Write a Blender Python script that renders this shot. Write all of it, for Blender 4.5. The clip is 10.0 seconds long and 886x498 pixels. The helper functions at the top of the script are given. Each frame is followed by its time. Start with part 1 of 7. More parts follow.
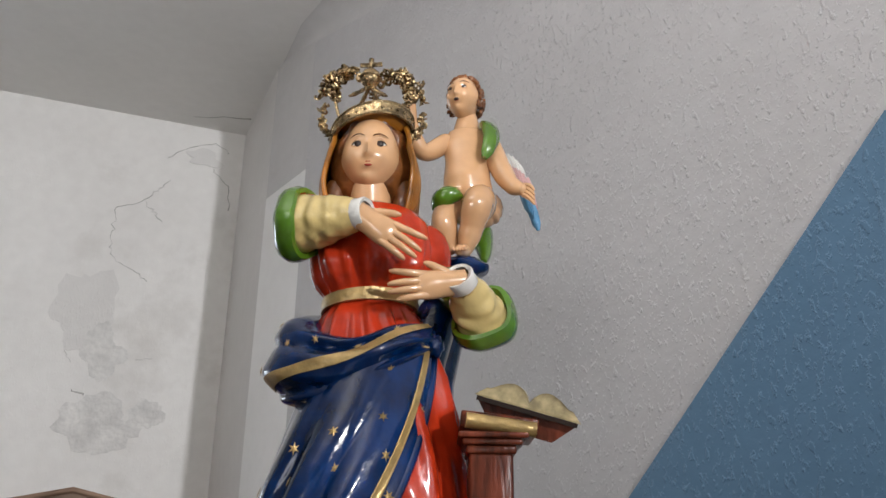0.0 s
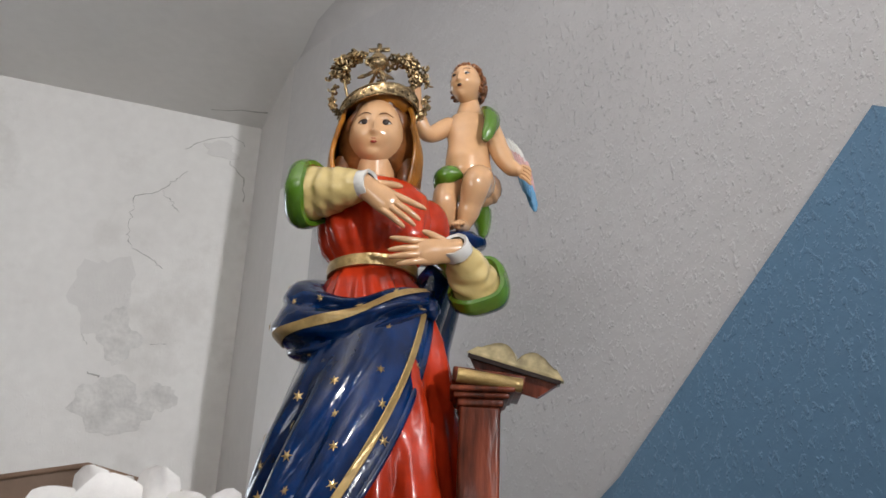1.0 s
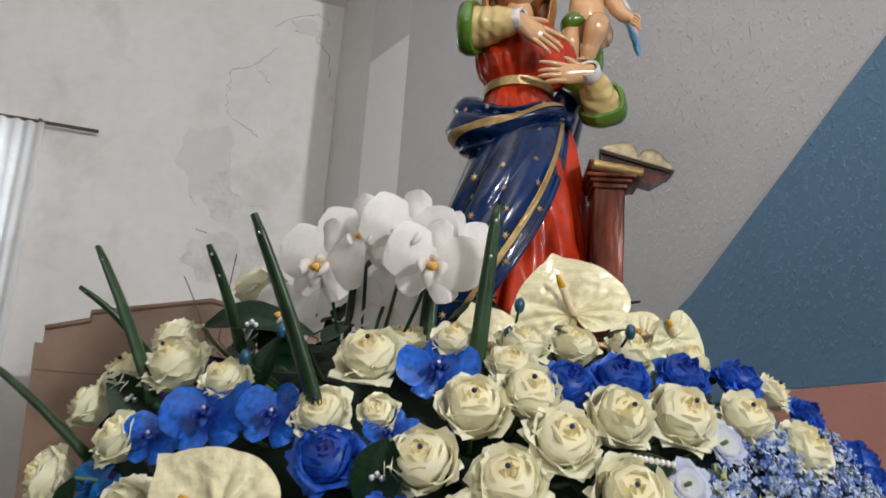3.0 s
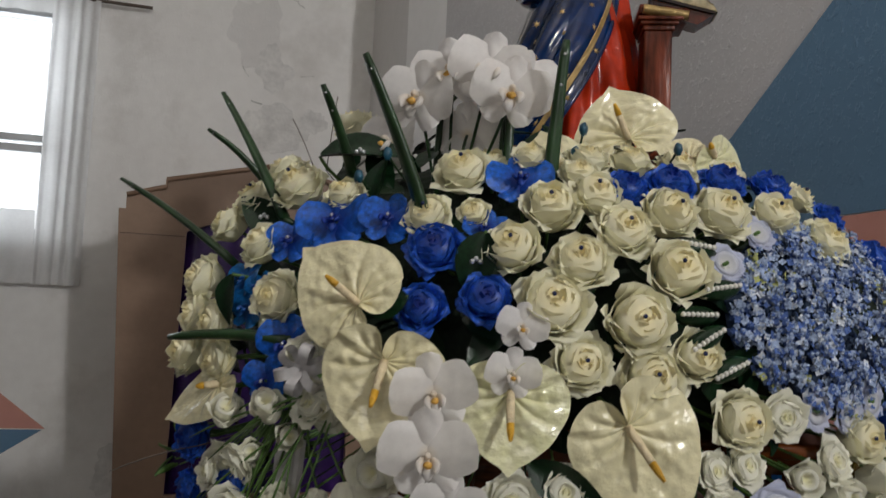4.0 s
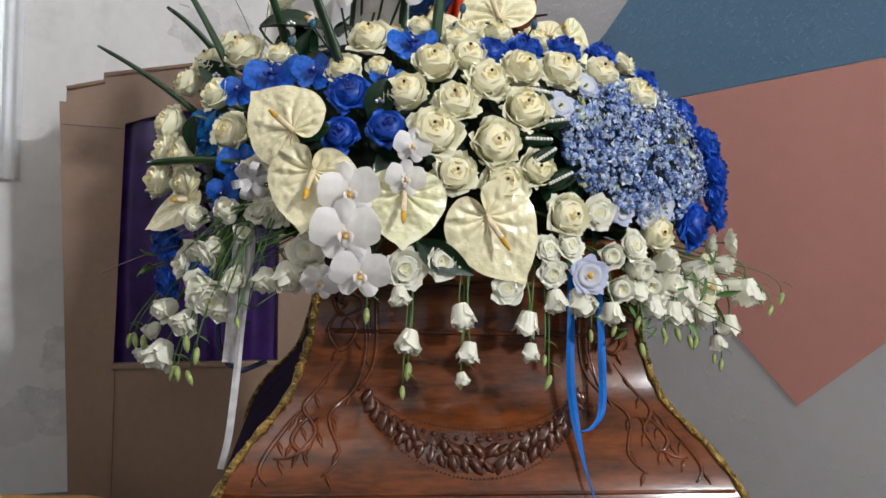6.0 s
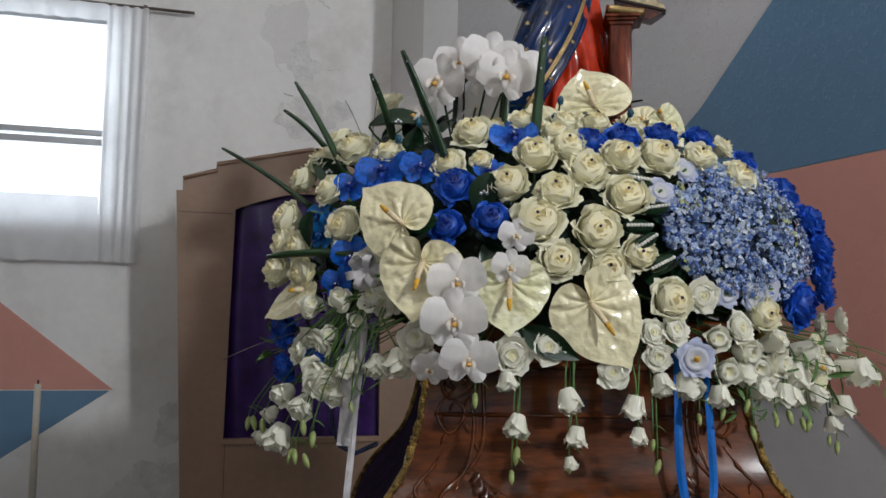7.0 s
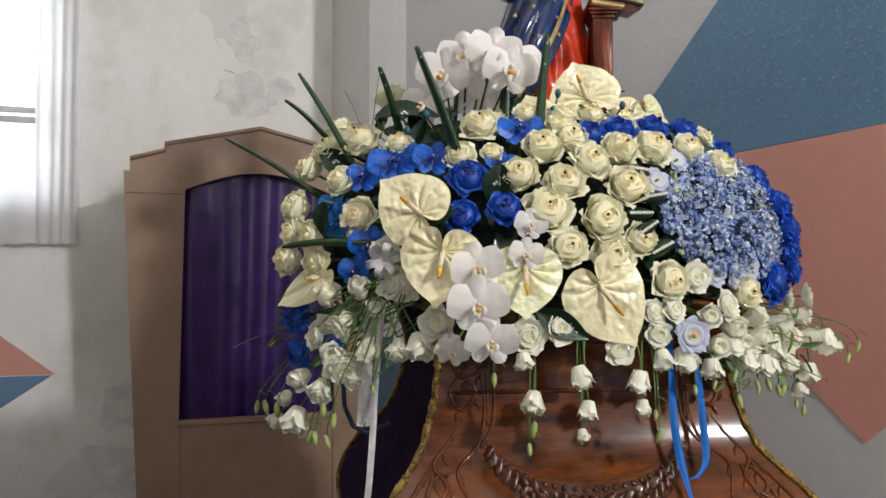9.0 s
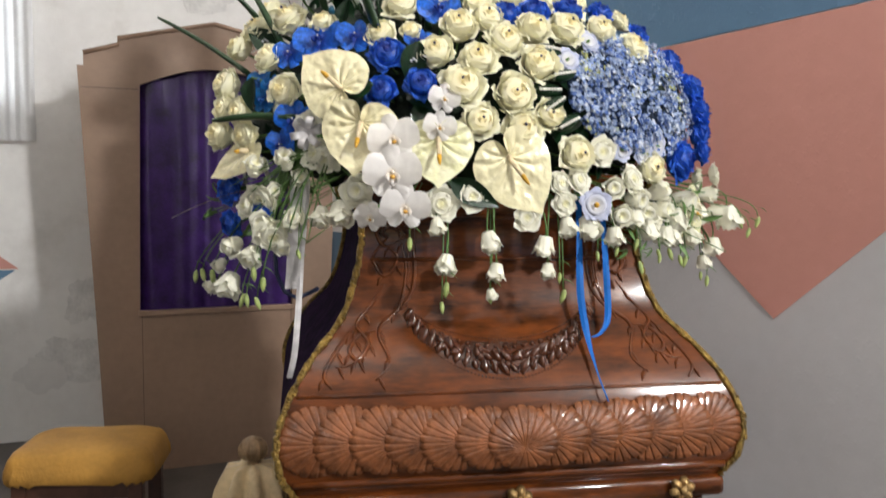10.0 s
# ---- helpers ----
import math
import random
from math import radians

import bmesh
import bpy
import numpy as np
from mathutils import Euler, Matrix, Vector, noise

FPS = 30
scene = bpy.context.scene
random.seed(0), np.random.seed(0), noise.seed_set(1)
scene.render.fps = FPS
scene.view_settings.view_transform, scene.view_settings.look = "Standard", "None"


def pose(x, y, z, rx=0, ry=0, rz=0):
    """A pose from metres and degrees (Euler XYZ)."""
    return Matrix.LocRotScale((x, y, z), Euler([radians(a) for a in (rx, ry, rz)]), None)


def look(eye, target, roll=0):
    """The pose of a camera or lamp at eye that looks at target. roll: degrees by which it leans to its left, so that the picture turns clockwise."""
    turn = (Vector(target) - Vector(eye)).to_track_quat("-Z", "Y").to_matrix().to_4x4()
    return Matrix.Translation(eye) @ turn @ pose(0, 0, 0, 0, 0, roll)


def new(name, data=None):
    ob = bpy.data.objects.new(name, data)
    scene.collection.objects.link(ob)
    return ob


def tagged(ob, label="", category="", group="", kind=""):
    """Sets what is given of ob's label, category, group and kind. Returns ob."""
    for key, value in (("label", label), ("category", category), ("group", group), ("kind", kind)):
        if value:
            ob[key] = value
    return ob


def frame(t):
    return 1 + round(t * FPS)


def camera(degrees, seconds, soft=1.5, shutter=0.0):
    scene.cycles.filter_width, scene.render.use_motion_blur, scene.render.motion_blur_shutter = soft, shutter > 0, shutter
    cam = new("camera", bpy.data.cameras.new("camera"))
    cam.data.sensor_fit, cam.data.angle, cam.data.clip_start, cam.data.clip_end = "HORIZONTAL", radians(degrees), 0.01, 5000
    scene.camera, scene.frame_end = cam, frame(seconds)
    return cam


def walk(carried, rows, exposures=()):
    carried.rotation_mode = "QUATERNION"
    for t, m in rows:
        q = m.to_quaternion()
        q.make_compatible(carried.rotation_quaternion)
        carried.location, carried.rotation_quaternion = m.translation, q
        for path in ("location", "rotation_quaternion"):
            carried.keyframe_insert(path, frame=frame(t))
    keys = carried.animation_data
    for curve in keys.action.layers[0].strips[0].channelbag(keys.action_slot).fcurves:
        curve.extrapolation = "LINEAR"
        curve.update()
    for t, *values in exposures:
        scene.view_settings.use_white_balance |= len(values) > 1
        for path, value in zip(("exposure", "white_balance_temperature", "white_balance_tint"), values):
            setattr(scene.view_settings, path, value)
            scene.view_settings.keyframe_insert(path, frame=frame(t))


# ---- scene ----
cam = camera(55.60, 10.0, shutter=0.2)
# seconds, eye (m), heading, pitch and roll in degrees
PATH = [
    (0, 0.001, 0.000, 1.661, 0.28, 20.08, 0.82),
    (0.5, -0.003, -0.010, 1.637, 0.38, 19.94, 0.63),
    (1, 0.020, -0.049, 1.604, 1.26, 20.28, 2.35),
    (1.5, -0.013, -0.089, 1.542, 2.53, 20.37, 3.46),
    (2, -0.085, -0.151, 1.506, 2.26, 18.25, 3.59),
    (2.2, -0.101, -0.165, 1.486, 1.87, 16.68, 3.52),
    (3.3, -0.101, -0.337, 1.369, 5.99, 10.38, 3.68),
    (3.5, -0.100, -0.369, 1.353, 7.32, 7.63, 3.10),
    (4, -0.139, -0.448, 1.305, 5.77, 4.68, 2.61),
    (4.5, -0.194, -0.562, 1.248, 4.68, 1.42, 1.00),
    (5, -0.166, -0.635, 1.206, 0.42, -1.46, 0.66),
    (5.2, -0.130, -0.657, 1.182, -0.15, -2.26, 1.42),
    (6.3, -0.079, -0.822, 1.162, 1.61, 0.97, 2.80),
    (6.5, -0.084, -0.830, 1.166, 4.27, 2.06, 2.61),
    (7, -0.098, -0.836, 1.189, 6.96, 4.00, 1.10),
    (7.5, -0.135, -0.839, 1.204, 6.69, 4.64, -0.68),
    (8, -0.163, -0.835, 1.209, 6.12, 5.39, -1.41),
    (8.5, -0.201, -0.857, 1.216, 4.12, 3.86, -1.02),
    (9, -0.262, -0.916, 1.213, 0.82, 2.01, -0.05),
    (9.5, -0.231, -0.958, 1.191, -0.47, 1.66, 0.13),
    (10, -0.160, -1.014, 1.139, -0.69, -3.80, 0.18),
]
walk(cam, [(t, pose(x, y, z, 0, 0, yaw) @ pose(0, 0, 0, 90 + pitch, 0, 0) @ pose(0, 0, 0, 0, 0, roll))
           for t, x, y, z, yaw, pitch, roll in PATH],
     [(0.0, -0.61, 6250, 10), (2.0, -0.65, 6300, 10), (3.5, -0.95, 6400, 10), (4.2, -1.50, 6550, 10), (5.0, -0.50, 6600, 10),
      (6.5, -0.61, 6000, 10), (7.2, -1.24, 6150, 10), (8.2, -1.40, 6400, 10), (9.0, -0.54, 6500, 10), (10.0, -0.15, 6500, 10)])

# ---- light ----
world = bpy.data.worlds.new("sky")
scene.world = world
world.use_nodes = True
wn = world.node_tree.nodes
sky = wn.new("ShaderNodeTexSky")
sky.sky_type, sky.sun_disc = "NISHITA", False
sky.sun_elevation, sky.sun_rotation = radians(40), radians(200)
world.node_tree.links.new(sky.outputs[0], wn["Background"].inputs[0])
wn["Background"].inputs[1].default_value = 0.1


def area(name, eye, target, sx, sy, watts, colour, spread=180):
    lamp = bpy.data.lights.new(name, "AREA")
    lamp.shape, lamp.size, lamp.size_y, lamp.energy, lamp.color = "RECTANGLE", sx, sy, watts, colour
    lamp.spread = radians(spread)
    ob = new(name, lamp)
    ob.matrix_world = look(eye, target)
    return ob


# a spot lamp high on the far side of the nave, two unseen fills added to brighten (a warm one thrown up at the ceiling,
# one from the front), and the small window
area("nave_spot_lamp", (2.95, -2.75, 3.28), (-0.25, 0.95, 1.45), 0.26, 0.18, 228, (1.0, 0.99, 0.975))
area("ceiling_fill", (-0.45, -0.7, 2.35), (-0.45, -0.4, 3.3), 0.6, 0.6, 56, (1.0, 0.945, 0.89))
area("front_fill", (-0.6, -4.3, 2.1), (-0.3, 0.9, 1.7), 1.3, 1.0, 30, (1.0, 0.98, 0.96))
area("window_daylight", (-2.50, 2.86, 2.05), (-1.2, 0.4, 1.3), 1.2, 0.85, 16, (0.9, 0.95, 1.0))


# ---- materials ----
def mat(name, colour, rough=0.6, metal=0.0, vary=0.12, scale=8.0, bump=0.15, fine=60.0, coat=0.0, sub=0.0, dark=None,
        stretch=(1, 1, 1), trans=0.0, spec=0.5, island=0.0):
    m = bpy.data.materials.new(name)
    m.use_nodes = True
    nt = m.node_tree
    n, lk = nt.nodes, nt.links.new
    b = n["Principled BSDF"]
    b.inputs["Roughness"].default_value, b.inputs["Metallic"].default_value = rough, metal
    b.inputs["Coat Weight"].default_value, b.inputs["Coat Roughness"].default_value = coat, 0.06
    b.inputs["Specular IOR Level"].default_value = spec
    if sub:
        b.inputs["Subsurface Weight"].default_value, b.inputs["Subsurface Scale"].default_value = sub, 0.01
        b.inputs["Subsurface Radius"].default_value = (1.0, 0.8, 0.6)
    if trans:
        b.inputs["Transmission Weight"].default_value = trans
    tc = n.new("ShaderNodeTexCoord")
    mp = n.new("ShaderNodeMapping")
    mp.inputs["Scale"].default_value = stretch
    lk(tc.outputs["Object"], mp.inputs[0])
    big, small = n.new("ShaderNodeTexNoise"), n.new("ShaderNodeTexNoise")
    for t, s in ((big, scale), (small, fine)):
        lk(mp.outputs[0], t.inputs["Vector"])
        t.inputs["Scale"].default_value, t.inputs["Detail"].default_value = s, 5
    mix = n.new("ShaderNodeMix")
    mix.data_type = "RGBA"
    c2 = dark or [c * (1 - 2.2 * vary) for c in colour]
    mix.inputs[6].default_value, mix.inputs[7].default_value = (*c2, 1), (*[min(1, c * (1 + vary * 0.5)) for c in colour], 1)
    ramp = n.new("ShaderNodeMapRange")
    ramp.inputs[1].default_value, ramp.inputs[2].default_value = 0.3, 0.65
    add = n.new("ShaderNodeMath")
    add.operation = "MULTIPLY_ADD"
    add.inputs[1].default_value = 0.3
    lk(small.outputs[0], add.inputs[0])
    sc = n.new("ShaderNodeMath")
    sc.operation = "MULTIPLY"
    sc.inputs[1].default_value = 0.7
    lk(big.outputs[0], sc.inputs[0])
    lk(sc.outputs[0], add.inputs[2])
    lk(add.outputs[0], ramp.inputs[0])
    lk(ramp.outputs[0], mix.inputs[0])
    last = mix.outputs[2]
    if island:
        geo, oi = n.new("ShaderNodeNewGeometry"), n.new("ShaderNodeObjectInfo")
        hv, ad = n.new("ShaderNodeHueSaturation"), n.new("ShaderNodeMath")
        ad.operation = "ADD"
        lk(geo.outputs["Random Per Island"], ad.inputs[0])
        lk(oi.outputs["Random"], ad.inputs[1])
        mr = n.new("ShaderNodeMapRange")
        mr.inputs[2].default_value = 2.0
        mr.inputs[3].default_value, mr.inputs[4].default_value = 1 - island, 1 + island * 0.6
        lk(ad.outputs[0], mr.inputs[0])
        lk(mr.outputs[0], hv.inputs["Value"])
        lk(last, hv.inputs["Color"])
        last = hv.outputs[0]
    lk(last, b.inputs["Base Color"])
    if bump:
        bp = n.new("ShaderNodeBump")
        bp.inputs["Strength"].default_value, bp.inputs["Distance"].default_value = bump, 0.01
        lk(small.outputs[0], bp.inputs["Height"])
        lk(bp.outputs[0], b.inputs["Normal"])
    return m


def plaster(name, colour, dark, drip=1.0, stain=0.5, wet=0.55):
    """Rough painted plaster: runs and blobs of paint, broad stains."""
    m = mat(name, colour, wet, 0, 0.08, 1.6, 0, 22, dark=dark)
    n, lk = m.node_tree.nodes, m.node_tree.links.new
    tc, mp = n.new("ShaderNodeTexCoord"), n.new("ShaderNodeMapping")
    mp.inputs["Scale"].default_value = (1, 1, 0.5)
    lk(tc.outputs["Object"], mp.inputs[0])
    height = None
    # runs of paint, round blobs, and the lumpy render under them
    for size, lo, hi, tall, src in ((85, 0.572, 0.68, 1.0, mp), (150, 0.565, 0.69, 0.6, mp), (30, 0.2, 0.8, 0.35, tc), (6, 0.2, 0.8, 0.5, tc)):
        t, cut = n.new("ShaderNodeTexNoise"), n.new("ShaderNodeMapRange")
        t.inputs["Scale"].default_value, t.inputs["Detail"].default_value = size, 3
        cut.interpolation_type = "SMOOTHSTEP"
        cut.inputs[1].default_value, cut.inputs[2].default_value, cut.inputs[4].default_value = lo, hi, tall
        lk(src.outputs["Object" if src is tc else 0], t.inputs["Vector"])
        lk(t.outputs[0], cut.inputs[0])
        if height is None:
            height = cut.outputs[0]
        else:
            s = n.new("ShaderNodeMath")
            lk(height, s.inputs[0])
            lk(cut.outputs[0], s.inputs[1])
            height = s.outputs[0]
    parts, thick, less = n.new("ShaderNodeSeparateXYZ"), n.new("ShaderNodeMapRange"), n.new("ShaderNodeMath")
    lk(tc.outputs["Object"], parts.inputs[0])
    lk(parts.outputs[2], thick.inputs[0])
    thick.inputs[1].default_value, thick.inputs[2].default_value, thick.inputs[3].default_value = 1.5, 2.35, 0.10
    less.operation = "MULTIPLY"
    lk(height, less.inputs[0])
    lk(thick.outputs[0], less.inputs[1])
    height = less.outputs[0]
    bp = n.new("ShaderNodeBump")
    bp.inputs["Strength"].default_value, bp.inputs["Distance"].default_value = min(1.0, 0.55 * drip), 0.006
    lk(height, bp.inputs["Height"])
    lk(bp.outputs[0], n["Principled BSDF"].inputs["Normal"])
    return m


def thin(m, share):
    """Lets a share of the light through a thin sheet."""
    n, lk = m.node_tree.nodes, m.node_tree.links.new
    b, out = n["Principled BSDF"], n["Material Output"]
    tr, ms = n.new("ShaderNodeBsdfTranslucent"), n.new("ShaderNodeMixShader")
    ms.inputs[0].default_value = share
    lk(b.inputs["Base Color"].links[0].from_socket, tr.inputs[0])
    lk(b.outputs[0], ms.inputs[1])
    lk(tr.outputs[0], ms.inputs[2])
    lk(ms.outputs[0], out.inputs["Surface"])
    return m


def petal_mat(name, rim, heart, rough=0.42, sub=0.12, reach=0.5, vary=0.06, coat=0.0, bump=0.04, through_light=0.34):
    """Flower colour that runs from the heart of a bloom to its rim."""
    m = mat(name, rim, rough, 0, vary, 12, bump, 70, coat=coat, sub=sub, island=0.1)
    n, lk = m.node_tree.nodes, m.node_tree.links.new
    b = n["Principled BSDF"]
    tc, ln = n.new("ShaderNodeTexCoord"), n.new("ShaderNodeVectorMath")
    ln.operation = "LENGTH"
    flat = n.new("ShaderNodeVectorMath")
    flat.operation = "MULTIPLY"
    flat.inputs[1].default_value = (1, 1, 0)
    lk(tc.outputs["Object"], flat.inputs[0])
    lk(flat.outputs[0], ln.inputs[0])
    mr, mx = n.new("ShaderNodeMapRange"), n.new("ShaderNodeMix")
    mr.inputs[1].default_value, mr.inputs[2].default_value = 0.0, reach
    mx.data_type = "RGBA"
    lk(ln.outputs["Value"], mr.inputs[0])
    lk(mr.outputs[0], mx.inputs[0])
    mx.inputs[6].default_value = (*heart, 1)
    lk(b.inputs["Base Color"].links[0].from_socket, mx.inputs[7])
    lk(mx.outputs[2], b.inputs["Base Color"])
    thin(m, through_light)
    return m


GREY = plaster("grey_wall_paint", (0.565, 0.555, 0.56), (0.51, 0.50, 0.505), 1.0, wet=0.40)
BLUEWALL = plaster("blue_wall_paint", (0.115, 0.220, 0.345), (0.098, 0.19, 0.30), 1.0, wet=0.42)
PINKWALL = plaster("pink_wall_paint", (0.60, 0.288, 0.238), (0.55, 0.258, 0.212), 0.8)
WHITEWALL = plaster("white_wall_paint", (0.82, 0.81, 0.79), (0.73, 0.715, 0.695), 0.25)
wn2, wl = WHITEWALL.node_tree.nodes, WHITEWALL.node_tree.links.new
damp, edge_, soil = wn2.new("ShaderNodeTexNoise"), wn2.new("ShaderNodeMapRange"), wn2.new("ShaderNodeMix")
damp.inputs["Scale"].default_value, damp.inputs["Detail"].default_value, damp.inputs["Roughness"].default_value = 2.3, 8, 0.62
edge_.inputs[1].default_value, edge_.inputs[2].default_value, edge_.inputs[4].default_value = 0.52, 0.66, 0.75
soil.data_type = "RGBA"
wl(wn2.new("ShaderNodeTexCoord").outputs["Object"], damp.inputs["Vector"])
wl(damp.outputs[0], edge_.inputs[0])
wl(edge_.outputs[0], soil.inputs[0])
wl(wn2["Principled BSDF"].inputs["Base Color"].links[0].from_socket, soil.inputs[6])
soil.inputs[7].default_value = (0.62, 0.60, 0.57, 1)
wl(soil.outputs[2], wn2["Principled BSDF"].inputs["Base Color"])
# corner strip: white raised above the wall's, so that this face looks lit
STRIP_LIT = plaster("lit_strip_tone", (0.88, 0.87, 0.86), (0.83, 0.82, 0.81), 0.15)
# pillar face toned for its shade, upper corner lightened where little light falls
PILLAR_SHADE = plaster("pillar_shade_tone", (0.70, 0.68, 0.665), (0.64, 0.62, 0.605), 0.2)
UPPER_LIT = plaster("upper_corner_lit_tone", (0.605, 0.592, 0.588), (0.55, 0.538, 0.534), 0.4)
CEIL = plaster("ceiling_paint", (0.78, 0.77, 0.75), (0.72, 0.71, 0.69), 0.15)
PEEL = plaster("peeled_plaster", (0.735, 0.725, 0.705), (0.67, 0.655, 0.64), 0.5)
MOULD = mat("mouldy_plaster", (0.755, 0.745, 0.725), 0.8, 0, 0.12, 12, 0.3, 60)
CRACK = mat("crack", (0.50, 0.49, 0.47), 0.9, 0, 0.3, 20, 0.2)
FLOOR = mat("worn_floor_tile", (0.10, 0.085, 0.075), 0.35, 0, 0.25, 5, 0.05)
BOARD = mat("tan_painted_board", (0.29, 0.185, 0.122), 0.5, 0, 0.12, 2.5, 0.08, 30)
PURPLE = mat("purple_satin", (0.042, 0.013, 0.115), 0.38, 0, 0.3, 14, 0.05, 90, spec=0.35)
VELVET = mat("dark_purple_velvet", (0.020, 0.008, 0.028), 0.95, 0, 0.45, 40, 0.2, 160, spec=0.03)
SHEER = thin(mat("sheer_curtain", (0.80, 0.80, 0.80), 0.7, 0, 0.04, 10, 0.1, 90), 0.35)
ALU = mat("window_frame_paint", (0.52, 0.53, 0.54), 0.4, 0.2, 0.06, 12, 0.05)
ROD = mat("dark_rod", (0.14, 0.11, 0.09), 0.5, 0.3, 0.2, 20, 0.1)
WOOD = mat("varnished_red_wood", (0.132, 0.034, 0.006), 0.36, 0, 0.55, 7, 0.04, 40, coat=0.75, spec=0.1, stretch=(1, 1, 5))
WOOD.node_tree.nodes["Principled BSDF"].inputs["Coat Roughness"].default_value = 0.11
CARVED = mat("carved_red_wood", (0.075, 0.021, 0.007), 0.2, 0, 0.28, 20, 0.2, 90, coat=0.7)
SHELLW = mat("carved_pale_wood", (0.235, 0.082, 0.031), 0.34, 0, 0.34, 22, 0.25, 110, coat=0.25, spec=0.25)
GOLD = mat("aged_gold_braid", (0.40, 0.26, 0.07), 0.36, 0.75, 0.5, 60, 0.8, 160)
GILT = mat("gilded_carving", (0.42, 0.27, 0.11), 0.35, 0.6, 0.4, 30, 0.5, 90)
MUSTARD = mat("mustard_velvet", (0.50, 0.255, 0.045), 0.75, 0, 0.14, 9, 0.25, 90)
DARKWOOD = mat("dark_wood", (0.085, 0.035, 0.022), 0.4, 0, 0.25, 12, 0.1, 60)
KNOB = mat("carved_tan_wood", (0.42, 0.27, 0.14), 0.45, 0, 0.3, 30, 0.4, 90)
CLOTH = mat("cream_satin_cloth", (0.74, 0.57, 0.33), 0.45, 0, 0.2, 12, 0.2, 60)
WAX = mat("candle_wax", (0.62, 0.58, 0.50), 0.5, 0, 0.08, 12, 0.05, sub=0.2)
CREAM = petal_mat("cream_rose_petal", (0.97, 0.94, 0.72), (0.98, 0.86, 0.48), 0.5, 0.0, 0.32, 0.02, through_light=0.22)
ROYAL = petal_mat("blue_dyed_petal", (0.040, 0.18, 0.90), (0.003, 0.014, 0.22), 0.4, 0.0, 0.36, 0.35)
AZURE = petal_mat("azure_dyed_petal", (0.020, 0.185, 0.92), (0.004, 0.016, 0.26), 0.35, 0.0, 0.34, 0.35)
TEALB = mat("teal_bud", (0.012, 0.10, 0.17), 0.35, 0, 0.2, 30, 0.1, coat=0.3)
TEALP = petal_mat("teal_dyed_petal", (0.010, 0.20, 0.60), (0.01, 0.07, 0.32), 0.4, 0.05, 0.4, 0.3)
WHITEP = petal_mat("white_orchid_petal", (0.91, 0.88, 0.855), (0.90, 0.80, 0.66), 0.42, 0.0, 0.12, 0.03)
LISP = petal_mat("white_lisianthus_petal", (0.95, 0.935, 0.80), (0.90, 0.86, 0.50), 0.5, 0.0, 0.20, 0.02, through_light=0.25)
LILAC = petal_mat("lilac_edged_petal", (0.66, 0.70, 0.88), (0.90, 0.88, 0.82), 0.5, 0.0, 0.46, 0.05)
SPATHE = mat("waxy_cream_spathe", (0.87, 0.80, 0.51), 0.2, 0, 0.06, 8, 0.30, 11, coat=0.9)
LIMESP = mat("waxy_lime_cream_spathe", (0.76, 0.745, 0.42), 0.2, 0, 0.10, 5, 0.30, 11, coat=0.9, dark=(0.80, 0.77, 0.54))
SPADIX = mat("cream_spadix", (0.80, 0.66, 0.42), 0.5, 0, 0.1, 20, 0.4, 160)
SPTIP = mat("orange_spadix_tip", (0.78, 0.42, 0.03), 0.5, 0, 0.15, 20, 0.4, 160)
HEART = mat("orchid_lip_yellow", (0.80, 0.45, 0.09), 0.5, 0, 0.2, 60, 0.1)
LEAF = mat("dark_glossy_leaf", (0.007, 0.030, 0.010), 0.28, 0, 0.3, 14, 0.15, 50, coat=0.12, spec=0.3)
BLADE = mat("rolled_blade_leaf", (0.020, 0.055, 0.018), 0.3, 0, 0.35, 20, 0.1, 60)
STEM = mat("green_stem", (0.10, 0.20, 0.045), 0.5, 0, 0.2, 30, 0.1)
BUD = mat("green_bud", (0.36, 0.44, 0.15), 0.5, 0, 0.25, 20, 0.1, sub=0.1)
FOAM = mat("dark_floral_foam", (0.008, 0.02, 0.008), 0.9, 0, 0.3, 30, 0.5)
PEARL = mat("pearl", (0.82, 0.80, 0.74), 0.15, 0, 0.05, 20, 0, coat=0.5)
PIN = mat("dark_blue_pin", (0.02, 0.03, 0.10), 0.12, 0, 0.1, 20, 0, coat=0.5)
GEM = mat("clear_rhinestone", (0.85, 0.87, 0.9), 0.08, 0.6, 0.1, 20, 0)
HYD1 = mat("hydrangea_pale_blue", (0.46, 0.57, 0.80), 0.6, 0, 0.15, 30, 0.1, island=0.2, spec=0.1)
HYD2 = mat("hydrangea_deep_blue", (0.13, 0.22, 0.55), 0.6, 0, 0.25, 30, 0.1, island=0.25, spec=0.1)
HYD3 = mat("hydrangea_white", (0.74, 0.79, 0.86), 0.6, 0, 0.1, 30, 0.1, island=0.15, spec=0.1)
HYDSHADE = mat("hydrangea_shaded_green_blue", (0.020, 0.045, 0.10), 0.8, 0, 0.5, 40, 0.5, 90)
HYD4 = mat("hydrangea_lime", (0.55, 0.58, 0.22), 0.55, 0, 0.15, 30, 0.1, island=0.1, spec=0.1)
RIBBON = mat("blue_satin_ribbon", (0.002, 0.130, 0.50), 0.55, 0, 0.12, 20, 0.05, spec=0.25)
SILVER = mat("silver_ribbon", (0.62, 0.60, 0.60), 0.35, 0.3, 0.15, 40, 0.2)
NAVY = mat("navy_cord", (0.012, 0.022, 0.075), 0.4, 0, 0.1, 20, 0.1)
S_SKIN = mat("enamel_flesh", (0.65, 0.375, 0.190), 0.2, 0, 0.10, 12, 0.02, 60, coat=0.6)
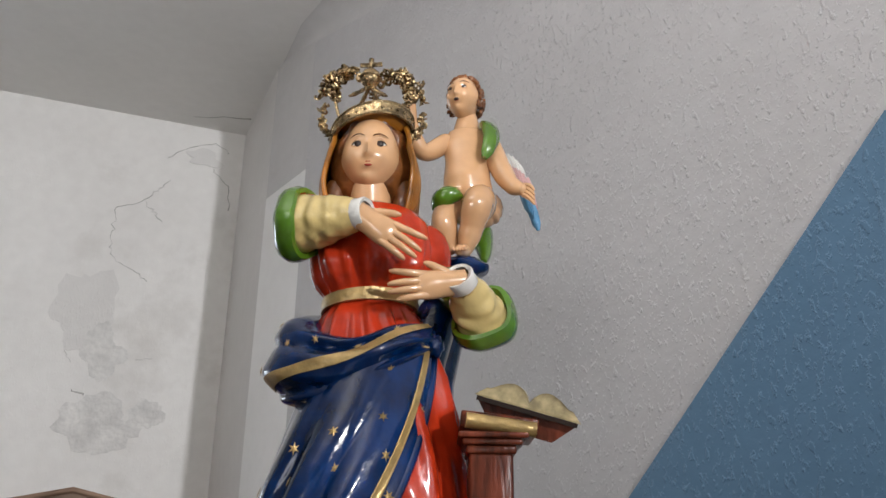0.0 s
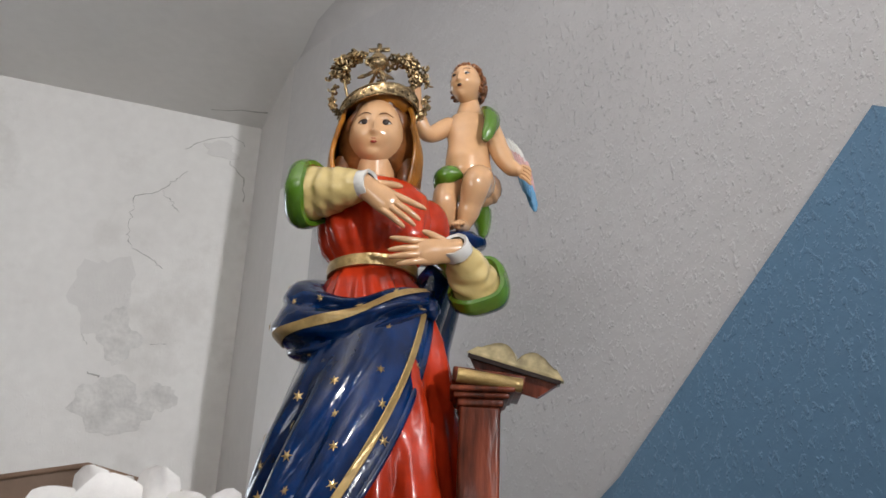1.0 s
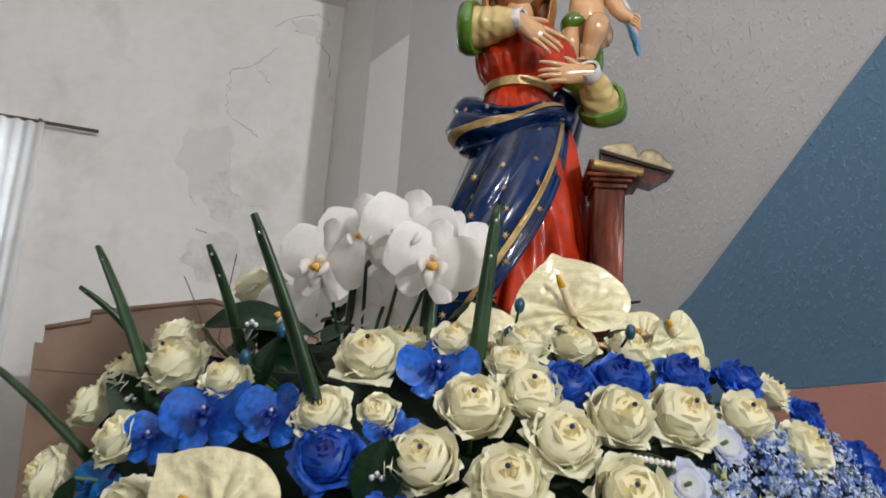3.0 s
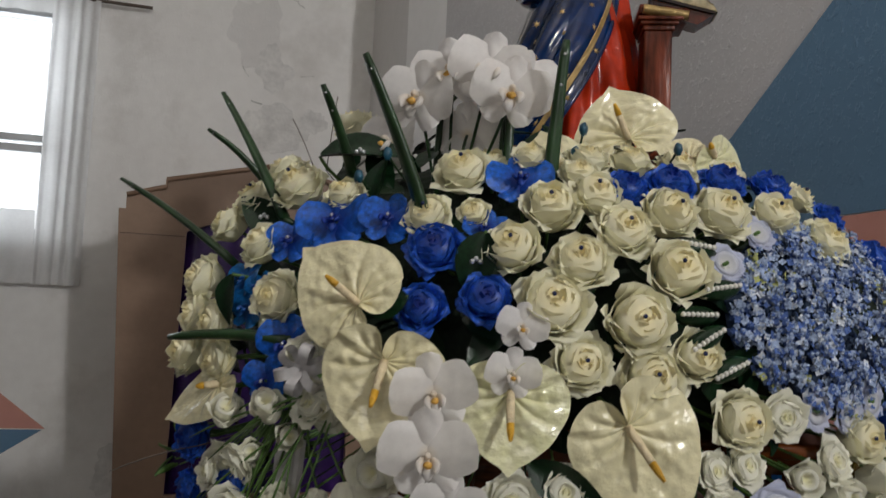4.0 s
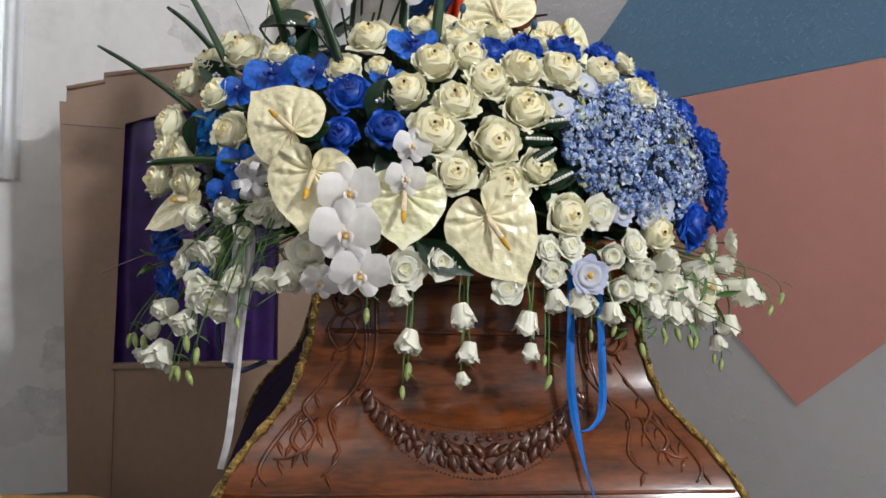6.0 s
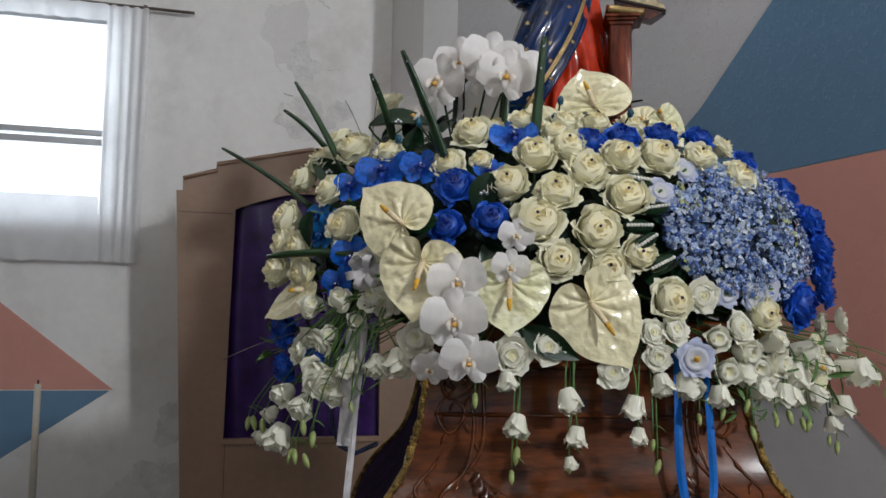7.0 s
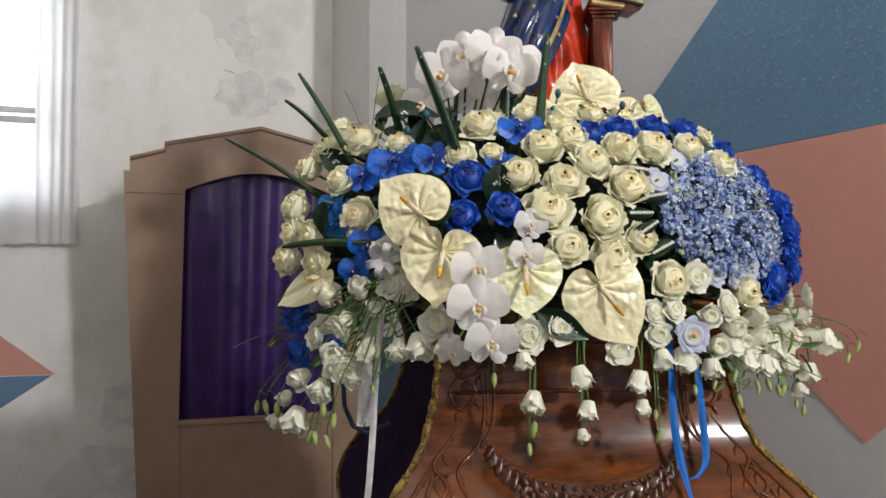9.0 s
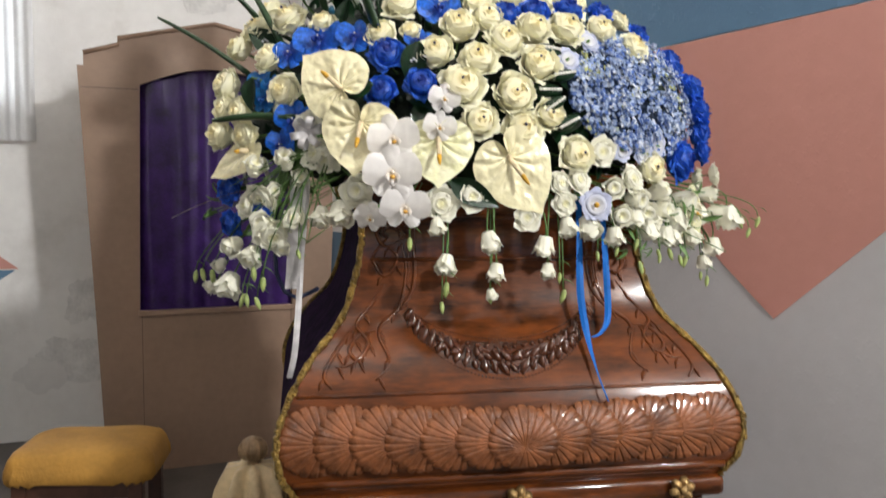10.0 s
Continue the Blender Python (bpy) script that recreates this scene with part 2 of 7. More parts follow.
S_RED = mat("enamel_red", (0.52, 0.036, 0.008), 0.26, 0, 0.30, 14, 0.12, 50, coat=0.35, spec=0.15)
S_BLUE = mat("enamel_navy", (0.0010, 0.020, 0.095), 0.15, 0, 0.4, 14, 0.14, 70, coat=0.6, spec=0.2)
S_GREEN = mat("enamel_green", (0.085, 0.20, 0.012), 0.2, 0, 0.2, 20, 0.12, 50, coat=0.7)
S_CREAM = mat("enamel_cream", (0.66, 0.50, 0.20), 0.24, 0, 0.12, 20, 0.15, 50, coat=0.6)
S_WHITE = mat("enamel_white", (0.74, 0.72, 0.68), 0.22, 0, 0.08, 20, 0.15, 50, coat=0.6)
S_GOLD = mat("statue_gold", (0.50, 0.34, 0.13), 0.32, 0.45, 0.25, 40, 0.25, 90, coat=0.3)
S_HAIR = mat("enamel_brown_hair", (0.20, 0.070, 0.018), 0.3, 0, 0.35, 30, 0.3, 60, coat=0.35, spec=0.3)
S_VEIL = mat("enamel_ochre_veil", (0.41, 0.155, 0.018), 0.3, 0, 0.35, 14, 0.2, 50, coat=0.12, spec=0.2)
S_DARK = mat("enamel_dark_line", (0.022, 0.011, 0.008), 0.35, 0, 0.1, 30, 0, coat=0.0, spec=0.3)
S_LIP = mat("enamel_lip", (0.33, 0.045, 0.028), 0.2, 0, 0.1, 30, 0, coat=0.5)
S_CROWN = mat("tarnished_filigree", (0.47, 0.34, 0.18), 0.22, 0.9, 0.5, 70, 0.3, 200)
S_BRICK = mat("enamel_red_brown", (0.195, 0.045, 0.021), 0.3, 0, 0.45, 14, 0.15, 60, coat=0.10, spec=0.2, stretch=(3, 3, 0.5))
S_PINKW = mat("enamel_rose", (0.60, 0.34, 0.33), 0.25, 0, 0.15, 20, 0.2, coat=0.5)
S_SKYB = mat("enamel_sky_blue", (0.12, 0.33, 0.55), 0.25, 0, 0.2, 20, 0.2, coat=0.5)
S_PAGE = mat("gilt_page_edge", (0.62, 0.50, 0.27), 0.3, 0.15, 0.4, 25, 0.04, 120, coat=0.3)
glow = bpy.data.materials.new("overcast_sky_glow")
glow.use_nodes = True
glow.node_tree.nodes["Principled BSDF"].inputs["Base Color"].default_value = (0.9, 0.95, 1, 1)
glow.node_tree.nodes["Principled BSDF"].inputs["Emission Color"].default_value = (0.92, 0.96, 1, 1)
glow.node_tree.nodes["Principled BSDF"].inputs["Emission Strength"].default_value = 3.0


# ---- mesh builder ----
class Geo:
    def __init__(self):
        self.v, self.f, self.m, self.mats = [], [], [], []

    def slot(self, material):
        if material not in self.mats:
            self.mats.append(material)
        return self.mats.index(material)

    def grid(self, rows, material, close=False, flip=False):
        """A sheet through rows of points; close joins each row's end to its start."""
        k, base, s = len(rows[0]), len(self.v), self.slot(material)
        for r in rows:
            self.v += [tuple(p) for p in r]
        for i in range(len(rows) - 1):
            for j in range(k if close else k - 1):
                a, b = base + i * k + j, base + i * k + (j + 1) % k
                q = (a, b, b + k, a + k)
                self.f.append(q[::-1] if flip else q)
                self.m.append(s)
        return base

    def cap(self, base, count, material, flip=False):
        q = tuple(range(base, base + count))
        self.f.append(q if flip else q[::-1])
        self.m.append(self.slot(material))

    def ball(self, c, r, material, rot=None, seg=14, rings=9, bumpy=0.0, squash=None):
        """An ellipsoid; r is a number or three radii."""
        r = (r, r, r) if isinstance(r, (int, float)) else r
        rot = rot or Matrix.Identity(3)
        rows = []
        for i in range(rings + 1):
            a = math.pi * i / rings
            row = []
            for j in range(seg):
                b = 2 * math.pi * j / seg
                p = Vector((math.sin(a) * math.cos(b), math.sin(a) * math.sin(b), -math.cos(a)))
                k = 1 + bumpy * noise.noise(p * 2.3 + Vector(c) * 31)
                row.append(Vector(c) + rot @ Vector((p.x * r[0] * k, p.y * r[1] * k, p.z * r[2] * k)))
            rows.append(row)
        self.grid(rows, material, True)

    def tube(self, pts, radii, material, seg=8, flat=1.0, caps=True):
        """A round or flattened tube along points."""
        pts = [Vector(p) for p in pts]
        radii = [radii] * len(pts) if isinstance(radii, (int, float)) else radii
        up = Vector((0, 0, 1))
        rows = []
        for i, p in enumerate(pts):
            d = (pts[min(i + 1, len(pts) - 1)] - pts[max(i - 1, 0)]).normalized()
            if abs(d.dot(up)) > 0.95:
                up = Vector((0, 1, 0)) if abs(d.y) < 0.9 else Vector((1, 0, 0))
            x = d.cross(up).normalized()
            y = x.cross(d).normalized()
            up = y
            rows.append([p + (x * math.cos(2 * math.pi * j / seg) + y * math.sin(2 * math.pi * j / seg) * flat) * radii[i] for j in range(seg)])
        base = self.grid(rows, material, True, True)
        if caps:
            self.cap(base, seg, material, True)
            self.cap(base + (len(pts) - 1) * seg, seg, material)

    def box(self, lo, hi, material, m=None, bevel=0.0):
        bm = bmesh.new()
        bmesh.ops.create_cube(bm, size=1)
        for w in bm.verts:
            w.co = Vector([lo[i] + (w.co[i] + 0.5) * (hi[i] - lo[i]) for i in range(3)])
        if bevel:
            bmesh.ops.bevel(bm, geom=bm.edges[:], offset=bevel, segments=2, profile=0.5, affect="EDGES")
        self.take(bm, material, m)

    def take(self, bm, material, m=None):
        base, s = len(self.v), self.slot(material)
        bm.verts.index_update()
        for w in bm.verts:
            self.v.append(tuple(m @ w.co if m else w.co))
        for f in bm.faces:
            self.f.append(tuple(base + w.index for w in f.verts))
            self.m.append(s)
        bm.free()

    def slab(self, outline, y0, y1, material, m=None):
        """A board: an outline in x, z, given thickness from y0 to y1."""
        base, s, k = len(self.v), self.slot(material), len(outline)
        for y in (y0, y1):
            for x, z in outline:
                p = Vector((x, y, z))
                self.v.append(tuple(m @ p if m else p))
        self.f += [tuple(range(base, base + k)), tuple(range(base + 2 * k - 1, base + k - 1, -1))]
        self.f += [(base + (i + 1) % k, base + i, base + i + k, base + (i + 1) % k + k) for i in range(k)]
        self.m += [s] * (k + 2)

    def mesh(self, name, smooth=True):
        me = bpy.data.meshes.new(name)
        me.from_pydata(self.v, [], self.f)
        for x in self.mats:
            me.materials.append(x)
        me.polygons.foreach_set("material_index", self.m)
        me.polygons.foreach_set("use_smooth", [smooth] * len(self.f))
        me.update()
        return me


def part(name, geo, parent=None, label="", smooth=True, m=None):
    me = geo if isinstance(geo, bpy.types.Mesh) else geo.mesh(name, smooth)
    ob = new(name, me)
    if parent:
        ob.parent = parent
    if m is not None:
        ob.matrix_basis = m
    return tagged(ob, label) if label else ob


def thing(name, label, category, group="", m=None, kind=""):
    ob = new(name)
    ob.empty_display_size = 0.05
    if m is not None:
        ob.matrix_basis = m
    return tagged(ob, label, category, group, kind)


def bez(a, b, c, n=8):
    a, b, c = Vector(a), Vector(b), Vector(c)
    return [a * (1 - t) ** 2 + b * 2 * t * (1 - t) + c * t * t for t in [i / (n - 1) for i in range(n)]]


# ---- the setting ----
LEFT = pose(-1.692, 2.922, 0, 0, 0, 21.71)     # along the window wall; its room side is -y
RIGHT = pose(0.4835, 1.398, 0, 0, 0, -48.46)   # along the painted wall; its room side is -y

g = Geo()
g.box((-7, -7, -0.1), (6, 5, 0.0), FLOOR)
tagged(part("floor", g, smooth=False), "worn brown tiled church floor", "floor", kind="structure")
g = Geo()
g.slab([(-7, 3.36), (6, 3.36), (6, 3.5), (-7, 3.5)], -7, 5, CEIL)
g.tube([(-1.06, 3.085, 3.359), (-0.98, 3.092, 3.359), (-0.93, 3.082, 3.359), (-0.87, 3.096, 3.359), (-0.82, 3.10, 3.359)], [0.001, 0.003, 0.0022, 0.004, 0.006], CRACK, 6, 0.5)
tagged(part("ceiling", g, smooth=False), "pale grey painted plaster ceiling", "ceiling", kind="structure")

# window wall, with the opening for the window
W0, W1, Z0, Z1 = -1.70, -0.375, 1.557, 2.515
g = Geo()
for lo, hi in (((-4.5, 0, 0), (W0, 0.25, 3.36)), ((W1, 0, 0), (0.93, 0.25, 3.36)), ((W0, 0, 0), (W1, 0.25, Z0)), ((W0, 0, Z1), (W1, 0.25, 3.36))):
    g.box(lo, hi, WHITEWALL)
wall_left = tagged(part("wall_window_side", g, smooth=False, m=LEFT), "white plaster wall with stains, cracks and peeling paint", "wall", kind="structure")
# painted wall
g = Geo()
g.box((-1.42, 0, 0), (4.6, 0.25, 3.36), GREY)
wall_right = tagged(part("wall_painted", g, smooth=False, m=RIGHT), "rough grey plaster wall with blue and pink painted triangles", "wall", kind="structure")
# pillar between them
a, b, c = Vector((-0.878, 3.252)), Vector((-0.635, 2.71)), Vector((-0.458, 2.461))
g = Geo()
back = Vector((0.1, 3.6))
for z0, z1, m0, m1 in ((0, 0.97, PINKWALL, BLUEWALL), (0.97, 2.83, PILLAR_SHADE, STRIP_LIT)):
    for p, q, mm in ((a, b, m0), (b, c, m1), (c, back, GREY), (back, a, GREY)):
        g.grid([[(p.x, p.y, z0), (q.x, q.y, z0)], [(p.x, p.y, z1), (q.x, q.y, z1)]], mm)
for p, q, z0, z1, mm in ((a, b, 2.83, 3.36, PILLAR_SHADE), (b, c, 2.83, 3.36, UPPER_LIT)):
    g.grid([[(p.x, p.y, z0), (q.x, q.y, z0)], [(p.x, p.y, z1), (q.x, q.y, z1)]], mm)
tagged(part("wall_pillar", g, smooth=False), "grey wall corner with a white strip, its faces toned for light and shade", "wall", kind="structure")
# soft cove where the painted wall meets the ceiling
g = Geo()
wall_dir = Vector((math.cos(radians(-48.46)), math.sin(radians(-48.46))))
cove = []
for p, room, r in ((a, Vector((-0.88, -0.47)), 0.008), (a.lerp(c, 0.5), Vector((-0.88, -0.47)), 0.03), (c, Vector((-0.82, -0.57)), 0.07), (c + wall_dir * 0.4, Vector((-0.7485, -0.663)), 0.13), (c + wall_dir * 2.5, Vector((-0.7485, -0.663)), 0.14), (c + wall_dir * 4.5, Vector((-0.7485, -0.663)), 0.14)):
    cove.append([(p.x + room.x * r * (1 - math.sin(t)) - room.x * 0.002, p.y + room.y * r * (1 - math.sin(t)) - room.y * 0.002, 3.361 - r * (1 - math.cos(t))) for t in [math.pi / 2 * k / 12 for k in range(13)]])
g.grid(cove, UPPER_LIT)
tagged(part("trim_cove", g), "rounded grey plaster cove under the ceiling", "cove", kind="structure")
# painted fields, a coat of paint thick
for name, wall, paint, outline, label in (
        ("painted_field", wall_right, BLUEWALL, [(-0.36, 1.657), (-0.227, 1.762), (0.309, 2.329), (0.98, 1.93), (0.604, 1.594), (-0.02, 1.552), (-0.20, 1.49)], "blue painted triangle on the plaster"),
        ("painted_field", wall_right, PINKWALL, [(-0.02, 1.549), (0.604, 1.591), (1.05, 1.61), (0.93, 1.33), (0.359, 0.818), (-0.28, 1.395)], "salmon pink painted triangle on the plaster"),
        ("painted_field", wall_left, PINKWALL, [(-1.15, 1.42), (-0.363, 0.792), (-1.15, 0.797)], "salmon pink painted triangle on the plaster"),
        ("painted_field", wall_left, BLUEWALL, [(-1.15, 0.793), (-0.375, 0.788), (-1.15, 0.27)], "pale blue painted triangle on the plaster")):
    g = Geo()
    g.slab(outline, -0.003, -0.0002, paint)
    part(name, g, wall, label, smooth=False)


def blot(cx, cz, rx, rz, seed, n=40):
    out = []
    for i in range(n):
        t = 2 * math.pi * i / n
        k = 1 + 0.55 * noise.noise(Vector((math.cos(t) * 1.3 + seed, math.sin(t) * 1.3, seed * 2.1))) + 0.2 * noise.noise(Vector((math.cos(t) * 5, math.sin(t) * 5 + seed, 1)))
        out.append((cx + rx * k * math.cos(t), cz + rz * k * math.sin(t)))
    return out


# peeled and mouldy patches and cracks in the window wall
for cx, cz, rx, rz, mm in ((0.37, 2.52, 0.115, 0.15, PEEL), (0.44, 2.36, 0.075, 0.10, MOULD), (0.46, 2.09, 0.15, 0.10, MOULD),
                           (0.62, 2.14, 0.07, 0.06, MOULD), (0.72, 3.22, 0.07, 0.035, PEEL), (-0.06, 0.62, 0.10, 0.10, MOULD),
                           (-0.16, 0.38, 0.16, 0.12, MOULD), (-0.30, 0.30, 0.10, 0.08, PEEL)):
    g = Geo()
    g.slab(blot(cx, cz, rx, rz, cx * 7 + cz), -0.0012 - 0.0005 * len(wall_left.children), -0.0004, mm)
    part("peeled_patch", g, wall_left, "bare stained plaster where paint has peeled", smooth=False)
for pts in ([(0.59, 3.09), (0.55, 3.04), (0.51, 2.99), (0.41, 2.94), (0.41, 2.87), (0.41, 2.79), (0.43, 2.72), (0.52, 2.69), (0.56, 2.64)], [(0.51, 2.99), (0.56, 2.94), (0.60, 2.90)], [(0.76, 3.17), (0.83, 3.11), (0.84, 2.98)], [(0.57, 3.19), (0.66, 3.26), (0.76, 3.30), (0.83, 3.25)], [(0.32, 2.35), (0.33, 2.31)], [(0.35, 2.21), (0.42, 2.20)], [(0.57, 2.34), (0.63, 2.36)]):
    g = Geo()
    fine = []
    for (x0, z0), (x1, z1) in zip(pts, pts[1:]):
        for i in range(5):
            t = i / 5
            fine.append((x0 + (x1 - x0) * t + random.uniform(-.010, .010), -0.0005, z0 + (z1 - z0) * t + random.uniform(-.006, .006)))
    g.tube(fine, [random.uniform(0.0006, 0.0034) for _ in fine], CRACK, 5, 0.5)
    part("crack", g, wall_left, "thin dark crack in the plaster")

# the rest of the church, round and behind the camera
g = Geo()
g.box((-7.0, -5.2, 0), (0.2, -5.0, 3.36), WHITEWALL)
g.box((-6.2, -5.2, 0), (-6.0, 1.5, 3.36), WHITEWALL)
tagged(part("wall_nave", g, smooth=False), "plain white plaster wall of the nave", "wall", kind="structure")
g = Geo()
g.box((3.6, -5.2, 0), (3.8, -1.6, 3.36), WHITEWALL)
tagged(part("wall_entrance_side", g, smooth=False), "plain white plaster wall beside the entrance", "wall", kind="structure")

# window: frame, bar, panes, daylight behind, sheer curtain on a rod
win = tagged(thing("window_1", "small white-framed window with two bright panes", "window", m=LEFT, kind="structure"))
for lo, hi, nm in (((W0, 0.05, Z0), (W1, 0.11, Z0 + 0.035), "frame_rail"), ((W0, 0.05, Z1 - 0.035), (W1, 0.11, Z1), "frame_rail"),
                   ((W0, 0.05, Z0 + 0.035), (W0 + 0.035, 0.11, Z1 - 0.035), "frame_stile"), ((W1 - 0.035, 0.05, Z0 + 0.035), (W1, 0.11, Z1 - 0.035), "frame_stile"),
                   ((W0 + 0.035, 0.045, 1.905), (W1 - 0.035, 0.115, 1.938), "transom"), ((W0 + 0.035, 0.055, 1.953), (W1 - 0.035, 0.105, 1.982), "transom"), ((-1.09, 0.05, Z0 + 0.035), (-1.05, 0.11, Z1 - 0.035), "mullion"),
                   ((W0, -0.015, Z0 - 0.03), (W1, 0.05, Z0 - 0.001), "window_sill")):
    g = Geo()
    g.box(lo, hi, ALU, None, 0.004)
    part(nm, g, win, smooth=False)
g = Geo()
g.box((-3.2, 0.5, 0.4), (0.9, 0.52, 3.3), glow)
tagged(part("backdrop", g, smooth=False, m=LEFT), "bright overcast sky outside the window", "sky", kind="structure")


def curtain_sheet(x0, x1, ztop, zbot, y, waves, depth, nz=10, hem=0.0):
    rows = []
    n = max(40, waves * 12)
    for i in range(nz + 1):
        t = i / nz
        z = ztop + (zbot - ztop) * t
        rows.append([(x0 + (x1 - x0) * j / n, y + depth * (0.5 + 0.5 * t) * (0.55 + 0.9 * abs(noise.noise((j * 0.09, 0.3 * t, 5)))) * math.sin(2 * math.pi * waves * j / n + 2.6 * noise.noise((j * 0.05, 0.8 * t, 3))),
                      z + hem * noise.noise((j * 0.2, 1, 7)) * t) for j in range(n + 1)])
    return rows


curtain = thing("window_curtain", "sheer white curtain drawn back beside the bright window", "curtain", m=LEFT)
g = Geo()
g.grid(curtain_sheet(-0.455, -0.275, 2.545, 1.365, -0.05, 4, 0.012), SHEER)
part("side_panel", g, curtain)
g = Geo()
g.grid(curtain_sheet(-1.75, -0.455, 1.66, 1.365, -0.055, 9, 0.010, 4, 0.01), SHEER)
part("lower_panel", g, curtain)
g = Geo()
g.grid(curtain_sheet(-1.75, -0.455, 2.545, 2.465, -0.055, 14, 0.010, 3), SHEER)
part("top_frill", g, curtain)
g = Geo()
g.tube([(-1.9, -0.045, 2.55), (-1.2, -0.045, 2.55), (-0.075, -0.045, 2.547)], 0.007, ROD, 10)
part("rod", g, curtain, "thin dark curtain rod")
for x in (-0.30, -1.78):
    g = Geo()
    g.box((x, -0.05, 2.54), (x + 0.015, 0.0, 2.56), ROD)
    part("bracket", g, curtain, smooth=False)

# confessional
CONF = LEFT @ pose(0.43, -0.65, 0)
conf = thing("confessional", "tan painted wooden confessional with a stepped pediment and purple curtain", "confessional", m=CONF)
HW = 0.515
arch = [(-0.293 + 0.586 * i / 12, 1.565 + 0.075 * math.sin(math.pi * i / 12)) for i in range(13)]
g = Geo()
left_half = [(-0.445, 0), (-0.462, 0.40), (-HW - 0.006, 1.63), (-HW + 0.017, 1.63), (-HW + 0.017, 1.674), (-0.37, 1.712), (-0.37, 1.737), (0, 1.82)]
inner_left = [(0, 1.64)] + [p for p in reversed(arch) if p[0] < -1e-4] + [(-0.309, 0.66), (0, 0.66), (0, 0)]
g.slab(left_half + inner_left, 0, 0.03, BOARD)
g.slab([(-x, z) for x, z in reversed(left_half + inner_left)], 0, 0.03, BOARD)
part("front_panel", g, conf, smooth=False)
for s in (-1, 1):
    g = Geo()
    g.box((s * 0.41 - 0.015, 0.03, 0), (s * 0.41 + 0.015, 0.64, 1.62), BOARD)
    part("side_panel", g, conf, smooth=False)
g = Geo()
g.box((-0.455, 0.09, 1.60), (0.455, 0.64, 1.63), BOARD)
part("roof_board", g, conf, smooth=False)
g = Geo()
g.box((-0.42, 0.62, 0.0), (0.42, 0.64, 1.6), DARKWOOD)
part("back_panel", g, conf, smooth=False)
g = Geo()
edge = [(-HW + 0.017, 1.674), (-0.37, 1.712), (-0.37, 1.737), (0, 1.82), (0.37, 1.737), (0.37, 1.712), (HW - 0.017, 1.674)]
g.tube([(x, -0.004, z + 0.004) for x, z in edge], 0.009, BOARD, 6)
part("cornice", g, conf)
g = Geo()
g.box((-0.315, -0.012, 0.640), (0.315, -0.001, 0.662), BOARD, None, 0.003)
part("sill_trim", g, conf, smooth=False)
for lo, hi in (((-0.51, -0.003, 1.545), (-0.30, -0.0005, 1.547)), ((0.30, -0.003, 1.545), (0.51, -0.0005, 1.547)),
               ((-0.303, -0.003, 0.0), (-0.301, -0.0005, 0.64)), ((0.301, -0.003, 0.0), (0.303, -0.0005, 0.64))):
    g = Geo()
    g.box(lo, hi, DARKWOOD)
    part("panel_joint", g, conf, smooth=False)
g = Geo()
g.grid(curtain_sheet(-0.33, 0.33, 1.72, 0.62, 0.055, 5, 0.022, 14), PURPLE)
part("purple_curtain", g, conf, "deep purple satin curtain in folds")

# stool
stool = thing("stool", "low wooden stool with a mustard velvet cushion top", "stool", m=pose(-1.125, 1.33, 0, 0, 0, 6))
rows = []
for z, k in ((0.360, 1.0), (0.364, 1.03), (0.39, 1.02), (0.418, 0.99), (0.436, 0.93), (0.447, 0.78), (0.453, 0.35)):
    row = []
    for j in range(64):
        t = 2 * math.pi * j / 64
        c, s = math.cos(t), math.sin(t)
        x = 0.190 * k * math.copysign(abs(c) ** 0.28, c)
        y = 0.150 * k * math.copysign(abs(s) ** 0.28, s)
        w = 0.007 * math.sin(26 * t) + 0.004 * noise.noise((x * 30, y * 30, z * 20))
        row.append((x * (1 + 0.02 * math.sin(26 * t) * (z < 0.41)), y * (1 + 0.02 * math.sin(26 * t) * (z < 0.41)), z + (w if z < 0.38 else 0.003 * noise.noise((x * 14, y * 14, z * 3)))))
    rows.append(row)
g = Geo()
base = g.grid(rows, MUSTARD, True)
g.cap(base + 6 * 64, 64, MUSTARD, True)
part("cushion", g, stool, "mustard yellow velvet cushion with gathered edge")
for x in (-0.150, 0.150):
    for y in (-0.115, 0.115):
        g = Geo()
        g.box((x - 0.019, y - 0.019, 0), (x + 0.019, y + 0.019, 0.385), DARKWOOD, None, 0.003)
        part("leg", g, stool, smooth=False)
for y in (-0.115, 0.115):
    g = Geo()
    g.box((-0.131, y - 0.012, 0.315), (0.131, y + 0.012, 0.372), DARKWOOD)
    part("rail", g, stool, smooth=False)

# post with a knob, draped in a cream cloth
post = thing("draped_post", "wooden post with a carved knob, draped in pale cream satin", "post", m=pose(-0.64, 1.2, 0))
g = Geo()
g.tube([(0, 0, 0), (0, 0, 0.40)], 0.03, DARKWOOD, 12)
part("shaft", g, post)
g = Geo()
g.ball((0, 0, 0.455), (0.036, 0.036, 0.033), KNOB, None, 20, 12, 0.15)
knob = part("knob", g, post, "round carved knob")
for k in range(7):
    t = 2 * math.pi * k / 7
    g = Geo()
    g.tube([(0.034 * math.cos(t) * math.sin(q), 0.034 * math.sin(t) * math.sin(q), 0.455 - 0.033 * math.cos(q)) for q in [0.5 + 0.25 * w for w in range(9)]], [0.002 + 0.005 * math.sin(math.pi * w / 8) for w in range(9)], KNOB, 7)
    part("carved_lobe", g, knob)
g = Geo()
g.tube([(0, 0, 0.40), (0, 0, 0.43)], [0.018, 0.014], KNOB, 12)
part("neck", g, post, "turned neck under the knob")
rows = []
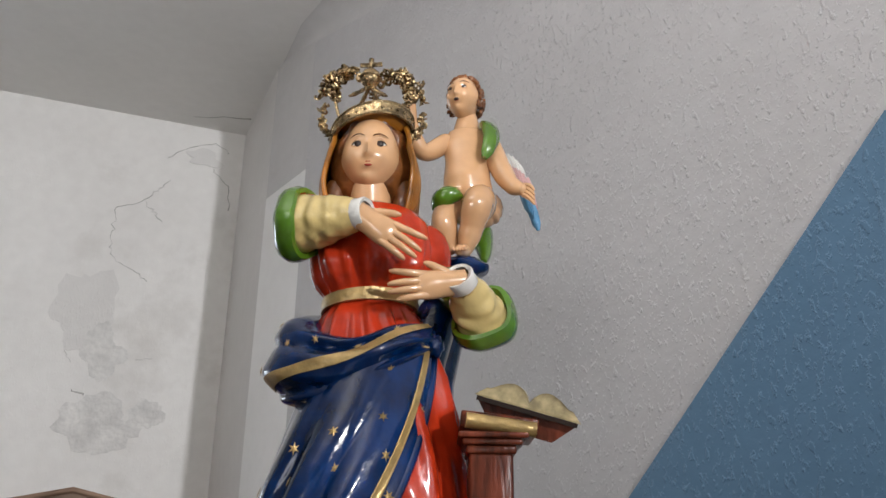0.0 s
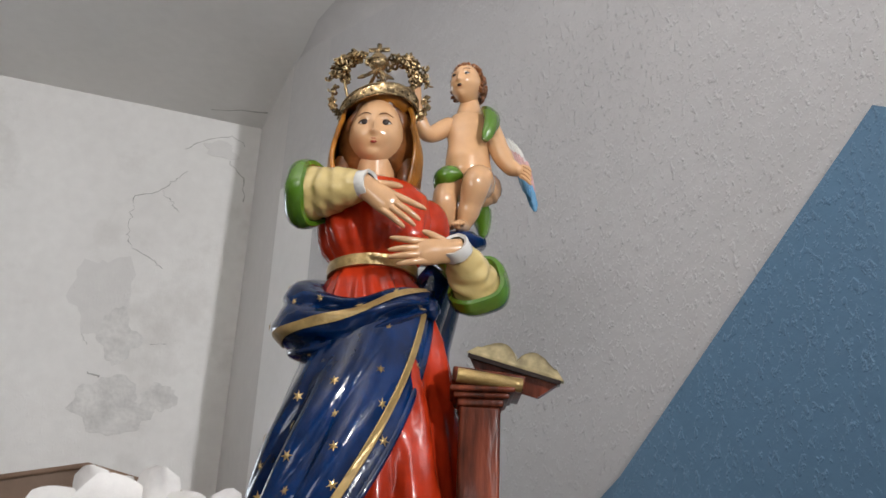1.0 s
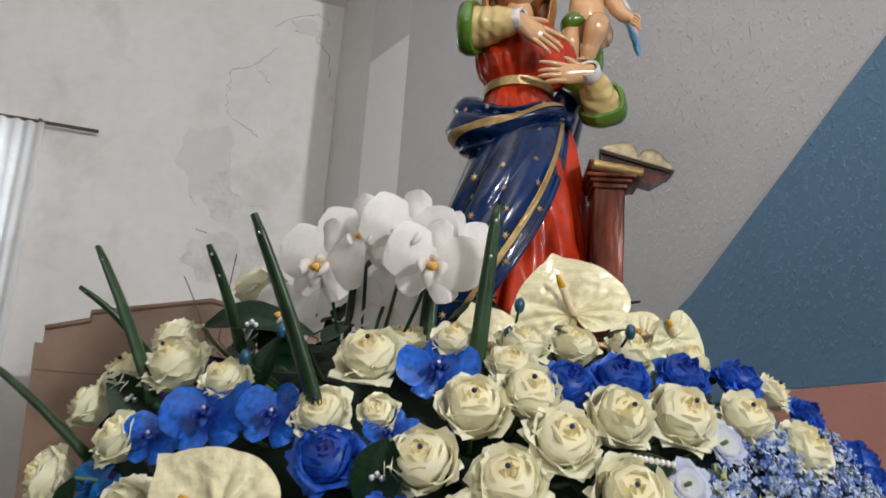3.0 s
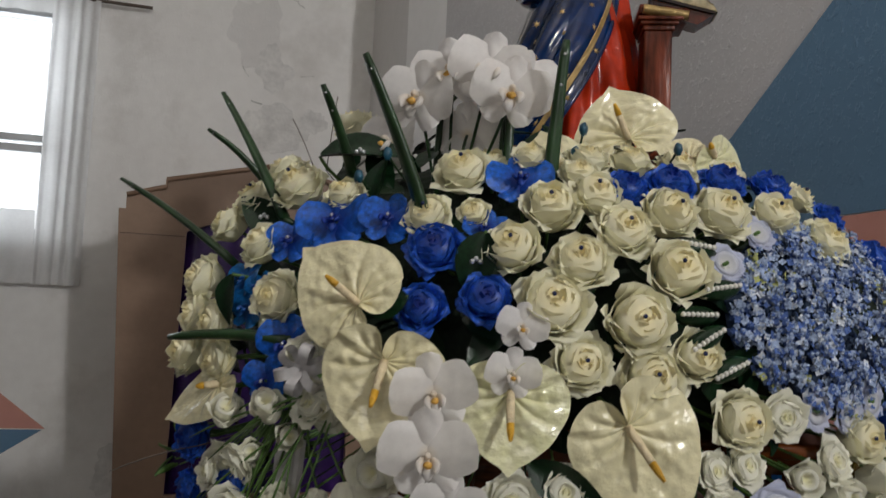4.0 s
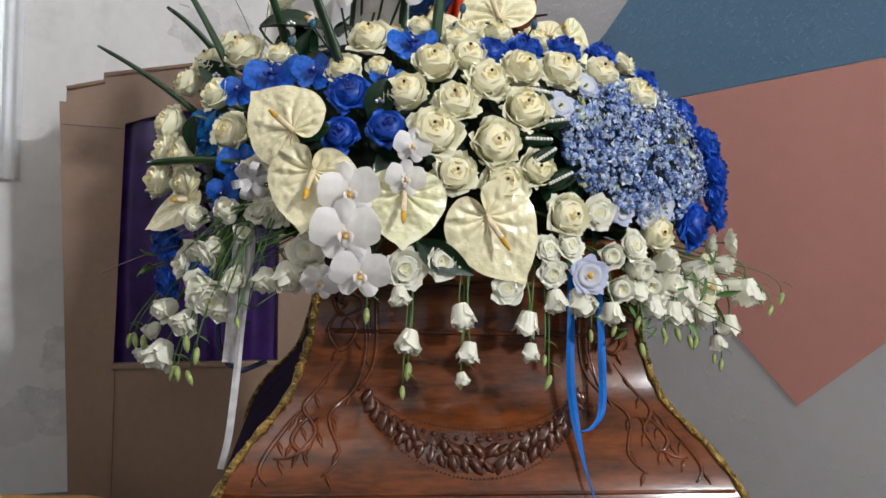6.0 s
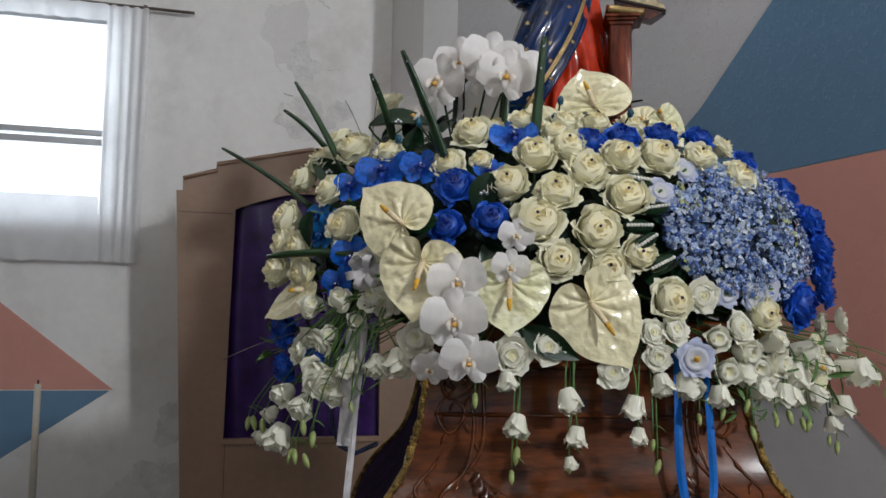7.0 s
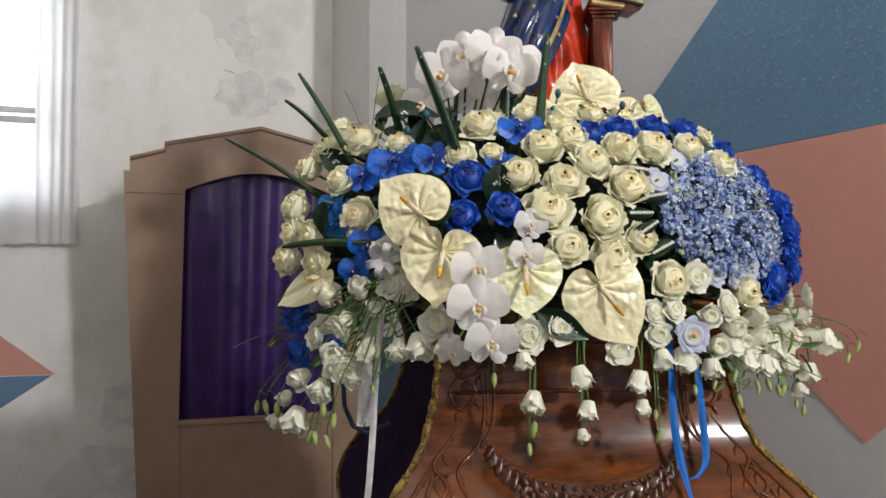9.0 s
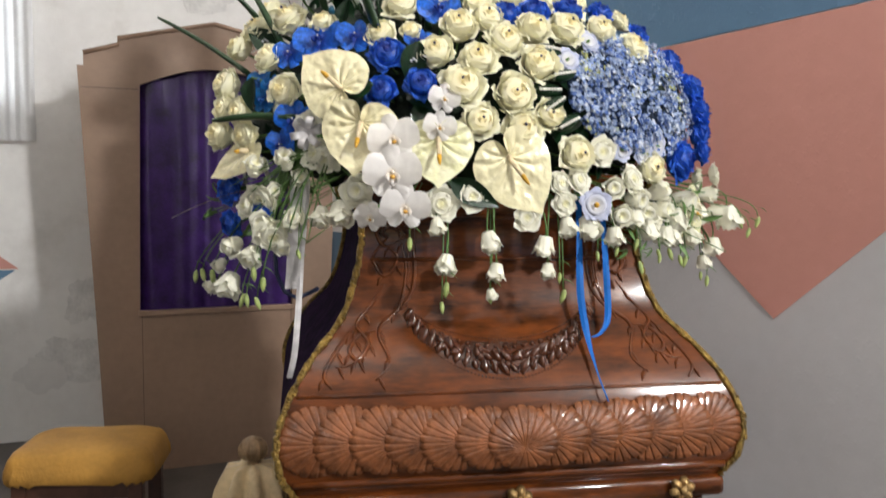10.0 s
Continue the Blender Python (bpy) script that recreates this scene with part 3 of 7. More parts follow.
for z, k in ((0.418, 0.02), (0.412, 0.06), (0.36, 0.085), (0.25, 0.11), (0.12, 0.13)):
    rows.append([(k * (1 + 0.22 * math.sin(9 * t + 2 * z)) * math.cos(t), k * (1 + 0.22 * math.sin(9 * t + 2 * z)) * math.sin(t), z)
                 for t in [2 * math.pi * j / 72 for j in range(72)]])
g = Geo()
g.grid(rows, CLOTH, True, True)
part("cloth", g, post, "cream satin cloth in folds")

# tall candle by the window wall
cand = thing("candle", "tall pale wax candle with a black wick on a stand", "candle", m=pose(-1.894, 2.0, 0))
g = Geo()
g.tube([(0, 0, 0.42), (0, 0, 0.89)], [0.0125, 0.0115], WAX, 14)
part("wax", g, cand)
g = Geo()
g.tube([(0, 0, 0.889), (0.001, 0, 0.905)], 0.0035, S_DARK, 6)
part("wick", g, cand)
g = Geo()
g.tube([(0, 0, 0.0), (0, 0, 0.02), (0, 0, 0.03), (0, 0, 0.40), (0, 0, 0.415), (0, 0, 0.43)], [0.10, 0.10, 0.015, 0.012, 0.03, 0.03], DARKWOOD, 16)
part("stand", g, cand)

# ---- the carved bearer base under the flowers ----
BASE = pose(-0.071, 0.852, 0, 0, 0, 9)
PROFILE = [(1.16, 0.285), (1.13, 0.280), (1.08, 0.265), (1.0, 0.274), (0.914, 0.303), (0.845, 0.362), (0.78, 0.402), (0.715, 0.420), (0.652, 0.411), (0.615, 0.390)]


def half(z):
    """Half the width of the base at height z."""
    for i in range(len(PROFILE) - 1):
        (z1, h1), (z0, h0) = PROFILE[i], PROFILE[i + 1]
        if z0 <= z <= z1:
            hp = PROFILE[max(i - 1, 0)][1]
            hn = PROFILE[min(i + 2, len(PROFILE) - 1)][1]
            t = (z1 - z) / (z1 - z0)
            m0, m1 = (h0 - hp) / 2, (hn - h1) / 2
            return (2 * t ** 3 - 3 * t * t + 1) * h1 + (t ** 3 - 2 * t * t + t) * m0 + (3 * t * t - 2 * t ** 3) * h0 + (t ** 3 - t * t) * m1
    return PROFILE[0][1] if z > PROFILE[0][0] else PROFILE[-1][1]


def on_front(x, z, out=0.0):
    """A point on the front of the base, in its own frame, out metres proud."""
    s = (half(z + 0.004) - half(z - 0.004)) / 0.008
    k = 1 / math.sqrt(1 + s * s)
    return Vector((x, -half(z) - out * k, z + out * s * k * 0.999))


litter = thing("processional_base", "glossy carved red wood base with flared sides and gold braid edges", "statue base", m=BASE)
zs = [1.16 - i * (1.16 - 0.615) / 36 for i in range(37)]
for i, (nm, mm) in enumerate((("front_panel", WOOD), ("side_panel", WOOD), ("back_panel", WOOD), ("side_panel", VELVET))):
    g = Geo()
    g.grid([[(half(z) * (j / 8 - 1), -half(z), z) for j in range(17)] for z in zs], mm, flip=True)
    part(nm, g, litter, "dark purple velvet panel" if mm is VELVET else "", m=pose(0, 0, 0, 0, 0, 90 * i))
    g = Geo()
    pts = [(-half(z) - 0.002, -half(z) - 0.002, z) for z in zs]
    g.tube(pts, [0.0055 + 0.0016 * math.sin(k * 2.4) for k in range(len(pts))], GOLD, 8)
    for k in range(0, len(pts) * 3):
        p = Vector(pts[k // 3]).lerp(Vector(pts[min(k // 3 + 1, len(pts) - 1)]), (k % 3) / 3)
        g.ball(p + Vector((random.uniform(-.004, .004), -0.004, 0)), (0.0050, 0.0044, 0.0036), GOLD, None, 6, 4)
    part("edge_braid", g, litter, "crusted old gold braid along the edge", m=pose(0, 0, 0, 0, 0, 90 * i))
g = Geo()
g.box((-0.29, -0.29, 1.155), (0.29, 0.29, 1.175), WOOD, None, 0.006)
part("top_board", g, litter)
for i, (z0, z1, h0, bev) in enumerate(((0.575, 0.615, 0.402, 0.012), (0.56, 0.574, 0.372, 0.004), (0.36, 0.559, 0.355, 0.006), (0.31, 0.359, 0.42, 0.012))):
    g = Geo()
    g.box((-h0, -h0, z0), (h0, h0, z1), WOOD, None, bev)
    part(("base_moulding", "fillet", "plinth", "foot_moulding")[i], g, litter)
# neck moulding
g = Geo()
for zc, rr in ((1.015, 0.004), (1.095, 0.006)):
    g.tube([on_front(x, zc) for x in (-0.25, 0, 0.25)], rr, WOOD, 10)
part("neck_moulding", g, litter)


def through_points(pts, n=6):
    """A smooth line through flat points."""
    fine = []
    for k in range(len(pts) - 1):
        q0, q1, q2, q3 = (Vector(pts[min(max(k + d, 0), len(pts) - 1)]) for d in (-1, 0, 1, 2))
        for q in range(n):
            t = q / n
            fine.append(0.5 * (2 * q1 + (q2 - q0) * t + (2 * q0 - 5 * q1 + 4 * q2 - q3) * t * t + (3 * q1 - q0 - 3 * q2 + q3) * t ** 3))
    return fine + [Vector(pts[-1])]


for s in (-1, 1):
    g = Geo()
    for shift, rr in ((0.0, 0.0036), (0.012, 0.0022)):
        line = through_points([(0.168 + shift, 1.14), (0.170 + shift, 1.06), (0.168 + shift, 1.00), (0.176 + shift, 0.955), (0.198 + shift, 0.925)])
        g.tube([on_front(s * p.x, p.y, 0.0) for p in line], rr, WOOD, 8)
    part("panel_rib", g, litter, "raised rib beside the middle panel")
    g = Geo()
    line = through_points([(0.180, 1.062), (0.205, 1.088), (0.240, 1.092), (0.238, 1.062), (0.225, 1.040), (0.200, 1.048), (0.180, 1.062)])
    g.tube([on_front(s * p.x, p.y, 0.001) for p in line], [0.0030 + 0.0012 * math.sin(k * 0.4) for k in range(len(line))], WOOD, 8)
    line = through_points([(0.195, 1.066), (0.215, 1.078), (0.230, 1.066), (0.216, 1.056)])
    g.tube([on_front(s * p.x, p.y, 0.0) for p in line], [0.002 + 0.004 * math.sin(math.pi * k / len(line)) for k in range(len(line))], CARVED, 8)
    part("carved_leaf_loop", g, litter, "carved leaf loop in the corner")


def scallop(name, parent, cx, cz, r, turn, rise, label=""):
    """A round carved shell whose ribs fan out; turn: where its hinge lies, in degrees; rise: how proud it lies."""
    g = Geo()
    rows = []
    n = 220
    hx, hz = -0.30 * r * math.cos(radians(turn)), -0.25 * r * math.sin(radians(turn))
    for i in range(8):
        t = min(1.0, i / 6)
        row = []
        for j in range(n + 1):
            a = 2 * math.pi * j / n + turn
            u = abs((a * 11 / math.pi) % 1.0 - 0.5) * 2
            groove = max(0.0, u - 0.62) / 0.38
            rr = r * (1.02 - 0.10 * groove ** 1.5 + 0.025 * noise.noise((cx * 90, a * 3.5, 1)))
            x, z = hx + (rr * math.cos(a) - hx) * t, hz + (rr * math.sin(a) - hz) * t
            out = rise + 0.0036 * math.sin(math.pi * min(1, t * 1.08)) - 0.0022 * groove * min(1, t * 2.2) + 0.0010 * (i == 6)
            if i == 7:
                out = rise - 0.0065 if rise > 0.003 else -0.004
            row.append(on_front(cx + x, cz + z, out))
        rows.append(row)
    g.grid(rows, SHELLW)
    return part(name, g, parent, label)


# the row of overlapping shells
for i in range(6, 0, -1):
    for s in (-1, 1):
        scallop("shell_carving", litter, s * 0.0600 * i, 0.716, 0.060, 180 if s < 0 else 0, 0.003 + 0.0044 * (6 - i))
scallop("shell_carving", litter, 0.0, 0.716, 0.063, 90, 0.0300, "full scallop shell at the middle of the row")
g = Geo()
for z, rr in ((0.790, 0.0032), (0.640, 0.008), (0.628, 0.005)):
    g.tube([on_front(x, z) for x in [(-0.41 + 0.82 * k / 10) * (half(z) / 0.42) for k in range(11)]], rr, WOOD, 8)
part("shell_border", g, litter)

# oval garland round the plain middle panel
garland = thing("carved_garland", "dark carved fruit and bead garland in an oval", "")
garland.parent = litter
def crescent(a, k, out):
    """A point of the garland at angle a; k runs from its inner edge (0) to its outer edge (1)."""
    w = 0.026 + 0.030 * max(0.0, -math.sin(a)) ** 1.2
    return on_front(-0.012 + (0.190 + 0.2 * w * k) * math.cos(a), 0.970 + (0.103 + w * k) * math.sin(a), out)


g = Geo()
g.grid([[crescent(math.pi * (1.13 + 0.74 * j / 48), k / 4, 0.0045 * math.sin(math.pi * k / 4) - 0.001) for j in range(49)] for k in range(5)], CARVED)
part("garland_ground", g, garland)
LEAVES = []
for q in range(3):
    g = Geo()
    rows = []
    for i in range(7):
        t = i / 6
        w = 0.0075 * math.sin(math.pi * (0.06 + 0.9 * t)) ** 0.7 * (1 + 0.12 * math.sin(i * 2.1 + q))
        rows.append([(u * w, -0.0058 * (1 - u * u) * math.sin(math.pi * (0.1 + 0.8 * t)) - 0.0016 * math.cos(3.1 * u) , -0.013 + 0.026 * t) for u in (-1, -0.5, 0, 0.5, 1)])
    g.grid(rows, CARVED, flip=True)
    LEAVES.append(g.mesh("carved_leaf"))
g = Geo()
g.ball((0, 0, 0), (0.0048, 0.0052, 0.0048), CARVED, None, 9, 7)
BERRY = g.mesh("carved_berry")
for k in range(25):
    a = math.pi * (1.15 + 0.70 * k / 24)
    if math.sin(a) < -0.25:
        part("carved_berry", BERRY, garland, m=Matrix.Translation(crescent(a, 0.10, 0.003)) @ Matrix.Scale(random.uniform(0.8, 1.15), 4))
    for row, (pos, tilt) in enumerate(((0.38, 0.9), (0.72, 0.45))):
        p = crescent(a + row * 0.06, pos, 0.004 + 0.001 * row)
        side = 1 if a > 1.5 * math.pi else -1
        part("carved_leaf", LEAVES[(k + row) % 3], garland, m=Matrix.Translation(p) @ Matrix.Rotation(math.pi / 2 - a + side * tilt + random.uniform(-.35, .35), 4, "Y") @ Matrix.Rotation(random.uniform(-.3, .3), 4, "Z") @ Matrix.Scale(random.uniform(0.85, 1.45), 4))
g = Geo()
g.ball((0, 0, 0), (0.0095, 0.0085, 0.0080), CARVED, None, 12, 8, 0.45)
FRUIT = g.mesh("carved_fruit")
for k in range(17):
    a = math.pi * (1.18 + 0.64 * k / 16)
    part("carved_fruit", FRUIT, garland, m=Matrix.Translation(crescent(a, random.uniform(0.40, 0.62), 0.0045)) @ Matrix.Rotation(random.uniform(0, 6), 4, "Y") @ Matrix.Scale(random.uniform(0.75, 1.25), 4))
g = Geo()
for k in range(72):
    a = math.pi * (1.13 + 0.74 * k / 71)
    g.ball(crescent(a, 1.03, 0.0012), 0.0021, CARVED, None, 6, 4)
    g.ball(crescent(a, -0.10, 0.0012), 0.0019, CARVED, None, 6, 4)
part("bead_edge", g, garland)
# carved vines near the corners
for s in (-1, 1):
    g = Geo()
    for pts in ([(0.235, 1.05), (0.20, 1.02), (0.225, 0.985), (0.245, 1.02), (0.215, 1.06)],
                [(0.20, 1.08), (0.185, 1.0), (0.20, 0.93), (0.24, 0.89), (0.225, 0.84), (0.255, 0.81)],
                [(0.225, 0.97), (0.255, 0.93), (0.28, 0.90), (0.26, 0.87), (0.29, 0.84), (0.325, 0.835)],
                [(0.28, 0.90), (0.305, 0.875), (0.34, 0.825), (0.325, 0.80)],
                [(0.24, 0.89), (0.275, 0.885), (0.295, 0.86), (0.28, 0.845), (0.262, 0.862)]):
        fine = []
        for k in range(len(pts) - 1):
            q0, q1, q2, q3 = (Vector(pts[min(max(k + d, 0), len(pts) - 1)]) for d in (-1, 0, 1, 2))
            for q in range(6):
                t = q / 6
                fine.append(0.5 * (2 * q1 + (q2 - q0) * t + (2 * q0 - 5 * q1 + 4 * q2 - q3) * t * t + (3 * q1 - q0 - 3 * q2 + q3) * t ** 3))
        g.tube([on_front(s * p.x, p.y, 0.0) for p in fine], [0.0014 + 0.0026 * math.sin(math.pi * k / len(fine)) for k in range(len(fine))], WOOD, 8)
        for k in range(3, len(fine), 5):
            p = fine[k]
            sd = 0.010 if k % 2 else -0.010
            g.tube([on_front(s * p.x, p.y, 0.0), on_front(s * (p.x + sd * 0.6), p.y - 0.008, 0.002), on_front(s * (p.x + sd), p.y - 0.020, 0.0)], [0.0014, 0.0045, 0.0008], WOOD, 7, 0.6)
    part("carved_vine", g, litter, "carved vine scrolls beside the corner")


g = Geo()
g.ball((0, 0, 0), (0.0115, 0.007, 0.0085), GILT, None, 9, 6, 0.5)
g.tube(bez((-0.009, -0.003, 0), (0, -0.012, 0), (0.010, -0.002, 0), 6), [0.001, 0.003, 0.0035, 0.003, 0.0025, 0.001], GILT, 6)
GILT_PETAL = g.mesh("gilt_petal")


def gilt_knot(x, z):
    g = Geo()
    p = Vector((x, -0.374 if z < 0.56 else -0.412, z))
    g.ball(p + Vector((0, -0.006, 0)), (0.009, 0.010, 0.009), GILT, None, 12, 8, 0.3)
    knot = part("gilded_rosette", g, litter, "small gilded carved rosette")
    for k in range(6):
        a = 2 * math.pi * k / 6 + 0.3
        part("gilt_petal", GILT_PETAL, knot, m=Matrix.Translation(p + Vector((0.015 * math.cos(a), 0, 0.014 * math.sin(a)))) @ Matrix.Rotation(-a, 4, "Y"))


for x, z in ((-0.30, 0.592), (0.0, 0.597), (0.31, 0.597), (-0.05, 0.54), (0.10, 0.54), (0.215, 0.54), (-0.2, 0.54)):
    gilt_knot(x, z)
# trestle table that carries it
table = thing("trestle_table", "plain dark wooden trestle table under the base", "table", m=BASE)
g = Geo()
g.box((-0.48, -0.40, 0.27), (0.48, 0.44, 0.309), DARKWOOD, None, 0.004)
part("tabletop", g, table)
for x in (-0.43, 0.43):
    for y in (-0.35, 0.39):
        g = Geo()
        g.box((x - 0.03, y - 0.03, 0), (x + 0.03, y + 0.03, 0.27), DARKWOOD, None, 0.003)
        part("leg", g, table)
# block that lifts the statue above the flowers
g = Geo()
g.box((-0.15, -0.09, 1.176), (0.17, 0.15, 1.524), DARKWOOD, BASE, 0.01)
tagged(part("plinth_block", g), "dark wooden block under the statue", "plinth")

# ---- the painted statue, one mesh ----
g = Geo()


def ringed(rows, material, n=48, closed=True):
    """Rings (z, cx, cy, rx, ry, fold) swept upwards, with folds that run down the cloth."""
    out = []
    fine = []
    for p, q in zip(rows, rows[1:]):
        fine += [[u + (v - u) * k / 5 for u, v in zip(p, q)] for k in range(5)]
    for z, cx, cy, rx, ry, fold in fine + [list(rows[-1])]:
        r = []
        for j in range(n):
            a = 2 * math.pi * j / n
            k = 1 + fold * (0.8 * math.sin(7 * a + 9 * z) + 0.9 * abs(math.sin(7 * a - 12 * z + 1)) + 0.5 * math.sin(19 * a + 26 * z) + 0.5 * noise.noise((math.cos(a) * 3, math.sin(a) * 3, z * 6)))
            r.append((cx + rx * k * math.cos(a), cy + ry * k * math.sin(a), z))
        out.append(r)
    return out


# red gown from hem to chest, then the neck
gown = ringed([(1.535, -0.060, 0.83, 0.108, 0.098, .09), (1.57, -0.057, 0.83, 0.100, 0.094, .09), (1.65, -0.052, 0.83, 0.086, 0.086, .08), (1.74, -0.054, 0.832, 0.074, 0.076, .07),
               (1.82, -0.068, 0.835, 0.069, 0.066, .07), (1.86, -0.074, 0.838, 0.058, 0.056, .08), (1.880, -0.076, 0.838, 0.050, 0.050, .08), (1.892, -0.077, 0.838, 0.0450, 0.0430, .03), (1.906, -0.077, 0.838, 0.0452, 0.0432, .02), (1.920, -0.077, 0.836, 0.052, 0.050, .09),
               (1.935, -0.077, 0.836, 0.058, 0.055, .07), (1.962, -0.078, 0.838, 0.064, 0.053, .03), (1.990, -0.080, 0.842, 0.062, 0.047, .015), (2.006, -0.081, 0.846, 0.050, 0.038, 0), (2.012, -0.082, 0.848, 0.03, 0.03, 0)], S_RED, 130)
g.grid(gown, S_RED, True)
g.tube([(-0.082, 0.852, 1.99), (-0.082, 0.844, 2.012), (-0.083, 0.840, 2.05)], [0.034, 0.0225, 0.0225], S_SKIN, 20)
# flat gold belt with rolled edges
BELT = [2 * math.pi * k / 60 for k in range(61)]
g.grid([[(-0.077 + (0.0466 + w) * math.cos(a), 0.838 + (0.0446 + w) * math.sin(a), 1.8985 + h - 0.0025 * math.sin(a) + 0.002 * math.cos(a)) for a in BELT] for h, w in ((-0.0066, 0.0), (-0.0062, 0.0036), (-0.0025, 0.0032), (0.0008, 0.0044), (0.0040, 0.0034), (0.0062, 0.0038), (0.0066, 0.0))], S_GOLD)
# navy mantle: a sheet round the back and the front left, its gold hem falling across the gown
rows = []
N = 170
for i in range(53):
    t = i / 52
    z = 1.842 - 0.302 * t
    r = []
    for j in range(N + 1):
        u = j / N
        # from the front diagonal, round the statue's right side and back, to its left side
        a0 = radians(-8 - 94 * min(1, t * 1.12) ** 0.9)
        a = a0 - u * (radians(310) - (radians(-12) - a0))
        rx = 0.068 + 0.042 * t + 0.008 * math.sin(math.pi * t)
        ry = 0.074 + 0.042 * t + 0.014 * math.sin(math.pi * t)
        k = 1 + 0.030 * noise.noise((math.cos(a) * 1.6, math.sin(a) * 1.6, z * 3))
        k += 0.095 * (abs(math.sin(u * 23 - 2.4 * t)) ** 0.8 - 0.3) * math.exp(-u * 2.2) * min(1, u * 12) * min(1, t * 3)
        k += 0.060 * (abs(math.sin(u * 27 + 3.2 * t + 0.4)) ** 0.75 - 0.55) * min(1, max(0, u - 0.06) * 14) * min(1, max(0, 0.62 - u) * 6) * min(1, t * 2.2)
        k -= 0.060 * math.exp(-((u - 0.33 + 0.10 * t) / 0.022) ** 2) * min(1, t * 2)
        k += 0.030 * math.sin(9 * a + 14 * z) * min(1, max(0, u - 0.42) * 6)
        r.append((-0.076 - 0.016 * t + rx * k * math.cos(a), 0.832 + ry * k * math.sin(a), z + 0.035 * math.cos(a) * (1 - t) - 0.012 * (1 - t)))
    rows.append(r)
g.grid(rows, S_BLUE)


def skin_of(j, proud):
    """The line j of the mantle's sheet, laid a little proud of it."""
    out = []
    for r in rows:
        p = Vector(r[j])
        out.append(p + Vector((p.x + 0.085, p.y - 0.832, 0)).normalized() * proud)
    return out


g.tube(skin_of(0, 0.0), 0.0036, S_BLUE, 8)
g.grid([[p for p in skin_of(j, 0.0016)] for j in (7, 8, 9, 10)], S_GOLD, flip=True)
g.tube(skin_of(7, 0.0010), 0.0011, S_GOLD, 6)
g.tube(skin_of(10, 0.0010), 0.0011, S_GOLD, 6)
# the swag wound round the hips: tight at the gathered end, full and heavy at the other side
SWAG = ((-30, 1.853, 0.011, 0.079), (-62, 1.838, 0.019, 0.084), (-95, 1.820, 0.024, 0.083), (-130, 1.822, 0.033, 0.089), (-165, 1.834, 0.043, 0.097), (-205, 1.848, 0.042, 0.094), (-250, 1.862, 0.036, 0.084))


def swag(s, v, proud=0.0):
    """A point of the swag: s runs along it, v across from its lower (-1) to its upper edge (1)."""
    q = s * (len(SWAG) - 1)
    k = min(int(q), len(SWAG) - 2)
    e = q - k
    w = [SWAG[min(max(k + d, 0), len(SWAG) - 1)] for d in (-1, 0, 1, 2)]
    ang, zc, hh, rr = (0.5 * (2 * p1 + (p2 - p0) * e + (2 * p0 - 5 * p1 + 4 * p2 - p3) * e * e + (3 * p1 - p0 - 3 * p2 + p3) * e ** 3) for p0, p1, p2, p3 in zip(*w))
    a, phi = radians(ang), v * radians(112)
    fold = 0.0085 * min(1, s * 5 + 0.25) * (1.4 * abs(math.sin(v * 5.2 + 2.6 * s + 0.4)) ** 0.7 - 0.9) * (1 - 0.8 * v * v) + 0.0015 * math.sin(v * 17 - 5 * s + 1)
    rad = rr - hh * 0.80 * (1 - math.cos(phi)) + fold * math.cos(phi * 0.7) + proud * math.cos(phi)
    return Vector((-0.078 + rad * math.cos(a), 0.832 + rad * math.sin(a), zc + (hh + proud) * math.sin(phi) + 0.006 * (v > 0) * math.sin(phi)))


g.grid([[swag(i / 80, -1 + 2 * j / 40) for j in range(41)] for i in range(81)], S_BLUE)
g.ball(swag(0.0, 0.0) + Vector((0.001, 0.006, -0.004)), (0.0085, 0.010, 0.011), S_BLUE, None, 14, 10, 0.3)
# its gold band, running from the upper edge down across the folds
g.grid([[swag(i / 70, (0.55 - 0.85 * min(1, 1.45 * i / 70)) + w * 0.11 * (0.4 + 0.6 * (1 - i / 70)), 0.0016) for w in (-1, -0.4, 0.4, 1)] for i in range(0, 62)], S_GOLD)


# gold stars on the mantle
def star(p, nrm, r):
    nrm = nrm.normalized()
    x = nrm.cross(Vector((0, 0, 1))).normalized()
    y = x.cross(nrm)
    base = len(g.v)
    s = g.slot(S_GOLD)
    tw = random.uniform(0, 1)
    for k in range(12):
        a = math.pi * k / 6 + tw
        rr = r if k % 2 == 0 else r * 0.36
        g.v.append(tuple(p + nrm * 0.0008 + (x * math.cos(a) + y * math.sin(a)) * rr))
    g.v.append(tuple(p + nrm * 0.0018))
    for k in range(12):
        g.f.append((base + 12, base + k, base + (k + 1) % 12))
        g.m.append(s)


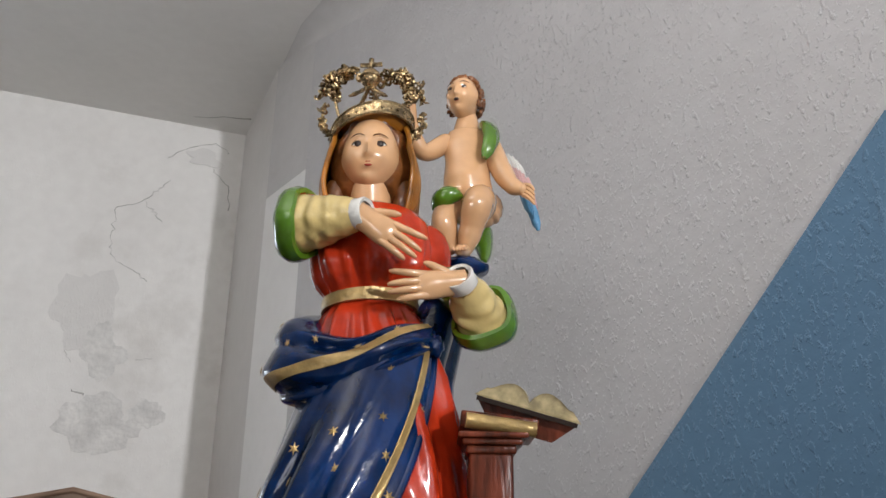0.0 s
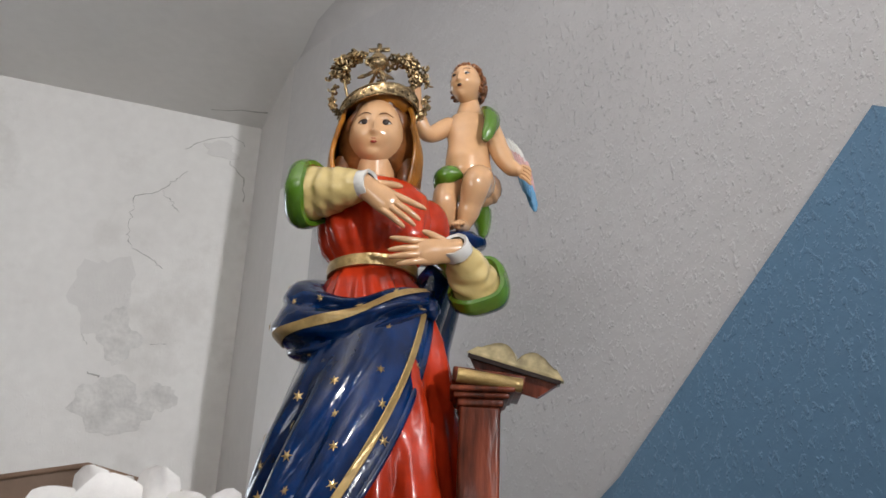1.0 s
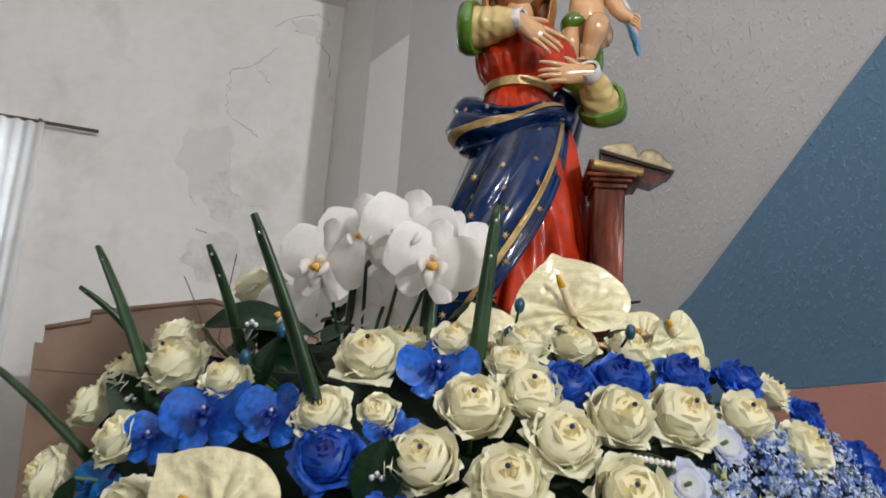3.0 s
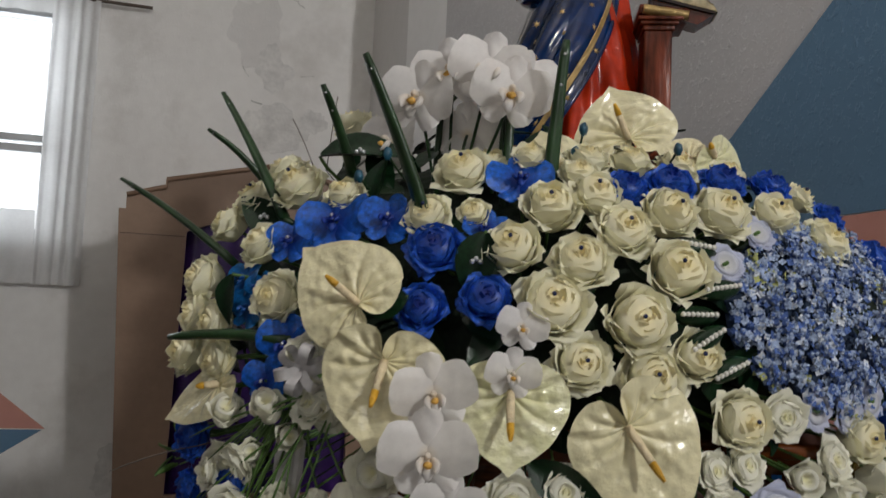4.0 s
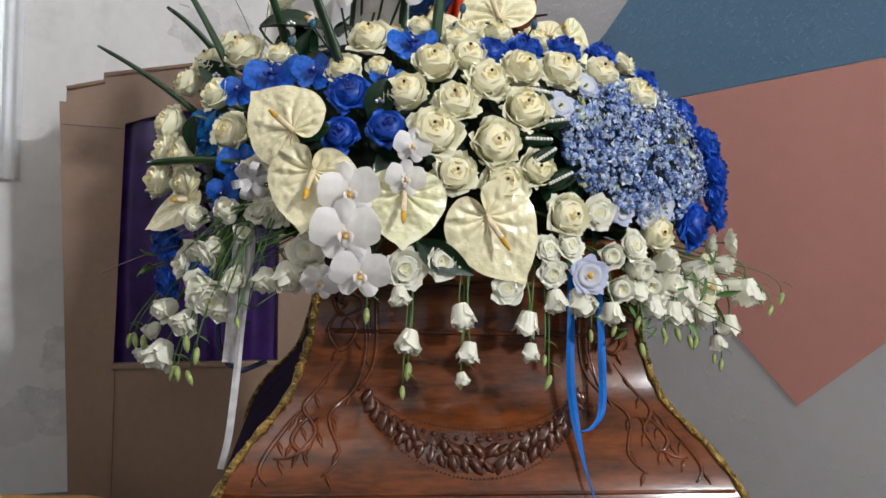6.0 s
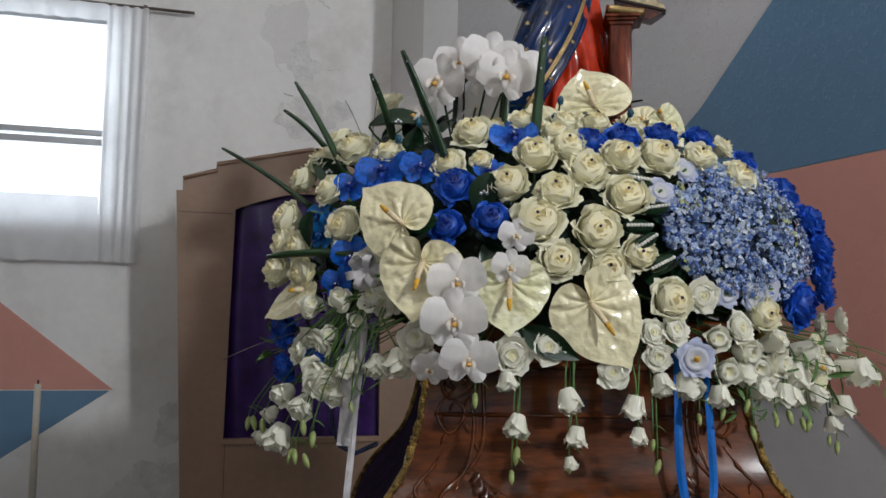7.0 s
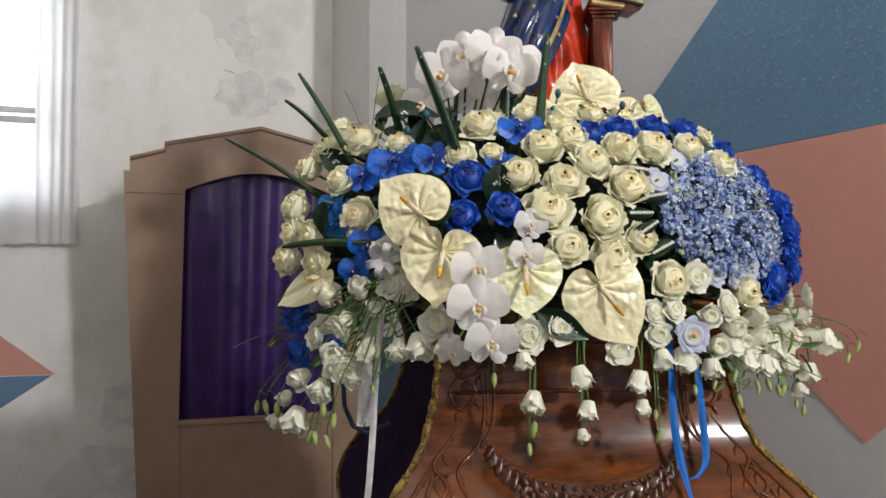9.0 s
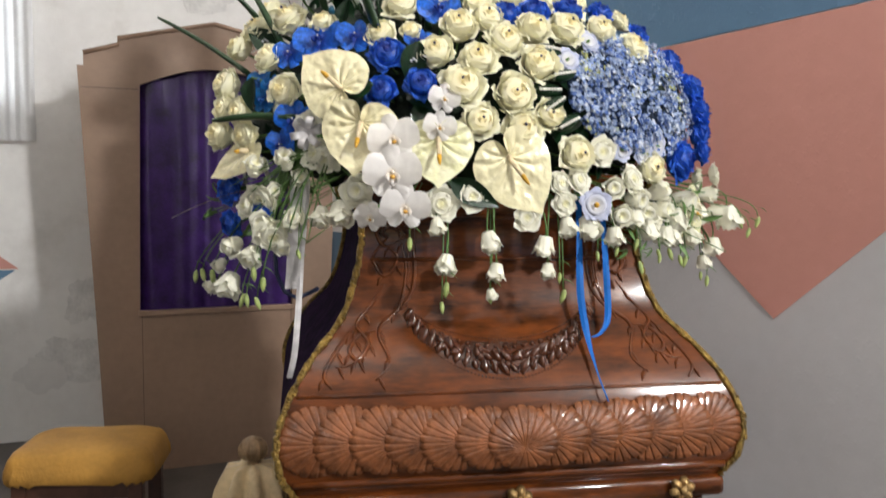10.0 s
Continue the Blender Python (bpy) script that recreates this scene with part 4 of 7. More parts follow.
for i in range(12, 52, 6):
    for j in range(4 + (i // 6) % 2 * 9, 100, 17):
        p = Vector(rows[i][j])
        nrm = (Vector(rows[i][j + 1]) - Vector(rows[i][j - 1])).cross(Vector(rows[i - 1][j]) - Vector(rows[i + 1][j]))
        if nrm.dot(p - Vector((-0.085, 0.835, p.z))) < 0:
            nrm = -nrm
        star(p, nrm, 0.0058 * random.uniform(0.8, 1.1))
for s, v in ((0.06, -0.2), (0.17, 0.45), (0.20, -0.45), (0.31, 0.30), (0.36, -0.50), (0.46, 0.42), (0.50, -0.62), (0.58, 0.25), (0.66, -0.10), (0.72, 0.45)):
    p = swag(s, v, 0.0005)
    nrm = (swag(s + 0.01, v) - swag(s - 0.01, v)).cross(swag(s, v + 0.03) - swag(s, v - 0.03))
    star(p, nrm if nrm.dot(p - Vector((-0.078, 0.832, p.z))) > 0 else -nrm, 0.0048)


def painted_head(c, rot, k, eye, gaze=0.0, open_mouth=False, brow=0.0465, wide=1.0):
    """A carved head with painted eyes, brows and lips, k times life; rot turns it, eye is the eyes' size."""
    def at(x, y, z):
        return c + rot @ (Vector((x, y, z)) * k)
    F = 0.0095
    sheet = []
    for i in range(49):
        a = math.pi * i / 48
        h = -math.cos(a)
        row = []
        for j in range(72):
            b = 2 * math.pi * j / 72
            w = math.sin(a)
            jaw = 1 - 0.24 * max(0, -h - 0.05) ** 1.5 - 0.04 * max(0, h)
            x, y, z = 0.0322 * wide * w * math.cos(b) * jaw, 0.037 * w * math.sin(b) * (1 - 0.08 * max(0, -h)), (brow if h > 0 else 0.0405) * h
            if y < 0:
                zz = z - F
                nose = max(0, 1 - abs(zz + 0.0035) / 0.0145)
                f = (0.0030 + 0.0050 * max(0, min(1, (0.004 - zz) / 0.014))) * math.exp(-(x / 0.0038) ** 2) * min(1, nose * 2.4)
                f += 0.0016 * sum(math.exp(-((x - q * 0.0042) / 0.0024) ** 2 - ((zz + 0.0120) / 0.0026) ** 2) for q in (-1, 1))
                f -= sum(0.0030 * math.exp(-((x - q * 0.0128) / 0.0078) ** 2 - ((zz - 0.0030) / 0.0062) ** 2) for q in (-1, 1))
                f += sum(0.0014 * math.exp(-((x - q * 0.0125) / 0.0090) ** 2 - ((zz - 0.0120) / 0.0040) ** 2) for q in (-1, 1))
                f += 0.0020 * math.exp(-(x / 0.0075) ** 2 - ((zz + 0.0225) / 0.0042) ** 2) - 0.0014 * math.exp(-(x / 0.008) ** 2 - ((zz + 0.0295) / 0.0025) ** 2)
                f += 0.0042 * math.exp(-(x / 0.0095) ** 2 - ((zz + 0.0395) / 0.0062) ** 2)
                f += sum(0.0028 * math.exp(-((x - q * 0.0170) / 0.0095) ** 2 - ((zz + 0.0150) / 0.0105) ** 2) for q in (-1, 1))
                y -= max(-0.004, f) * min(1, -y / 0.012)
            row.append(at(x, y - 0.005, z))
        sheet.append(row)
    g.grid(sheet, S_SKIN, True)
    for s in (-1, 1):
        ex, ey, ez, deep = s * 0.0130, -0.0335 - 0.05 * (brow - 0.0465), 0.0125, -0.25 * (brow - 0.0465)
        g.ball(at(ex, ey + 0.0012, ez), tuple(v * k * eye for v in (0.0056, 0.0034, 0.0033)), S_WHITE, rot, 16, 10)
        g.ball(at(ex + gaze, ey - 0.0014 * eye, ez + 0.0002), tuple(v * k * eye for v in (0.0036, 0.0019, 0.0033)), S_DARK, rot, 12, 8)
        g.tube([at(*p) for p in bez((ex - 0.0064 * eye, ey - 0.0002, ez - 0.0004), (ex, ey - 0.0050, ez + 0.0056 * eye), (ex + 0.0064 * eye, ey - 0.0002, ez - 0.0004), 11)], [k * v for v in (0.0004, 0.0007, 0.0009, 0.0010, 0.0011, 0.0011, 0.0011, 0.0010, 0.0009, 0.0007, 0.0004)], S_DARK, 6)
        g.tube([at(*p) for p in bez((ex - 0.0066, ey - 0.0006, ez + 0.0022), (ex, ey - 0.0052, ez + 0.0092 * eye), (ex + 0.0066, ey - 0.0002, ez + 0.0020), 9)], 0.0007 * k, S_SKIN, 6)
        g.tube([at(*p) for p in bez((ex - 0.0060 * eye, ey - 0.0004, ez - 0.0010), (ex, ey - 0.0042, ez - 0.0044 * eye), (ex + 0.0060 * eye, ey - 0.0002, ez - 0.0010), 9)], 0.0007 * k, S_SKIN, 6)
        g.tube([at(*p) for p in bez((ex - s * 0.0080, ey - 0.0034 + deep, ez + 0.0095), (ex + s * 0.001, ey - 0.0036 + deep, ez + 0.0150), (ex + s * 0.0100, ey + 0.0040 + deep, ez + 0.0085), 9)], [k * v for v in (0.0004, 0.0006, 0.0007, 0.0008, 0.0008, 0.0007, 0.0006, 0.0005, 0.0003)], S_HAIR, 6)
        # brown dot in place of the shaded hollow of each nostril
        g.ball(at(s * 0.0023, -0.0446, -0.0036), 0.0009 * k, S_HAIR, rot, 7, 5)
        g.tube([at(*p) for p in bez((0.0001 * s, -0.0404, -0.0112), (s * 0.0030, -0.0408, -0.0098), (s * 0.0064, -0.0372, -0.0130), 6)], [k * v for v in (0.0012, 0.0014, 0.0014, 0.0012, 0.0009, 0.0004)], S_LIP, 8)
    g.tube([at(*p) for p in bez((-0.0060, -0.0372, -0.0134), (0, -0.0426, -0.0168), (0.0060, -0.0372, -0.0134), 9)], [k * v for v in (0.0004, 0.0009, 0.0013, 0.0016, 0.0017, 0.0016, 0.0013, 0.0009, 0.0004)], S_LIP, 8)
    if open_mouth:
        g.ball(at(0, -0.0404, -0.0130), tuple(v * k for v in (0.0052, 0.0034, 0.0032)), S_DARK, rot, 12, 8)
    return at


# her head, bent a little to the one who stands before it; parted brown hair, ochre veil
HD = Vector((-0.083, 0.840, 2.0635))
at_head = painted_head(HD, Matrix.Rotation(radians(4), 3, "X"), 0.90, 1.32, brow=0.060, wide=1.14)
for s in (-1, 1):
    for k in range(9):
        o = 0.0019 * k
        path = bez((s * 0.0008, -0.0200 + o * 1.5, 0.0570), (s * (0.0520 + o * 0.5), -0.0100 + o * 1.1, 0.040), (s * (0.0330 + o * 0.9), 0.001 + o * 1.6, -0.060), 18)
        g.tube([at_head(*p) + Vector((0.0016 * math.sin(q * 1.25 + k * 0.8), 0.0012 * math.cos(q * 1.25 + k), 0)) for q, p in enumerate(path)], [0.0016 + 0.0028 * math.sin(math.pi * min(1, 0.1 + q / 18)) for q in range(18)], S_HAIR, 8)
g.ball(HD + Vector((0, 0.012, 0.004)), (0.0475, 0.036, 0.056), S_HAIR, None, 24, 16, 0.06)
for s in (-1, 1):
    limb_path = bez(HD + Vector((s * 0.036, 0.008, -0.02)), HD + Vector((s * 0.043, 0.010, -0.05)), HD + Vector((s * 0.036, 0.016, -0.085)), 8)
    g.tube(limb_path, [0.012, 0.014, 0.015, 0.015, 0.014, 0.012, 0.010, 0.006], S_HAIR, 10)
veil = []
for i in range(27):
    t = i / 26
    z = 2.122 - 0.150 * t
    r = []
    for j in range(65):
        u = 2 * j / 64 - 1
        a = radians(90 + (96 + 32 * min(1, t * 3.2)) * u)
        w = 0.031 + 0.0245 * math.sin(math.pi * min(1, 0.05 + 0.90 * t ** 1.25))
        lip = 0.0045 * min(1, t * 3) * max(0, abs(u) - 0.78) / 0.22 * math.sin(math.pi * min(1, 0.2 + t * 0.7))
        k = 1 + 0.020 * math.sin(11 * a + 7 * t) + 0.010 * math.sin(19 * a + 18 * t)
        drop = max(0.0, -math.sin(a)) * (0.004 * math.sin(math.pi * t) + 0.014 * t)
        r.append((-0.083 + (w + lip) * k * math.cos(a), 0.846 + (w + 0.001) * k * math.sin(a) + drop, z))
    veil.append(r)
g.grid(veil, S_VEIL)
g.tube([r[0] for r in veil], 0.0030, S_VEIL, 8)
g.tube([r[-1] for r in veil], 0.0030, S_VEIL, 8)
g.ball((-0.083, 0.850, 2.116), (0.0435, 0.0435, 0.018), S_VEIL, None, 20, 8)


def sleeve(shoulder, elbow, wrist, tip, spread, big=1.0, upper=1.0):
    """Upper arm, turned-back green lining, wrinkled cream under-sleeve, white cuff and hand."""
    g.tube(bez(shoulder, (Vector(shoulder) + Vector(elbow)) / 2 + Vector((0, 0, 0.010)), elbow, 8), [upper * v for v in (0.022, 0.024, 0.026, 0.027, 0.028, 0.029, 0.030, 0.028)], S_RED if upper > 0.9 else S_GREEN, 20)
    e, w = Vector(elbow), Vector(wrist)
    d = (w - e).normalized()
    side = d.cross(Vector((0, -1, 0.2))).normalized()
    face = side.cross(d)
    lip = []
    for r0, s0 in ((0.026, -0.018), (0.033, -0.014), (0.0370, -0.006), (0.0375, 0.002), (0.0350, 0.009), (0.0305, 0.010), (0.026, 0.003)):
        lip.append([e + d * (s0 + 0.005 * math.sin(2 * math.pi * q / 36 * 2 + e.x * 50)) + (side * math.cos(2 * math.pi * q / 36) * 1.06 + face * math.sin(2 * math.pi * q / 36)) * r0 * big * (1 + 0.09 * noise.noise((math.cos(2 * math.pi * q / 36) * 1.5, math.sin(2 * math.pi * q / 36) * 1.5 + e.x * 30, r0 * 30))) for q in range(36)])
    g.grid(lip, S_GREEN, True)
    arm = []
    for k in range(41):
        t = k / 40
        c = e + (w - e) * t
        ring_ = []
        for q in range(36):
            b = 2 * math.pi * q / 36
            fold = 0.030 * math.sin(k * 0.62 + 2.6 * math.sin(b + e.x * 20)) + 0.14 * noise.noise((math.cos(b) * 1.8, t * 5 + math.sin(b) * 1.6, e.x * 40))
            ring_.append(c + (side * math.cos(b) + face * math.sin(b)) * big * (0.0290 - 0.0130 * t ** 1.5) * (1 + fold * math.sin(math.pi * min(1, 0.15 + t * 0.85))))
        arm.append(ring_)
    g.grid(arm, S_CREAM, True)
    cuff = []
    for s0, r0 in ((-0.004, 0.0150), (-0.002, 0.0162), (0.004, 0.0154), (0.010, 0.0158), (0.0115, 0.0148), (0.010, 0.0115)):
        cuff.append([w + d * s0 + (side * math.cos(b) + face * math.sin(b)) * r0 * (1 + 0.018 * math.sin(7 * b + s0 * 300)) for b in [2 * math.pi * q / 28 for q in range(28)]])
    g.grid(cuff, S_WHITE, True)
    g.tube([w - d * 0.0065, w - d * 0.003], 0.0160, S_GOLD, 18)
    t = Vector(tip)
    f = (t - w).normalized()
    sd = Vector(spread)
    sd = (sd - f * sd.dot(f)).normalized()
    nn = f.cross(sd)
    if nn.y > 0:
        nn = -nn
    L = (t - w).length
    rot = Matrix((f, sd, nn)).transposed()
    palm = []
    for q, (wide, deep) in ((-0.04, (0.0132, 0.0132)), (0.10, (0.0130, 0.0122)), (0.22, (0.0130, 0.0104)), (0.34, (0.0142, 0.0092)), (0.46, (0.0146, 0.0082)), (0.54, (0.0138, 0.0066)), (0.58, (0.0100, 0.0040))):
        palm.append([w + f * L * q + sd * wide * math.cos(b) + nn * deep * math.sin(b) for b in [2 * math.pi * a / 24 for a in range(24)]])
    g.grid(palm, S_SKIN, True)
    for k in range(4):
        o = sd * (k - 1.5) * 0.0066
        long = L * (0.50 if k in (1, 2) else 0.46 if k == 0 else 0.40)
        root = w + f * L * 0.44 + o + nn * 0.001
        end = root + f * long + o * (0.75 if k == 0 else 0.18) - nn * 0.004
        g.tube(bez(root, root + f * long * 0.55 + nn * 0.005 + o * 0.2, end, 10), [0.0042, 0.0042, 0.0040, 0.0037, 0.0036, 0.0036, 0.0033, 0.0031, 0.0027, 0.0014], S_SKIN, 10)
        g.ball(end + nn * 0.0018 - f * 0.004, (0.0016, 0.0016, 0.0010), S_SKIN, rot, 7, 5)
    root = w + f * L * 0.16 - sd * 0.008
    g.tube(bez(root, root + f * L * 0.14 - sd * 0.010 + nn * 0.002, root + f * L * 0.30 - sd * 0.015, 9), [0.0060, 0.0058, 0.0052, 0.0046, 0.0042, 0.0040, 0.0036, 0.0030, 0.0014], S_SKIN, 10)


g.ball((-0.022, 0.858, 1.958), (0.030, 0.034, 0.040), S_RED, None, 24, 16, 0.05)
sleeve((-0.130, 0.845, 1.990), (-0.146, 0.792, 1.974), (-0.086, 0.760, 1.972), (-0.021, 0.746, 1.924), (-0.55, 0, -0.83))
sleeve((-0.020, 0.875, 1.950), (0.040, 0.815, 1.880), (0.017, 0.768, 1.904), (-0.057, 0.752, 1.894), (0.05, 0, -1.0), 0.92, 0.72)
# tarnished crown, tipped back with the head
CR = Vector((-0.084, 0.848, 2.098))
ring = [CR + Vector((0.0445 * math.cos(a), 0.0445 * math.sin(a), 0.006 + 0.010 * math.cos(a) - 0.010 * math.sin(a))) for a in [2 * math.pi * k / 60 for k in range(61)]]
g.grid([[p + Vector((0, 0, h)) + Vector((p.x - CR.x, p.y - CR.y, 0)) * w for p in ring] for h, w in ((-0.0075, 0.0), (-0.006, 0.05), (0.0, 0.03), (0.006, 0.06), (0.0078, 0.02), (0.006, -0.03), (-0.006, -0.03))], S_CROWN)
for h in (-0.0065, 0.0068):
    g.tube([p + Vector((0, 0, h)) + Vector((p.x - CR.x, p.y - CR.y, 0)) * 0.05 for p in ring], 0.0016, S_CROWN, 6)
for k in range(0, 60, 2):
    g.ball(ring[k] + (ring[k] - CR).normalized() * 0.0018, 0.0019, S_CROWN, None, 6, 4)


def filigree(path, loose, size, leaves=3):
    """Curled metal leaves strung along a wire."""
    g.tube(path, 0.0018, S_CROWN, 6)
    for q, p in enumerate(path):
        for w in range(leaves):
            c = p + Vector((random.uniform(-loose, loose), random.uniform(-loose, loose), random.uniform(-loose, loose)))
            ax = Vector((random.uniform(-1, 1), random.uniform(-1, 1), random.uniform(-1, 1))).normalized()
            o = ax.orthogonal().normalized() * size
            o2 = ax.cross(o)
            g.tube([c + o * math.cos(b) * (1 - 0.09 * b) + o2 * math.sin(b) * (1 - 0.09 * b) for b in (0, 0.9, 1.8, 2.7, 3.6, 4.5, 5.4)], [0.0016, 0.0020, 0.0022, 0.0020, 0.0017, 0.0013, 0.0007], S_CROWN, 5, 0.6)


TOP = Vector((-0.089, 0.846, 2.178))
# two low sprays of curled leaves spring from the orb, with a shorter one behind
for root, crest, tip, low in (((-0.106, 2.184), (-0.126, 2.193), (-0.144, 2.161), (-0.128, 2.150)), ((-0.071, 2.178), (-0.050, 2.193), (-0.030, 2.152), (-0.044, 2.139))):
    root, crest, tip, low = (Vector((x, 0.846, z)) for x, z in (root, crest, tip, low))
    filigree(bez(root, crest, tip, 14), 0.0066, 0.0040, 7)
    filigree(bez(crest.lerp(root, 0.2) - Vector((0, 0, 0.012)), crest.lerp(tip, 0.5) - Vector((0, 0, 0.006)), low, 10), 0.0056, 0.0038, 6)
    g.tube(bez(low, low + Vector((0, 0, -0.010)), Vector((low.x * 0.8 - 0.0172, 0.846, 2.118)), 6), 0.0020, S_CROWN, 6)
filigree(bez(TOP, TOP + Vector((0.0, 0.040, 0.016)), Vector((-0.084, 0.896, 2.135)), 10), 0.0050, 0.0040)
# a curled leaf at each end of the band
for foot, mid, tip in (((-0.127, 2.100), (-0.146, 2.112), (-0.141, 2.139)), ((-0.040, 2.100), (-0.025, 2.106), (-0.028, 2.130))):
    foot, mid, tip = (Vector((x, 0.846, z)) for x, z in (foot, mid, tip))
    filigree(bez(foot, mid, tip, 8), 0.0034, 0.0034, 4)
for a in (radians(-40), radians(-140), radians(50), radians(130)):
    d = Vector((math.cos(a), math.sin(a), 0))
    g.tube(bez(TOP - Vector((0, 0, 0.008)), TOP + d * 0.008 - Vector((0, 0, 0.020)), TOP + d * 0.028 - Vector((0, 0, 0.034)), 7), [0.0024, 0.0026, 0.0022, 0.0026, 0.0022, 0.0028, 0.0012], S_CROWN, 7)
g.ball(TOP, 0.0122, S_CROWN, None, 18, 12, 0.10)
g.tube([TOP + Vector((0.0126 * math.cos(a), 0.0126 * math.sin(a), 0)) for a in [2 * math.pi * k / 20 for k in range(21)]], 0.0014, S_CROWN, 6)
g.tube([TOP + Vector((0, 0, 0.008)), TOP + Vector((0, 0, 0.026))], [0.0026, 0.0032], S_CROWN, 6)
g.tube([TOP + Vector((-0.013, 0, 0.017)), TOP + Vector((0.013, 0, 0.019))], 0.0028, S_CROWN, 6)


# winged child figure standing behind the shoulder
def limb(pts, radii, material=None):
    """A smooth rounded limb through points."""
    P, fine, rad = [Vector(p) for p in pts], [], []
    for k in range(len(P) - 1):
        p0, p1, p2, p3 = P[max(k - 1, 0)], P[k], P[k + 1], P[min(k + 2, len(P) - 1)]
        for q in range(6):
            t = q / 6
            fine.append(0.5 * (2 * p1 + (p2 - p0) * t + (2 * p0 - 5 * p1 + 4 * p2 - p3) * t * t + (3 * p1 - p0 - 3 * p2 + p3) * t ** 3))
            e = t * t * (3 - 2 * t)
            rad.append((radii[k] * (1 - e) + radii[k + 1] * e) * (1 + 0.07 * math.sin(math.pi * t)))
    fine.append(P[-1])
    rad.append(radii[-1])
    g.tube(fine, rad, material or S_SKIN, 14)
    g.ball(P[0], radii[0] * 0.99, material or S_SKIN, None, 12, 8)
    g.ball(P[-1], radii[-1] * 0.99, material or S_SKIN, None, 12, 8)


IH = Vector((0.022, 0.928, 2.196))
IROT = Matrix.Rotation(radians(-24), 3, "Z") @ Matrix.Rotation(radians(4), 3, "X")
painted_head(IH, IROT, 0.645, 1.0, -0.001, True)
for k in range(150):
    a, h = random.uniform(-0.25, math.pi + 0.25), random.uniform(-0.55, 1.0)
    if k > 95:
        a, h = random.uniform(-math.pi, math.pi), random.uniform(0.70, 1.0)
    rr = math.sqrt(max(0, 1 - h * h))
    c = IH + IROT @ Vector((0.0215 * rr * math.cos(a), 0.0245 * rr * math.sin(a) + 0.002, 0.0300 * h + 0.001))
    o = Vector((random.uniform(-1, 1), random.uniform(-1, 1), random.uniform(-1, 1))).normalized() * 0.0042
    g.tube(bez(c - o, c + (c - IH).normalized() * 0.004, c + o, 6), [0.0008, 0.0022, 0.0028, 0.0027, 0.0020, 0.0006], S_HAIR, 7)
limb([(0.026, 0.936, 2.176), (0.026, 0.936, 2.15)], [0.0130, 0.018])
g.grid(ringed([(2.035, 0.032, 0.934, 0.004, 0.004, 0), (2.042, 0.031, 0.934, 0.026, 0.022, 0), (2.065, 0.028, 0.928, 0.031, 0.027, 0), (2.085, 0.026, 0.926, 0.029, 0.026, 0), (2.11, 0.026, 0.93, 0.027, 0.022, 0),
               (2.135, 0.026, 0.932, 0.030, 0.021, 0), (2.152, 0.026, 0.934, 0.024, 0.018, 0), (2.164, 0.026, 0.934, 0.004, 0.004, 0)], S_SKIN, 32), S_SKIN, True)
limb([(-0.001, 0.93, 2.138), (-0.028, 0.916, 2.118), (-0.043, 0.905, 2.150), (-0.044, 0.90, 2.180)], [0.012, 0.0105, 0.0085, 0.006])
limb([(0.053, 0.932, 2.138), (0.066, 0.918, 2.098), (0.078, 0.908, 2.072), (0.090, 0.902, 2.063)], [0.0135, 0.0130, 0.0105, 0.0075])
for k in range(4):
    g.tube(bez((0.092, 0.902, 2.068 - 0.004 * k), (0.100, 0.896, 2.068 - 0.006 * k), (0.104, 0.893, 2.058 - 0.006 * k), 5), [0.0034, 0.0032, 0.0028, 0.0024, 0.0012], S_SKIN, 7)
limb([(0.042, 0.925, 2.052), (0.038, 0.885, 2.040), (0.030, 0.893, 2.008), (0.023, 0.898, 1.985)], [0.020, 0.0178, 0.0138, 0.009])
limb([(0.014, 0.930, 2.050), (-0.001, 0.900, 2.024), (0.006, 0.905, 1.992)], [0.019, 0.0155, 0.0105])
limb([(0.022, 0.898, 1.984), (0.017, 0.876, 1.977)], [0.0085, 0.0065])
for k in range(5):
    g.ball((0.010 + 0.0032 * k, 0.871 - 0.0006 * k, 1.976), 0.0026, S_SKIN, None, 7, 5)
limb([(0.05, 0.945, 2.056), (0.045, 0.945, 2.05)], [0.022, 0.020])
g.tube(bez((0.046, 0.925, 2.162), (0.062, 0.902, 2.140), (0.046, 0.900, 2.103), 10), [0.006, 0.009, 0.0105, 0.011, 0.011, 0.010, 0.010, 0.009, 0.008, 0.004], S_GREEN, 12, 0.75)
g.tube(bez((0.050, 0.935, 2.160), (0.066, 0.92, 2.15), (0.058, 0.905, 2.118), 8), [0.008, 0.008, 0.008, 0.007, 0.006, 0.005, 0.004, 0.002], S_GREEN, 10)
g.tube(bez((-0.013, 0.910, 2.040), (0.000, 0.888, 2.056), (0.020, 0.893, 2.048), 9), [0.004, 0.009, 0.012, 0.013, 0.013, 0.012, 0.010, 0.007, 0.003], S_GREEN, 12)
g.tube(bez((-0.010, 0.915, 2.050), (0.004, 0.895, 2.062), (0.016, 0.897, 2.056), 7), [0.004, 0.007, 0.008, 0.008, 0.007, 0.006, 0.003], S_GREEN, 10)
g.tube(bez((0.045, 0.96, 2.03), (0.05, 0.95, 2.0), (0.046, 0.93, 1.982), 6), [0.014, 0.013, 0.011, 0.009, 0.007, 0.004], S_GREEN, 10)
g.ball((0.022, 0.905, 1.966), (0.030, 0.03, 0.012), S_BLUE, None, 14, 8, 0.3)
g.tube([(0.02, 0.92, 1.97), (0.006, 0.905, 1.90), (-0.012, 0.89, 1.83), (-0.02, 0.88, 1.74)], [0.020, 0.020, 0.024, 0.030], S_BLUE, 14)
